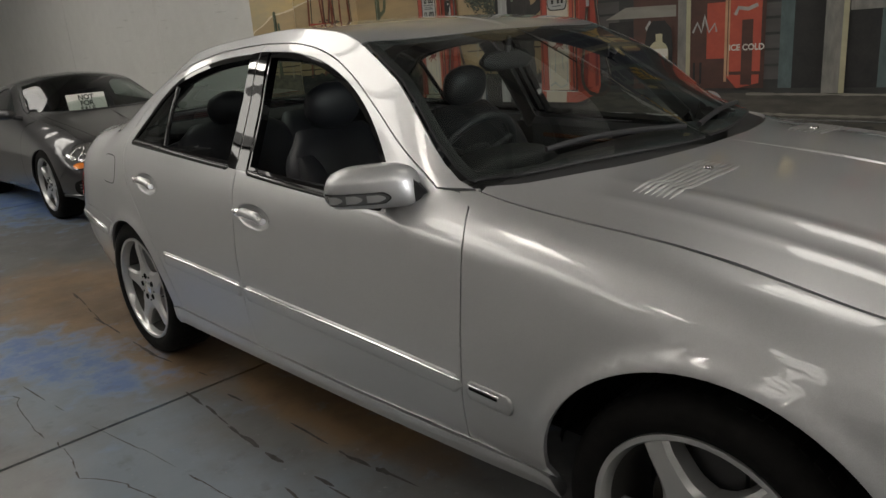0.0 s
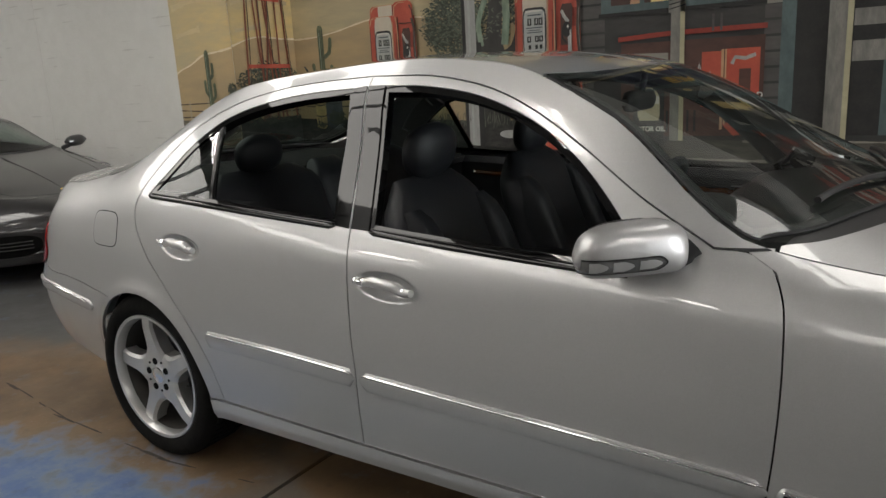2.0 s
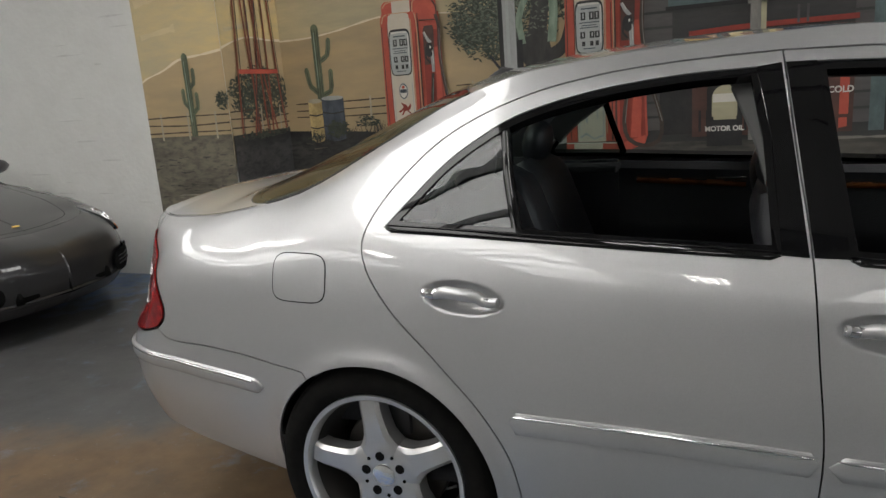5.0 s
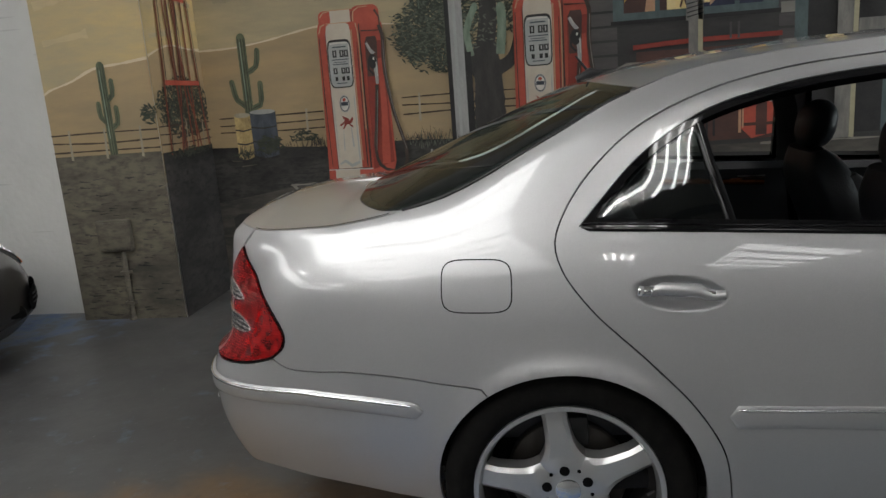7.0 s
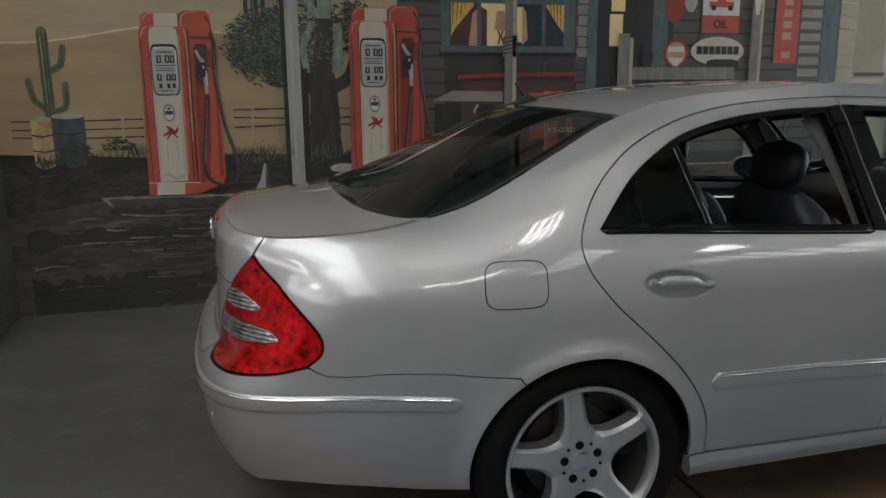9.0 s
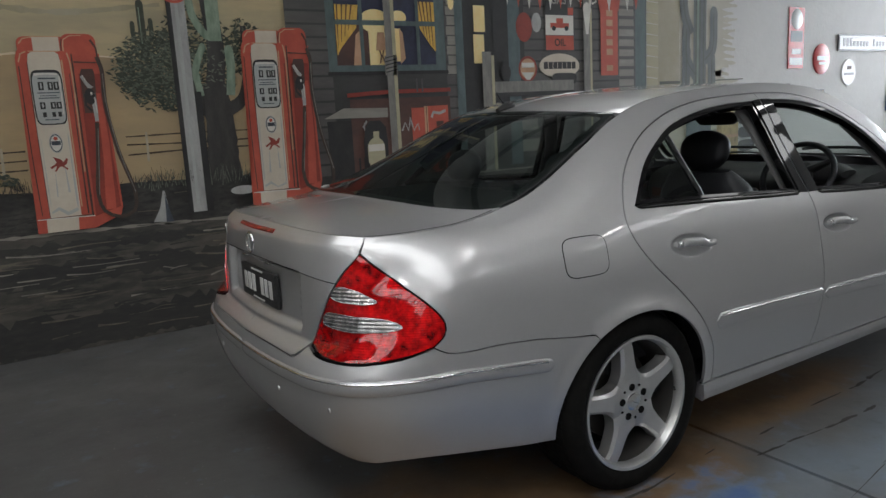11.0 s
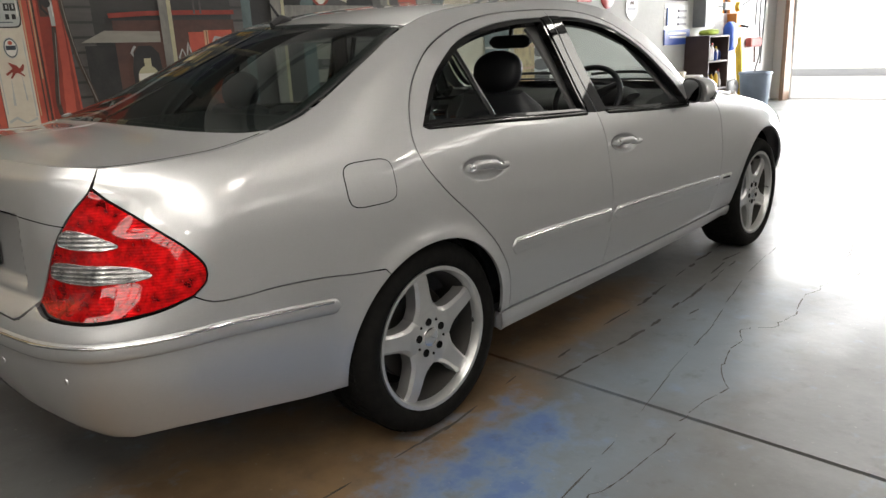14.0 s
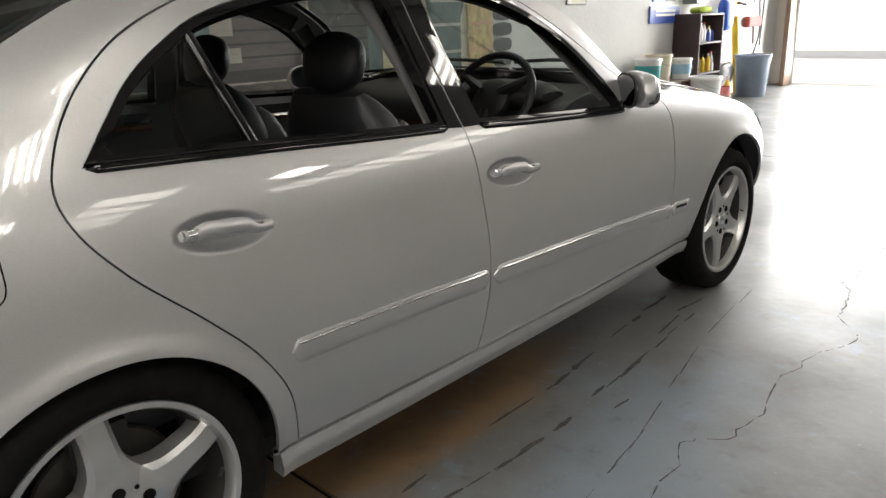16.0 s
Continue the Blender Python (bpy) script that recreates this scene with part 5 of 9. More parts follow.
        for s_e in np.linspace(s0, s1, 22):
            zt, zb, d = mirror_shape(s_e)
            hh = half * min(1.0, math.sqrt(max(0.03, (s_e - s0) / 0.02)))
            row = []
            for q in np.linspace(-1, 1, 8):
                z = -0.0205 + hh * q
                sa = min(0.99, abs(z - (zt + zb) / 2) / ((zt - zb) / 2)) ** (1 / 0.72)
                row.append(bm.verts.new(c + e * (s_e + (out if s_e > 0.1 else 0)) + f * (d * math.sqrt(1 - sa * sa) ** 0.72 + out) + Vector((0, 0, z))))
            grid.append(row)
        for p, q in zip(grid, grid[1:]):
            for k in range(7):
                bm.faces.new((p[k], q[k], q[k + 1], p[k + 1]))
        lens[nm] = part(nm, bm, lens_mat, lens.get("indicator_lens", mirror_ob) if nm == "reflector" else mirror_ob, {"indicator_lens": "smoky clear indicator lens", "reflector": "bright reflector"}.get(nm, ""))
    part("mirror_foot", tube_bm([(2.035, 0.79 * sg, 0.935), (2.03, 0.82 * sg, 0.95), c - e * 0.118 + Vector((0.012, 0, 0))], [0.045, 0.042, 0.047], 14), BLACK_PLASTIC, mirror_ob)
    # wheel-lip shade and bumper strips
    strip = [(float(u), float(z)) for u, z in zip(np.linspace(U(-0.35, 0.863), U(-0.95, 0.715), 40), pchip([0, 0.35, 0.6, 1.0], [0.562, 0.583, 0.592, 0.589], np.linspace(0, 1, 40)))]
    strip += [(float(u), float(z)) for u, z in zip(np.linspace(U(-0.95, 0.715), 0.0, 50)[1:], np.linspace(0.589, 0.580, 50)[1:])]
    ribbon("bumper_moulding", [(u, z - 0.008) for u, z in strip], SK, 0.024, 0.010, PAINT, saloon, "silver bumper moulding", taper=0.03, **mk)
    ribbon("bumper_chrome", strip[2:], lifted(SK, 0.0075), 0.0045, 0.0045, CHROME, saloon, "chrome bumper strip", shift=0.007, **mk)
    # headlamp, seen along the flank
    hl = flow([(U(3.36, 0.85), 0.655), (U(3.46, 0.81), 0.70), (U(3.58, 0.72), 0.675), (U(3.66, 0.58), 0.63), (U(3.64, 0.62), 0.56), (U(3.52, 0.77), 0.555), (U(3.40, 0.838), 0.60)], 0.02, closed=True)
    sheet("headlamp", [hl], lifted(SK, 0.006), 0.02, CLEAR_LENS, saloon, "clear oval headlamp", gap=0.0, rim=0.02, **mk)
    # parking sensors
    for su in (0.32, 0.62):
        x, y, z = [float(q) for q in lifted(SK, 0.001)(np.array(su), np.array(0.50))]
        part("parking_sensor", lathe_bm([(0, -0.002), (0.008, -0.002), (0.009, 0.002)], "x", 14, (x, y * (-1 if mir else 1), z)), PAINT, saloon)
    # bonnet grille slats
    for k in range(7):
        xs = 2.552 + k * 0.0165
        line = [(xs + 0.06 * (1 - abs(y) / 0.57), -abs(y)) for y in np.linspace(0.57, 0.27, 10)]
        ribbon("bonnet_slat", line, BODY.crown, 0.0070, 0.005, ALLOY, saloon, taper=0.01, mirror=mir)
    jz = float(BODY.crown(np.array(2.635), np.array(0.35 * sg))[2])
    part("washer_jet", box_bm(2.623, 2.647, 0.35 * sg - 0.009, 0.35 * sg + 0.009, jz - 0.004, jz + 0.012, 0.005), CHROME, saloon)

# boot fittings
for mir in (False, True):
    ribbon("lid_gap", crown_edge(UL, UB, 44, 0.006), BODY.crown, 0.0022, 0.0007, LINER, saloon, mirror=mir)
ribbon("window_sticker", [(-0.535 + 0.03 * t, -0.42 - 0.11 * t) for t in np.linspace(0, 1, 6)], lifted(BODY.crown, 0.005), 0.014, 0.0012, material("white_sticker", (0.6, 0.6, 0.58), 0.5, grain=0.8, scale=120, second=(0.1, 0.1, 0.1)), saloon, "small white sticker in the rear window", mirror=True)
ribbon("third_brake_light", [(float(u), 1.004) for u in np.linspace(0.0, 0.18, 12)], SK, 0.0095, 0.004, RED_LENS, saloon, "red third brake light")
ribbon("third_brake_light", [(float(u), 1.004) for u in np.linspace(0.0, 0.18, 12)], SK, 0.0095, 0.004, RED_LENS, saloon, "red third brake light", mirror=True)
# shade along the lid's crease, drawn as a thin near-black strip
for mir in (False, True):
    ribbon("lid_crease", [(float(u), 0.903 - 0.078 * u * u) for u in np.linspace(0.0, UC - 0.155, 30)], SK, 0.002, 0.0006, LINER, saloon, mirror=mir)
x0 = float(SK(np.array(0.0), np.array(0.945))[0])
ring = [(x0 - 0.006, 0.037 * math.cos(a), 0.948 + 0.037 * math.sin(a)) for a in np.linspace(0, 2 * math.pi, 37)]
part("boot_badge", tube_bm(ring, 0.0032, 8, caps=False), CHROME, saloon, "round chrome badge")
part("badge_bar", tube_bm([(x0 - 0.005, 0, 0.985), (x0 - 0.009, 0, 0.948), (x0 - 0.005, 0, 0.92)], [0.002, 0.005, 0.003], 8), CHROME, saloon)
for k in range(4):
    x1, y1, _ = [float(q) for q in lifted(SK, 0.003)(np.array(0.48 + 0.026 * k), np.array(0.945))]
    part("badge_bar", box_bm(x1 - 0.003, x1 + 0.003, -y1 - 0.009, -y1 + 0.009, 0.932, 0.958, 0.002), CHROME, saloon)
PLATE_X = float(SK(np.array(0.1), np.array(0.78))[0])
plate = part("number_plate", box_bm(PLATE_X - 0.016, PLATE_X - 0.002, -0.19, 0.19, 0.728, 0.852, 0.004), BLACK_PLASTIC, saloon, "black number plate in a dark frame")
PLATE_BAR = material("plate_bars", (0.55, 0.55, 0.54), 0.5)
for k in range(7):
    if k == 3:
        continue
    y = 0.136 - 0.0455 * k
    part("plate_bar", box_bm(PLATE_X - 0.018, PLATE_X - 0.0155, y - 0.016, y + 0.016, 0.757, 0.822, 0.001), PLATE_BAR, plate)
for zz in (0.737, 0.843):
    part("plate_bar", box_bm(PLATE_X - 0.018, PLATE_X - 0.0155, -0.06, 0.06, zz - 0.003, zz + 0.003), PLATE_BAR, plate)
for sg in (-1, 1):
    part("plate_lamp", box_bm(PLATE_X - 0.02, PLATE_X + 0.02, sg * 0.12 - 0.03, sg * 0.12 + 0.03, 0.884, 0.892, 0.003), CLEAR_LENS, saloon)
ant = float(BODY.crown(np.array(0.14), np.array(0.0))[2])
aerial = part("aerial", tube_bm([(0.19, 0, ant + 0.012), (0.15, 0, ant + 0.014), (0.10, 0, ant - 0.005)], [0.012, 0.02, 0.012], 12), BLACK_PLASTIC, saloon, "short black roof aerial")
part("aerial_whip", tube_bm([(0.15, 0, ant + 0.01), (0.115, 0, ant + 0.055), (0.10, 0, ant + 0.075)], [0.006, 0.0045, 0.003], 8), BLACK_PLASTIC, aerial)
# black band round the rear glass and the windscreen
for loop, nm in ((rear_glass, "rear_glass_band"), (screen, "windscreen_band")):
    for mir in (False, True):
        ribbon(nm, shrink(loop, 0.014), lifted(BODY.crown, -0.004), 0.017, 0.003, BLACK_PLASTIC, saloon, mirror=mir, closed=False)
# wipers
for y0, y1, x0, x1 in ((-0.55, -0.05, 2.27, 2.40), (0.5, 0.02, 2.30, 2.41)):
    pts = [(x0 + (x1 - x0) * t, y0 + (y1 - y0) * t, float(BODY.crown(np.array(x0 + (x1 - x0) * t), np.array(y0 + (y1 - y0) * t))[2]) + 0.018) for t in np.linspace(0, 1, 8)]
    part("wiper", tube_bm(pts, 0.009, 8), BLACK_PLASTIC, saloon, "black wiper arm")
cowl = loop_of(screen_low, list(reversed(flow([(2.23, -0.745), (2.31, -0.675), (2.43, -0.45), (2.50, -0.18), (2.51, 0.0)], 0.02)))[::-1])
sheet("cowl_panel", [cowl], lifted(BODY.crown, -0.012), 0.03, BLACK_PLASTIC, saloon, gap=0.0, rim=0.0, both=(1, 0.0))

# ---------------------------------------------------------------- cabin
def pillow_bm(rings, n=20, power=0.55, bm=None):
    """A padded form through rounded sections (centre, across, through): across and through are half-axis vectors."""
    bm = bm or bmesh.new()
    rows = []
    for c, a, t in rings:
        c, a, t = Vector(c), Vector(a), Vector(t)
        row = []
        for k in range(n):
            w = 2 * math.pi * k / n
            cw, sw = math.cos(w), math.sin(w)
            row.append(bm.verts.new(c + a * math.copysign(abs(cw) ** power, cw) + t * math.copysign(abs(sw) ** power, sw)))
        rows.append(row)
    for p, q in zip(rows, rows[1:]):
        for k in range(n):
            bm.faces.new((p[k], p[(k + 1) % n], q[(k + 1) % n], q[k]))
    bm.faces.new(rows[0]); bm.faces.new(rows[-1])
    return bm


def rounded(c0, c1, a, t, caps=0.25, steps=10):
    """Rings from c0 to c1 with rounded ends."""
    c0, c1, a, t = Vector(c0), Vector(c1), Vector(a), Vector(t)
    out = []
    for i in range(steps + 1):
        f = i / steps
        e = min(f, 1 - f) / caps
        s = 1.0 if e >= 1 else (1 - (1 - e) ** 2) ** 0.5 * 0.75 + 0.25 if e > 0 else 0.3
        out.append((c0 + (c1 - c0) * f, a * s if s > 0.5 else a * (0.5 + s * 0.5), t * s))
    return out


def headrest_bm(c0, c1, a, t):
    """A rounded cushion, fullest a little above its middle."""
    c0, c1, a, t = Vector(c0), Vector(c1), Vector(a), Vector(t)
    rings = []
    for i in range(15):
        f = 0.5 - 0.5 * math.cos(math.pi * i / 14)
        w = max(0.08, 1 - abs(2 * f - 1) ** 2.6) ** 0.5
        rings.append((c0 + (c1 - c0) * f, a * (w * (0.9 + 0.1 * f)), t * w))
    return pillow_bm(rings, 22, 0.85)


def front_seat(y):
    s = part("front_seat", pillow_bm(rounded((1.08, y, 0.45), (1.62, y, 0.52), (0, 0.255, 0), (0, 0, 0.085), 0.2)), LEATHER, saloon, "black leather front seat")
    back = part("backrest", pillow_bm(rounded((1.22, y, 0.45), (1.0, y, 1.04), (0, 0.245, 0), (0.075, 0, 0.03), 0.28, 14)), LEATHER, s)
    for k in (-1, 1):
        part("bolster", pillow_bm(rounded((1.29, y + 0.2 * k, 0.50), (1.09, y + 0.19 * k, 0.95), (0, 0.05, 0), (0.06, 0, 0.02), 0.3)), LEATHER, s)
        part("headrest_post", tube_bm([(1.015, y + 0.06 * k, 0.98), (1.03, y + 0.055 * k, 1.09)], 0.006, 8), CHROME, s)
    part("headrest", headrest_bm((1.02, y, 1.03), (1.05, y, 1.222), (0, 0.132, 0), (0.06, 0, 0)), LEATHER, s)


front_seat(-0.37)
front_seat(0.37)
bench = part("rear_seat", pillow_bm(rounded((0.22, 0, 0.48), (0.72, 0, 0.52), (0, 0.66, 0), (0, 0, 0.09), 0.2)), LEATHER, saloon, "black leather rear bench")
part("seat_back_base", pillow_bm(rounded((0.26, 0, 0.45), (0.06, 0, 1.02), (0, 0.70, 0), (0.06, 0, 0.03), 0.12)), LEATHER, bench)
for sg in (-1, 1):
    part("rear_side_trim", box_bm(-0.25, 0.42, sg * 0.735 - 0.012, sg * 0.735 + 0.012, 0.42, 0.985, 0.01), LEATHER, saloon, "black rear side trim")
    # dark filler added to hide a pale patch under the quarter glass
    part("side_shelf", box_bm(-0.30, 0.43, sg * 0.69 - 0.085, sg * 0.69 + 0.085, 0.94, 0.972, 0.01), CARPET, saloon)
for y, w in ((-0.36, 0.30), (0.02, 0.12), (0.36, 0.27)):
    part("rear_backrest", pillow_bm(rounded((0.33, y, 0.5), (0.13, y, 1.05), (0, w, 0), (0.075, 0, 0.03), 0.2)), LEATHER, bench)
for y in (-0.36, 0.36):
    part("rear_headrest", headrest_bm((0.15, y, 1.03), (0.17, y, 1.192), (0, 0.118, 0), (0.055, 0, 0)), LEATHER, bench)
part("parcel_shelf", box_bm(-0.52, 0.12, -0.62, 0.62, 1.0, 1.025, 0.01), CARPET, saloon)
part("cabin_floor", box_bm(0.1, 2.4, -0.78, 0.78, 0.28, 0.34, 0.02), CARPET, saloon)
part("tunnel", box_bm(0.9, 2.1, -0.13, 0.13, 0.3, 0.68, 0.04), BLACK_PLASTIC, saloon)
part("rear_bulkhead", box_bm(-0.02, 0.04, -0.7, 0.7, 0.3, 1.0), LINER, saloon)
part("fire_wall", box_bm(2.40, 2.44, -0.70, 0.70, 0.25, 0.78), LINER, saloon)
dash = part("dashboard", pillow_bm(rounded((2.12, -0.74, 0.80), (2.12, 0.74, 0.80), (0.27, 0, 0.02), (0, 0, 0.135), 0.06, 16), 24), BLACK_PLASTIC, saloon, "soft black dashboard")
part("instrument_hood", pillow_bm(rounded((1.94, -0.56, 0.93), (1.94, -0.18, 0.93), (0.11, 0, 0), (0, 0, 0.06), 0.35, 12), 20, 0.8), BLACK_PLASTIC, dash)
part("dash_wood", box_bm(1.843, 1.855, -0.12, 0.62, 0.74, 0.80, 0.004), WOOD, dash, "burl wood strip")
wheel_m = Matrix.Translation((1.80, -0.37, 0.93)) @ Matrix.Rotation(radians(-62), 4, "Y")
rim_pts = [wheel_m @ Vector((0.185 * math.cos(a), 0.185 * math.sin(a), 0)) for a in np.linspace(0, 2 * math.pi, 41)]
sw = part("steering_wheel", tube_bm(rim_pts, 0.0155, 10, caps=False), LEATHER, saloon, "black leather steering wheel")
part("wheel_hub", pillow_bm([(wheel_m @ Vector((0, 0, h)), (wheel_m.to_3x3() @ Vector((r, 0, 0))), (wheel_m.to_3x3() @ Vector((0, r, 0)))) for h, r in ((-0.03, 0.03), (-0.03, 0.075), (0.0, 0.08), (0.015, 0.06))], 20, 0.8), BLACK_PLASTIC, sw)
for a in (0, 120, 240):
    d = Vector((math.cos(radians(a + 180)), math.sin(radians(a + 180)), 0))
    part("wheel_spoke", tube_bm([wheel_m @ (d * 0.05), wheel_m @ (d * 0.18)], [0.026, 0.014], 8), BLACK_PLASTIC, sw)
part("interior_mirror", pillow_bm(rounded((1.64, -0.13, 1.255), (1.64, 0.13, 1.255), (0.02, 0, 0), (0, 0, 0.036), 0.2), 16), BLACK_PLASTIC, saloon)
part("mirror_stem", tube_bm([(1.645, 0, 1.28), (1.66, 0, 1.345)], 0.012, 8), BLACK_PLASTIC, saloon)
headliner = loop_of(flow([(0.16, 0.0), (0.18, -0.25), (0.27, -0.52)], 0.03), BODY.roof_edge(0.28, 1.62, 40, 0.02), flow([(1.62, -0.53), (1.52, -0.3), (1.48, 0.0)], 0.03))
sheet("headliner", [headliner], lifted(BODY.crown, -0.035), 0.05, TRIM_GREY, saloon, "pale grey headliner", gap=0.0, rim=0.0, both=(1, 0.0))
for mir in (False, True):
    for line, half in (([(1.70, 1.26), (1.82, 1.13), (1.96, 0.97)], 0.035), ([(0.95, 1.36), (1.03, 1.15), (1.07, 0.90)], 0.045), ([(0.12, 1.13), (0.22, 1.22), (0.36, 1.31)], 0.05)):
        ribbon("pillar_trim", UX(flow(line, 0.05)), lifted(SK, -0.045), half, -0.004, PILLAR_GREY, saloon, "grey pillar trim", base=-0.02, mirror=mir)
    ribbon("roof_rail_trim", UX(flow([(0.3, 1.30), (0.6, 1.365), (1.0, 1.39), (1.4, 1.36), (1.66, 1.275)], 0.06)), lifted(SK, -0.04), 0.04, -0.004, PILLAR_GREY, saloon, base=-0.02, mirror=mir)
    sg = 1 if mir else -1
    for x0, x1, z0, z1 in ((0.42, 1.05, 0.975, 0.94), (1.13, 2.0, 0.93, 0.885)):
        bm = bmesh.new()
        rows = []
        for x in np.linspace(x0, x1, 10):
            f = (x - x0) / (x1 - x0)
            zt = z0 + (z1 - z0) * f
            rows.append([bm.verts.new((x, sg * yy, zz)) for yy, zz in ((0.80, zt - 0.01), (0.755, zt), (0.725, zt - 0.03), (0.735, zt - 0.12), (0.69, zt - 0.26), (0.70, zt - 0.30), (0.76, 0.40), (0.79, 0.36))])
        for p, q in zip(rows, rows[1:]):
            for k in range(7):
                bm.faces.new((p[k], p[k + 1], q[k + 1], q[k]))
        card = part("door_card", bm, LEATHER, saloon, "black door card with wood strip")
        part("door_wood", tube_bm([(x0 + 0.08, sg * 0.728, z0 - 0.085), (x1 - 0.1, sg * 0.728, z1 - 0.085)], 0.014, 8), WOOD, card, "burl wood strip")
        part("inner_handle", tube_bm([(x1 - 0.22, sg * 0.712, z1 - 0.05), (x1 - 0.1, sg * 0.71, z1 - 0.055)], 0.008, 8), CHROME, card)


# ---------------------------------------------------------------- stance
def stance(v):
    """The body rides level: the lower flank rises, closes up and widens a little towards the nose."""
    fore, aft = max(0.0, v.x), max(0.0, -v.x)
    v.z += max(0.0, 1.4 - v.z) * 0.036 * fore
    v.x -= 0.008 + 0.036 * fore + 0.02 * min(1.0, aft)
    v.y *= 1 + 0.011 * max(0.0, 1 - 1.5 * aft) + 0.003 * fore


for ob in saloon.children_recursive:
    top = ob
    while top.parent is not saloon:
        top = top.parent
    if ob.type == "MESH" and not top.name.startswith(("wheel", "underbody")):
        for v in ob.data.vertices:
            stance(v.co)

# ---------------------------------------------------------------- the painted wall
def paint_mat(name, c, c2=None, streak=3.0, scale=5.0, amount=0.8, fine=0.35, rough=0.62):
    """Brushed wall paint: long strokes of a second tone, with fine mottling."""
    c2 = c2 or tuple(v * 0.5 for v in c)
    m = bpy.data.materials.new(name)
    m.use_nodes = True
    nt = m.node_tree
    b = nt.nodes["Principled BSDF"]
    b.inputs["Roughness"].default_value = rough
    tex = nt.nodes.new("ShaderNodeTexCoord")
    mp = nt.nodes.new("ShaderNodeMapping")
    mp.inputs[3].default_value = (1.0 / streak, 1.0 / streak, 1.0)
    nt.links.new(tex.outputs["Object"], mp.inputs[0])
    col = None
    for sc, det, amt, lo, hi in ((scale, 6.0, amount, 0.38, 0.68), (scale * 7, 4.0, fine, 0.45, 0.7)):
        n = nt.nodes.new("ShaderNodeTexNoise")
        n.inputs["Scale"].default_value, n.inputs["Detail"].default_value, n.inputs["Roughness"].default_value = sc, det, 0.6
        nt.links.new(mp.outputs[0], n.inputs[0])
        r = nt.nodes.new("ShaderNodeMapRange")
        r.inputs[1].default_value, r.inputs[2].default_value, r.inputs[4].default_value = lo, hi, amt
        nt.links.new(n.outputs[0], r.inputs[0])
        mx = nt.nodes.new("ShaderNodeMix")
        mx.data_type = "RGBA"
        nt.links.new(r.outputs[0], mx.inputs[0])
        if col is None:
            mx.inputs[6].default_value = (*c, 1)
        else:
            nt.links.new(col, mx.inputs[6])
        mx.inputs[7].default_value = (*c2, 1)
        col = mx.outputs[2]
    nt.links.new(col, b.inputs["Base Color"])
    n = nt.nodes.new("ShaderNodeTexNoise")
    n.inputs["Scale"].default_value = 45
    nt.links.new(tex.outputs["Object"], n.inputs[0])
    bn = nt.nodes.new("ShaderNodeBump")
    bn.inputs["Strength"].default_value, bn.inputs["Distance"].default_value = 0.12, 0.01
    nt.links.new(n.outputs[0], bn.inputs["Height"])
    nt.links.new(bn.outputs[0], b.inputs["Normal"])
    return m


P_SKY = paint_mat("paint_sky", (0.56, 0.45, 0.25), (0.30, 0.27, 0.19), 5.0, 2.6, 0.8)
P_SKY_YELLOW = paint_mat("paint_sky_yellow", (0.64, 0.47, 0.20), (0.40, 0.34, 0.22), 4.0, 3.0, 0.9)
P_DUNE = paint_mat("paint_dune", (0.46, 0.33, 0.17), (0.29, 0.23, 0.145), 4.0, 2.4, 0.8)
P_CREST = paint_mat("paint_crest", (0.72, 0.62, 0.45), (0.6, 0.5, 0.33), 3.0)
P_EARTH = paint_mat("paint_earth", (0.165, 0.145, 0.105), (0.045, 0.041, 0.034), 2.5, 5.0, 0.95, 0.75)
P_EARTH_DARK = paint_mat("paint_dark_earth", (0.06, 0.056, 0.05), (0.008, 0.008, 0.008), 2.5, 5.0, 0.95, 0.8)
P_ROAD = paint_mat("paint_road", (0.03, 0.029, 0.027), (0.11, 0.10, 0.08), 4.0, 4.5, 0.8, 0.7)
P_ROAD_BLACK = paint_mat("paint_road_black", (0.022, 0.022, 0.022), (0.05, 0.046, 0.04), 4.0, 5.0, 0.6, 0.6)
P_KERB = paint_mat("paint_kerb", (0.28, 0.26, 0.22), (0.14, 0.13, 0.11), 3.0)
P_RED = paint_mat("paint_red", (0.50, 0.095, 0.055), (0.36, 0.06, 0.04), 1.0, 6.0, 0.7)
P_RED_DARK = paint_mat("paint_dark_red", (0.30, 0.045, 0.028), (0.17, 0.03, 0.022), 1.0, 6.0, 0.7)
P_RUST = paint_mat("paint_rust", (0.26, 0.075, 0.04), (0.13, 0.05, 0.03), 1.0, 12.0, 0.8)
P_CREAM = paint_mat("paint_cream", (0.60, 0.54, 0.44), (0.5, 0.43, 0.34), 1.0, 4.0, 0.7)
P_FACE = paint_mat("paint_dial", (0.42, 0.43, 0.41), (0.33, 0.34, 0.33), 1.0, 8.0, 0.7)
P_WHITE = paint_mat("paint_white", (0.66, 0.64, 0.58), (0.52, 0.5, 0.45), 1.0, 8.0, 0.6)
P_BLACK = paint_mat("paint_black", (0.016, 0.016, 0.016), (0.035, 0.033, 0.03), 1.0, 8.0, 0.6)
P_HOSE = paint_mat("paint_hose", (0.045, 0.03, 0.024), (0.09, 0.06, 0.045), 1.0, 14.0, 0.6)
P_STEEL = paint_mat("paint_steel", (0.42, 0.42, 0.4), (0.26, 0.26, 0.25), 0.4, 5.0, 0.7)
P_CACTUS = paint_mat("paint_cactus", (0.15, 0.17, 0.10), (0.06, 0.075, 0.045), 0.3, 9.0, 0.9)
P_CACTUS_PALE = paint_mat("paint_pale_cactus", (0.27, 0.34, 0.25), (0.12, 0.17, 0.12), 0.3, 9.0, 0.8)
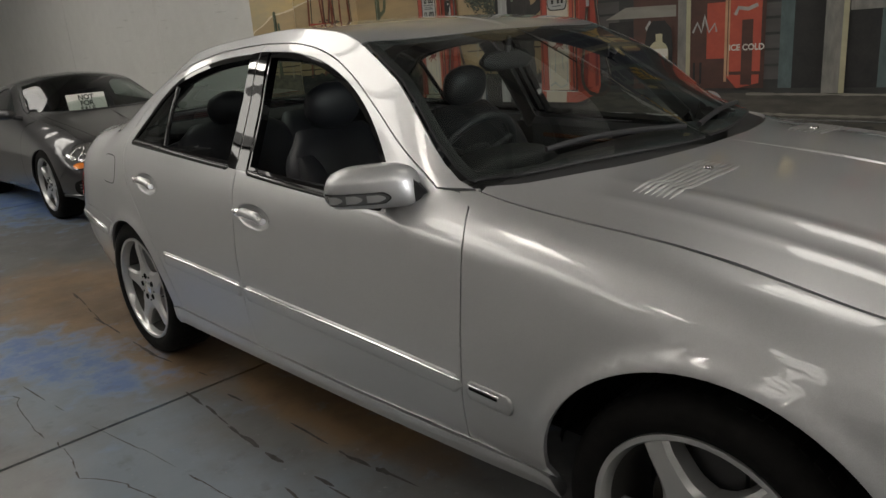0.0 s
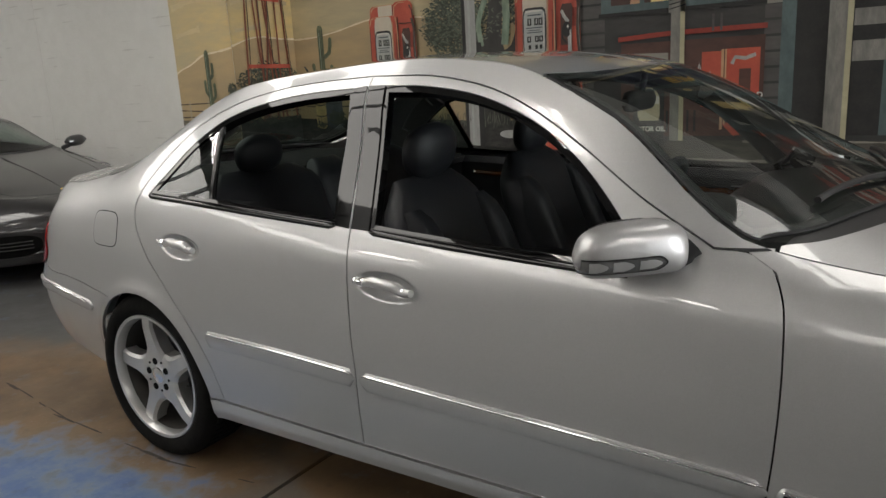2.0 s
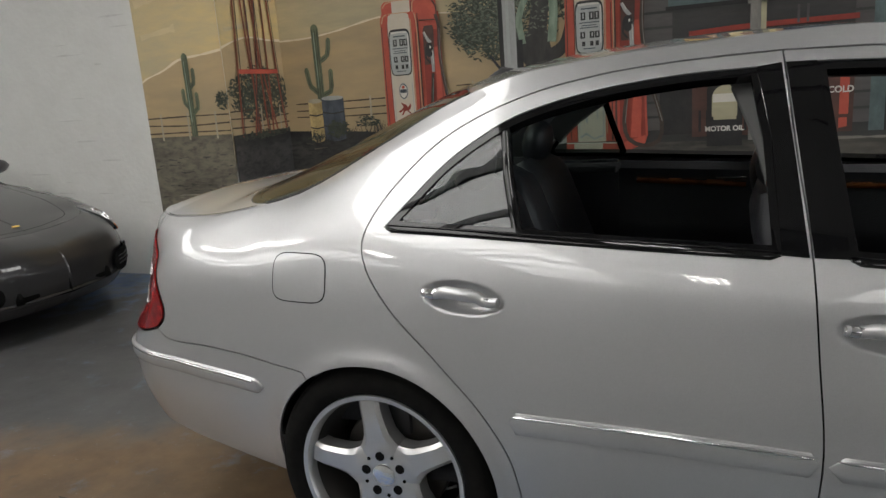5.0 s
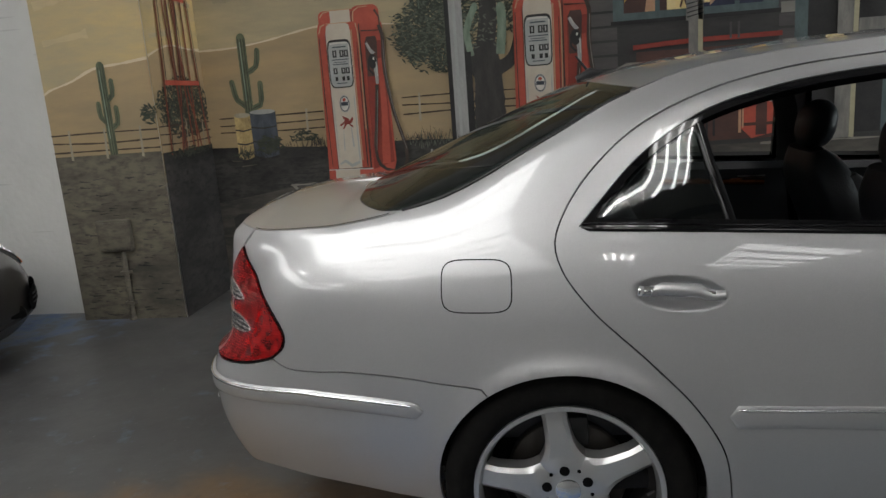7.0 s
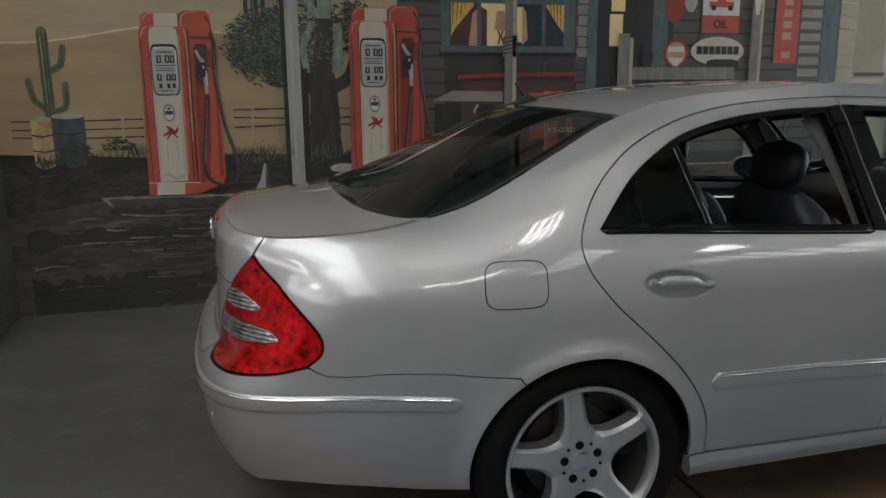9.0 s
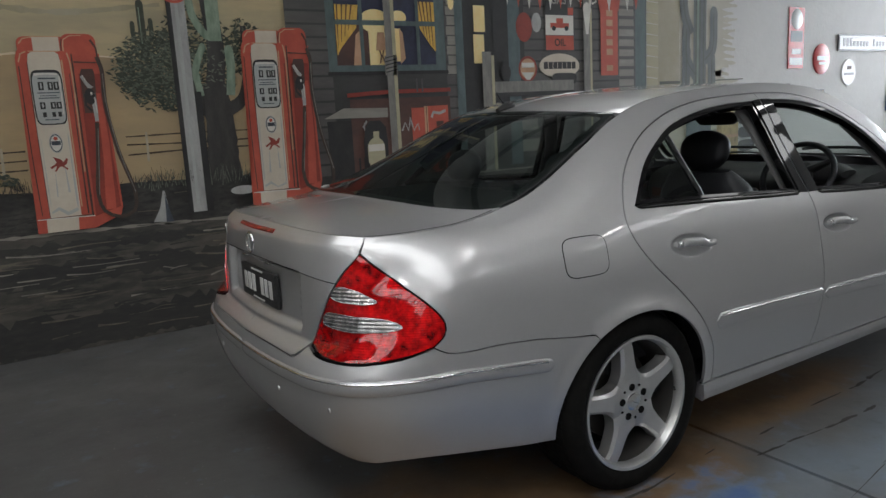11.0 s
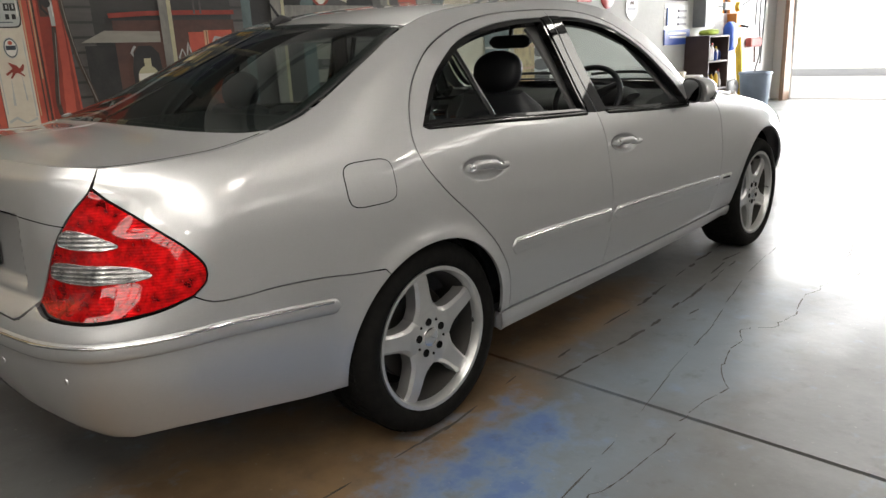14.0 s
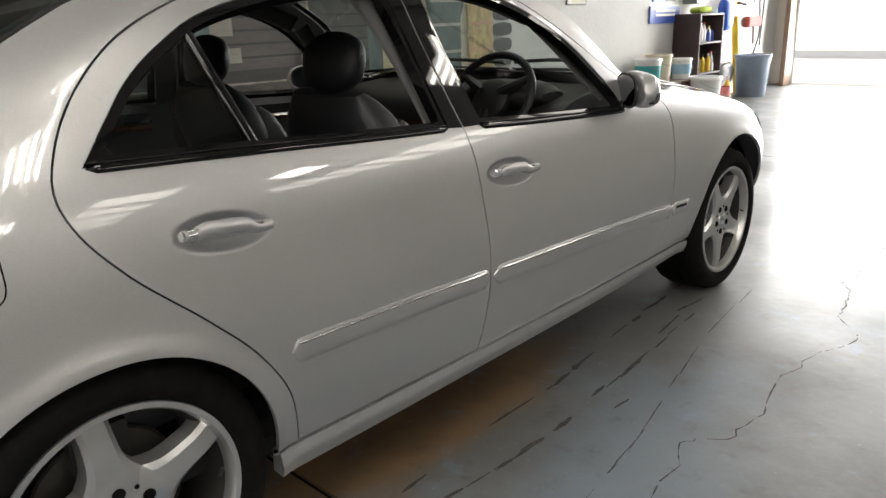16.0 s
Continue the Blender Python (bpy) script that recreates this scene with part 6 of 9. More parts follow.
P_CACTUS_GREY = paint_mat("paint_grey_cactus", (0.115, 0.13, 0.125), (0.06, 0.07, 0.068), 0.3, 6.0, 0.9)
P_LEAF = paint_mat("paint_leaf", (0.06, 0.068, 0.045), (0.025, 0.03, 0.022), 1.0, 20.0, 0.8)
P_LEAF_PALE = paint_mat("paint_pale_leaf", (0.15, 0.17, 0.125), (0.09, 0.1, 0.07), 1.0, 20.0, 0.8)
P_TRUNK = paint_mat("paint_trunk", (0.028, 0.026, 0.024), (0.055, 0.05, 0.045), 0.3, 7.0, 0.7)
P_FENCE = paint_mat("paint_fence", (0.075, 0.05, 0.03), (0.04, 0.03, 0.02), 2.0)
P_POST = paint_mat("paint_fence_post", (0.42, 0.37, 0.27), (0.25, 0.22, 0.16), 0.5)
P_DRUM_Y = paint_mat("paint_yellow_drum", (0.62, 0.47, 0.2), (0.2, 0.13, 0.06), 0.5, 7.0, 0.9)
P_DRUM_B = paint_mat("paint_blue_drum", (0.075, 0.09, 0.11), (0.03, 0.035, 0.045), 0.4, 7.0, 0.9)
P_HOUSE = paint_mat("paint_house", (0.05, 0.048, 0.046), (0.026, 0.026, 0.026), 4.0, 5.0, 0.8)
P_BOARD = paint_mat("paint_board", (0.105, 0.1, 0.092), (0.055, 0.052, 0.05), 5.0, 6.0, 0.8)
P_BOARD_PALE = paint_mat("paint_pale_board", (0.30, 0.28, 0.24), (0.18, 0.17, 0.15), 5.0, 6.0, 0.8)
P_SIDING = paint_mat("paint_yellow_siding", (0.46, 0.42, 0.27), (0.33, 0.30, 0.2), 4.0, 5.0, 0.7)
P_TEAL = paint_mat("paint_teal", (0.105, 0.145, 0.145), (0.06, 0.085, 0.088), 0.5, 7.0, 0.8)
P_GOLD = paint_mat("paint_gold", (0.78, 0.50, 0.10), (0.5, 0.28, 0.05), 0.4, 9.0, 0.7)
P_GLOW = paint_mat("paint_lamp_glow", (0.88, 0.74, 0.38), (0.85, 0.6, 0.22), 1.0, 7.0, 0.6)
P_NIGHT = paint_mat("paint_night_blue", (0.03, 0.035, 0.075), (0.015, 0.017, 0.03), 1.0, 6.0)
P_SHADE = paint_mat("paint_lampshade", (0.55, 0.33, 0.2), (0.42, 0.24, 0.13), 1.0, 9.0)
P_WOODGREY = paint_mat("paint_grey_timber", (0.24, 0.23, 0.205), (0.13, 0.125, 0.115), 0.25, 7.0, 0.8)
P_OLIVE = paint_mat("paint_olive", (0.30, 0.27, 0.17), (0.4, 0.36, 0.26), 1.0, 2.0, 0.8)
P_BROWN = paint_mat("paint_brown", (0.10, 0.045, 0.034), (0.055, 0.03, 0.025), 2.0, 6.0, 0.8)

random.seed(7)


def wall_x(a):
    """Along the mural wall: the painting is laid out a little wider towards the pillar."""
    return 0.9885 * a - 0.113 - (0.016 * a * a if a < 0 else 0.0)


wall_canvas = lambda a, b, k: (wall_x(a), WALL_Y - 0.003 - 0.0012 * k, b + 0.028 * (b - 0.72))
pillar_canvas = lambda a, b, k: (1.057 * a - 0.09, 1.80 - 0.0012 * k, b + 0.045 * (b - 1.1))
side_canvas = lambda a, b, k: (-2.465 + 0.0012 * k, 1.80 + (a - 1.787) * 0.982, b + 0.028 * (b - 0.72))
mural = thing("mural", "desert filling-station mural painted across the wall and pillar", "mural", kind="structure")


class Stroke(list):
    """A brush stroke: the outline's first half runs along one side, the second half back along the other."""


def paint(name, polys, mat, layer, parent=None, canvas=wall_canvas, label=""):
    """Flat painted patches; polys is one outline or a list of them."""
    if isinstance(polys, Stroke) or isinstance(polys[0][0], (int, float)):
        polys = [polys]
    verts, faces = [], []
    for k, q in enumerate(polys):
        o = len(verts)
        coat = layer + 0.055 * (k % 16)
        if isinstance(q, Stroke):
            n = len(q) // 2
            verts += [canvas(a, b, coat) for a, b in q]
            faces += [(o + i, o + 2 * n - 1 - i, o + 2 * n - 2 - i, o + i + 1) for i in range(n - 1)]
            continue
        area = sum(q[i][0] * q[(i + 1) % len(q)][1] - q[(i + 1) % len(q)][0] * q[i][1] for i in range(len(q)))
        q = list(q) if area > 0 else list(reversed(q))
        verts += [canvas(a, b, coat) for a, b in q]
        faces.append(tuple(range(o, o + len(q))))
    return mesh_from(name, verts, faces, mat, parent if parent is not None else mural, label)


def rect(x0, x1, z0, z1):
    return [(x0, z0), (x1, z0), (x1, z1), (x0, z1)]


def oval(cx, cz, rx, rz, n=28, power=1.0):
    return [(cx + rx * math.copysign(abs(math.cos(a)) ** power, math.cos(a)), cz + rz * math.copysign(abs(math.sin(a)) ** power, math.sin(a))) for a in (2 * math.pi * k / n for k in range(n))]


def band(points, w0, w1=None, wobble=0.0, step=0.04):
    """A brush stroke along points, from width w0 to w1."""
    w1 = w0 if w1 is None else w1
    p = flow(points, step)
    lft, rgt = [], []
    for i, q in enumerate(p):
        a, b = p[max(i - 1, 0)], p[min(i + 1, len(p) - 1)]
        dx, dz = b[0] - a[0], b[1] - a[1]
        d = math.hypot(dx, dz) or 1
        w = (w0 + (w1 - w0) * i / max(1, len(p) - 1)) / 2 * (1 + random.uniform(-wobble, wobble))
        lft.append((q[0] - dz / d * w, q[1] + dx / d * w))
        rgt.append((q[0] + dz / d * w, q[1] - dx / d * w))
    return Stroke(lft + rgt[::-1])


def arm(points, w):
    """A cactus limb: a stroke with a rounded end."""
    body = band(points, w)
    x, z = points[-1]
    return [body, oval(x, z, w / 2, w / 2 * 1.2, 16)]


def dabs(cx, cz, rx, rz, n, size, lean=0.6):
    """Many leaf-like brush dabs inside an oval, thinner towards its rim."""
    out = []
    for _ in range(n):
        a, r = random.uniform(0, 2 * math.pi), random.random() ** 0.6
        x, z = cx + rx * r * math.cos(a) * random.uniform(0.8, 1.12), cz + rz * r * math.sin(a) * random.uniform(0.8, 1.12)
        t, s = random.uniform(-lean, lean) + (0.3 if random.random() < 0.5 else 2.6), size * random.uniform(0.6, 1.3)
        c, q = math.cos(t), math.sin(t)
        out.append([(x - c * s, z - q * s), (x + q * s * 0.32, z - c * s * 0.32), (x + c * s, z + q * s), (x - q * s * 0.32, z + c * s * 0.32)])
    return out


# ---- background: sky, dunes, earth, road
dune = [(-2.30, 1.73), (-2.05, 1.735), (-1.83, 1.76), (-1.40, 1.83), (-0.9, 1.80), (-0.4, 1.74), (0.26, 1.70)]
paint("painted_sky", rect(-2.30, 0.26, 0.9, 3.3), P_SKY, 0, label="yellow evening sky in streaked paint")
paint("painted_dune", [(-2.30, 0.95)] + [(0.26, 0.95)] + list(reversed(flow(dune, 0.08))), P_DUNE, 1)
paint("dune_crest", band(dune[:5], 0.016, 0.008, 0.4), P_CREST, 2)
paint("cloud_streak", [band([(-2.15, 2.05), (-1.7, 2.10), (-1.2, 2.06), (-0.6, 2.12)], 0.05, 0.02, 0.5), band([(-2.0, 2.25), (-1.3, 2.22), (-0.8, 2.27)], 0.04, 0.02, 0.5)], P_OLIVE, 1)
for cv, a0, a1, pts in ((pillar_canvas, -2.955, -2.25, [(-2.955, 1.50), (-2.92, 1.52), (-2.75, 1.57), (-2.61, 1.63), (-2.42, 1.65), (-2.25, 1.67)]),
                        (side_canvas, 1.787, 2.512, [(1.787, 1.68), (1.95, 1.73), (2.1, 1.755), (2.35, 1.74), (2.512, 1.74)])):
    paint("painted_sky", rect(a0, a1, 0.9, 3.3), P_SKY_YELLOW, 0, canvas=cv)
    paint("painted_dune", [(a0, 0.95), (a1, 0.95)] + list(reversed(flow(pts, 0.08))), P_DUNE, 1, canvas=cv)
    paint("dune_crest", band(pts, 0.014, 0.014, 0.4), P_CREST, 2, canvas=cv)
    paint("cloud_streak", [band([(a0 + 0.03, 2.02), (a0 + 0.3, 2.06), (a1 - 0.05, 2.03)], 0.06, 0.03, 0.4), band([(a0 + 0.05, 1.80), (a0 + 0.35, 1.84)], 0.03, 0.05, 0.4)], P_SKY, 1, canvas=cv)
paint("painted_earth", rect(-2.955, -2.25, 0.0, 1.115), P_EARTH, 3, canvas=pillar_canvas, label="grey-brown painted earth")
paint("painted_earth", rect(1.787, 2.512, 0.0, 1.09), P_EARTH_DARK, 3, canvas=side_canvas)
paint("painted_earth", [(-2.30, 0.0), (0.3, 0.0), (0.3, 1.02), (-0.3, 1.01), (-0.9, 1.03), (-1.45, 1.02), (-1.82, 1.04), (-2.30, 1.06)], P_EARTH_DARK, 3)
paint("painted_road", [(-2.30, 0.0), (13.0 - 7.2, 0.0), (13.0 - 7.2, 0.70), (2.4, 0.71), (0.4, 0.725), (-0.3, 0.725), (-1.05, 0.745), (-1.7, 0.755), (-2.30, 0.66)], P_ROAD, 4, label="dark painted road in front of the pumps")
paint("road_shade", [band([(-2.2, 0.5), (-1.2, 0.52), (0.0, 0.47), (1.2, 0.5), (2.6, 0.48), (4, 0.5)], 0.10, 0.16, 0.5), band([(-2.2, 0.12), (-0.8, 0.14), (0.6, 0.10), (2.5, 0.14), (4.5, 0.1)], 0.24, 0.2, 0.3),
                     band([(-1.7, 0.68), (-0.5, 0.66), (0.8, 0.665), (2.8, 0.63)], 0.05, 0.06, 0.6)], P_ROAD_BLACK, 5)
paint("kerb_edge", [band([(-1.75, 0.765), (-1.05, 0.757), (-0.3, 0.737), (0.5, 0.73)], 0.018, 0.014, 0.5), [(-1.75, 0.77), (-1.7, 0.71), (-1.68, 0.71), (-1.72, 0.77)]], P_KERB, 6)
chips = []
for _ in range(150):
    x, z = random.uniform(-2.95, -2.27), random.uniform(0.03, 0.98) ** 1.0
    chips.append(band([(x, z), (x + random.uniform(0.02, 0.09), z + random.uniform(-0.01, 0.01))], random.uniform(0.004, 0.012), 0.002))
paint("earth_marks", chips[:110], P_EARTH_DARK, 5, canvas=pillar_canvas)
marks = []
for _ in range(260):
    x, z = random.uniform(-2.2, 5.0), random.uniform(0.03, 0.97)
    if z > 0.7 and x > 0.2:
        continue
    marks.append(band([(x, z), (x + random.uniform(0.03, 0.2), z + random.uniform(-0.015, 0.015))], random.uniform(0.004, 0.014), 0.003))
paint("road_marks", marks[:130], P_ROAD_BLACK, 6)
paint("road_marks", marks[130:190], P_EARTH, 6)
lumps = []
for _ in range(170):
    x, z = random.uniform(-2.2, 0.1), random.uniform(0.78, 1.03)
    lumps.append(band([(x, z), (x + random.uniform(0.03, 0.13), z + random.uniform(-0.012, 0.02))], random.uniform(0.003, 0.013), 0.003))
paint("earth_lumps", lumps, P_ROAD_BLACK, 5)
for tone, n, zlo, zhi, thick in ((P_KERB, 70, 0.30, 0.72, 0.007), (P_ROAD_BLACK, 140, 0.02, 0.72, 0.02), (P_EARTH, 80, 0.08, 0.68, 0.011)):
    lines = []
    for _ in range(n):
        x, z = random.uniform(-2.2, 4.2), random.uniform(zlo, zhi)
        run, rise = random.uniform(0.08, 0.4), random.uniform(-0.015, 0.02)
        lines.append(band([(x, z), (x + run * 0.5, z + rise + random.gauss(0, 0.006)), (x + run, z + rise)], thick * random.uniform(0.5, 1.5), 0.003, 0.5))
    paint("ground_strokes", lines, tone, 7)
scrub = []
for cx, cz, n, wide in ((-2.02, 0.985, 60, 0.16), (-1.72, 1.0, 50, 0.18), (-1.5, 1.03, 40, 0.12), (-0.75, 1.02, 50, 0.2), (-0.15, 0.98, 60, 0.2)):
    for _ in range(n):
        x, z = cx + random.gauss(0, wide * 0.5), cz + abs(random.gauss(0, 0.02))
        scrub.append(band([(x, z - 0.02), (x + random.gauss(0, 0.02), z + random.uniform(0.01, 0.06))], 0.004, 0.002))
paint("dry_scrub", scrub, P_ROAD_BLACK, 10)

# ---- fences
for cv, a0, a1 in ((pillar_canvas, -2.955, -2.25), (side_canvas, 1.787, 2.512), (wall_canvas, -2.21, -1.46), (wall_canvas, -0.9, 0.05)):
    z0 = 1.25 if cv is not wall_canvas else (1.265 if a0 < -1 else 1.315)
    fence = paint("painted_fence", [band([(a0, z0 - 0.055 * k + random.uniform(-0.008, 0.008)), ((a0 + a1) / 2, z0 - 0.055 * k + random.uniform(-0.01, 0.01)), (a1, z0 - 0.055 * k)], 0.009, 0.009, 0.3) for k in range(3)], P_FENCE, 5, canvas=cv)
    n = max(2, int((a1 - a0) / 0.2))
    paint("fence_post", [band([(a0 + (i + 0.5) * (a1 - a0) / n, z0 - 0.16), (a0 + (i + 0.5) * (a1 - a0) / n + 0.005, z0 + 0.025)], 0.016, 0.013) for i in range(n)], P_POST, 6, fence, cv)


# ---- cacti, bushes, tree
def cactus(name, cv, x, z0, z1, w, arms, mat, layer=7, label=""):
    polys = arm([(x, z0), (x, z1)], w)
    for pts in arms:
        polys += arm(pts, w * 0.62)
    ob = paint(name, polys, mat, layer, canvas=cv, label=label)
    ribs = []
    for k in (-0.3, 0.0, 0.3):
        ribs.append(band([(x + k * w, z0), (x + k * w, z1)], w * 0.09))
    for pts in arms:
        ribs.append(band(pts, w * 0.08))
    paint("cactus_rib", ribs, P_LEAF, layer + 1, ob, cv)
    paint("cactus_light", [band([(x - 0.16 * w, z0 + 0.1), (x - 0.16 * w, z1 - 0.02)], w * 0.14)], P_CACTUS_PALE, layer + 1, ob, cv)
    return ob


cactus("painted_cactus", pillar_canvas, -2.555, 1.11, 1.64, 0.052, [[(-2.57, 1.31), (-2.60, 1.34), (-2.605, 1.42)], [(-2.54, 1.27), (-2.50, 1.30), (-2.495, 1.39)], [(-2.54, 1.44), (-2.505, 1.47), (-2.50, 1.55)]], P_CACTUS, label="green saguaro in brushed paint")
cactus("painted_cactus", wall_canvas, -1.985, 1.27, 1.79, 0.062, [[(-2.0, 1.33), (-2.06, 1.38), (-2.085, 1.50)], [(-1.97, 1.56), (-1.90, 1.60), (-1.88, 1.70)], [(-1.97, 1.31), (-1.90, 1.34), (-1.885, 1.48)]], P_CACTUS)
cactus("painted_cactus", wall_canvas, -0.725, 1.78, 2.12, 0.045, [[(-0.73, 1.86), (-0.775, 1.90), (-0.78, 2.0)], [(-0.72, 1.87), (-0.675, 1.91), (-0.67, 2.02)]], P_LEAF, 6)
bush = paint("painted_bush", dabs(2.18, 1.36, 0.38, 0.19, 950, 0.026), P_LEAF, 4, canvas=side_canvas, label="dark bush of painted leaf dabs")
paint("bush_light", dabs(2.18, 1.39, 0.35, 0.16, 190, 0.016), P_LEAF_PALE, 5, bush, side_canvas)
paint("bush_light", dabs(-2.29, 1.34, 0.045, 0.06, 50, 0.02), P_LEAF, 6, bush, pillar_canvas)
# windmill tower
legs = []
for lo, hi in ((1.90, 2.0), (2.09, 2.1), (2.22, 2.2), (2.46, 2.36), (2.12, 2.02), (2.05, 2.26), (2.34, 2.12), (2.28, 2.3)):
    legs.append(band([(lo, 1.07), ((lo + hi) / 2 + random.uniform(-0.02, 0.02), 1.6), (hi, 2.6)], 0.02, 0.014))
tower = paint("painted_windmill", legs, P_RUST, 8, canvas=side_canvas, label="rust-red windmill tower in thin strokes")
paint("tower_shade", [band([(lo + 0.015, 1.07), ((lo + hi) / 2 + 0.015, 1.6), (hi + 0.012, 2.6)], 0.009) for lo, hi in ((1.90, 2.0), (2.09, 2.1), (2.22, 2.2), (2.46, 2.36), (2.05, 2.26))], P_TRUNK, 9, tower, side_canvas)
paint("tower_bar", [band([(1.94, 1.52), (2.42, 1.515)], 0.03), band([(1.98, 2.06), (2.36, 2.05)], 0.025)], P_RED, 10, tower, side_canvas)
paint("brush_clump", dabs(2.15, 1.075, 0.34, 0.03, 120, 0.02), P_LEAF, 9, tower, side_canvas)
# drums
for x0, x1, zt, zb, mt, nm in ((-2.10, -1.985, 1.275, 0.985, P_DRUM_Y, "painted_yellow_drum"), (-1.985, -1.80, 1.29, 0.99, P_DRUM_B, "painted_blue_drum")):
    d = paint(nm, [(x0, zt)] + [(x0 + (x1 - x0) * t, zb - 0.02 * math.sin(math.pi * t)) for t in np.linspace(0, 1, 9)] + [(x1, zt)], mt, 10)
    paint("drum_lid", [oval((x0 + x1) / 2, zt, (x1 - x0) / 2, 0.017)], P_STEEL if mt is P_DRUM_B else P_POST, 11, d)
    paint("drum_hoop", [band([(x0, zb + f * (zt - zb)), ((x0 + x1) / 2, zb + f * (zt - zb) - 0.012), (x1, zb + f * (zt - zb))], 0.010) for f in (0.33, 0.66)], P_TRUNK, 11, d)
paint("weeds", dabs(-1.86, 1.06, 0.10, 0.07, 110, 0.02) + dabs(-2.06, 1.0, 0.07, 0.03, 40, 0.014) + dabs(-1.62, 1.10, 0.1, 0.04, 60, 0.018), P_LEAF, 12)

tree = paint("painted_tree", [band([(-0.30, 0.98), (-0.29, 1.3), (-0.30, 1.62)], 0.24, 0.16, 0.06), band([(-0.33, 1.4), (-0.42, 1.55), (-0.46, 1.75)], 0.09, 0.04), band([(-0.24, 1.45), (-0.12, 1.52), (-0.06, 1.75), (-0.07, 2.0)], 0.09, 0.04), band([(-0.30, 1.6), (-0.27, 1.85), (-0.30, 2.2)], 0.13, 0.1)], P_TRUNK, 7, label="dark gnarled tree with pale cactus limbs")
paint("tree_leaves", dabs(-0.66, 1.72, 0.27, 0.24, 1100, 0.021) + dabs(-0.74, 1.66, 0.16, 0.10, 260, 0.02) + dabs(-0.40, 1.80, 0.3, 0.3, 650, 0.022) + dabs(-0.06, 1.85, 0.13, 0.2, 260, 0.02) + dabs(-0.55, 1.52, 0.12, 0.07, 120, 0.02), P_LEAF, 6, tree)
paint("tree_leaves_pale", dabs(-0.66, 1.73, 0.28, 0.23, 520, 0.014) + dabs(-0.42, 1.8, 0.26, 0.26, 260, 0.014) + dabs(-0.06, 1.86, 0.12, 0.18, 90, 0.013), P_LEAF_PALE, 8, tree)
paint("cactus_limb", arm([(-0.40, 1.55), (-0.42, 1.72), (-0.36, 1.86)], 0.045) + arm([(-0.42, 2.3), (-0.40, 2.05), (-0.30, 1.92), (-0.26, 2.0)], 0.05) + arm([(-0.20, 1.55), (-0.18, 1.75), (-0.185, 1.84)], 0.06) + arm([(-0.27, 1.9), (-0.27, 2.3)], 0.09), P_CACTUS_PALE, 9, tree)
paint("grass_tufts", [band([(x, 0.99 + random.uniform(-0.03, 0.02)), (x + random.uniform(-0.03, 0.03), 1.05 + random.uniform(0, 0.06))], 0.006, 0.002) for x in np.linspace(-0.86, 0.0, 60)], P_LEAF_PALE, 9, tree)
paint("stone", [oval(-0.18, 0.915, 0.09, 0.03, 16)], P_STEEL, 9)
pole_p = paint("painted_pole", [rect(-0.555, -0.445, 0.80, 3.2)], P_STEEL, 10, label="grey painted lamp pole")
paint("pole_shade", [rect(-0.565, -0.535, 0.80, 3.2), rect(-0.445, -0.40, 0.80, 1.58)], P_BLACK, 11, pole_p)
paint("pole_light", [rect(-0.51, -0.49, 0.82, 3.2)], P_FACE, 12, pole_p)
disc = paint("painted_disc_sign", [oval(-0.51, 2.245, 0.115, 0.115)], P_RED, 13)
paint("disc_rim", [oval(-0.51, 2.245, 0.098, 0.098)], P_CREAM, 14, disc)
paint("disc_bar", [rect(-0.58, -0.44, 2.22, 2.27)], P_RED, 15, disc)
funnel_p = paint("painted_funnel", [(-0.80, 0.765), (-0.67, 0.755), (-0.695, 0.85), (-0.71, 0.96), (-0.722, 0.96), (-0.75, 0.85)], P_STEEL, 12, label="grey painted tin funnel")
paint("funnel_shade", [(-0.72, 0.757), (-0.67, 0.755), (-0.695, 0.85), (-0.712, 0.95), (-0.715, 0.85)], P_DRUM_B, 13, funnel_p)


def round_top(x0, x1, z0, z1, r, n=6):
    """A panel with rounded upper corners."""
    out = [(x0, z0), (x1, z0)]
    out += [(x1 - r + r * math.cos(q), z1 - r + r * math.sin(q)) for q in np.linspace(0, math.pi / 2, n)]
    out += [(x0 + r + r * math.cos(q), z1 - r + r * math.sin(q)) for q in np.linspace(math.pi / 2, math.pi, n)]
    return out


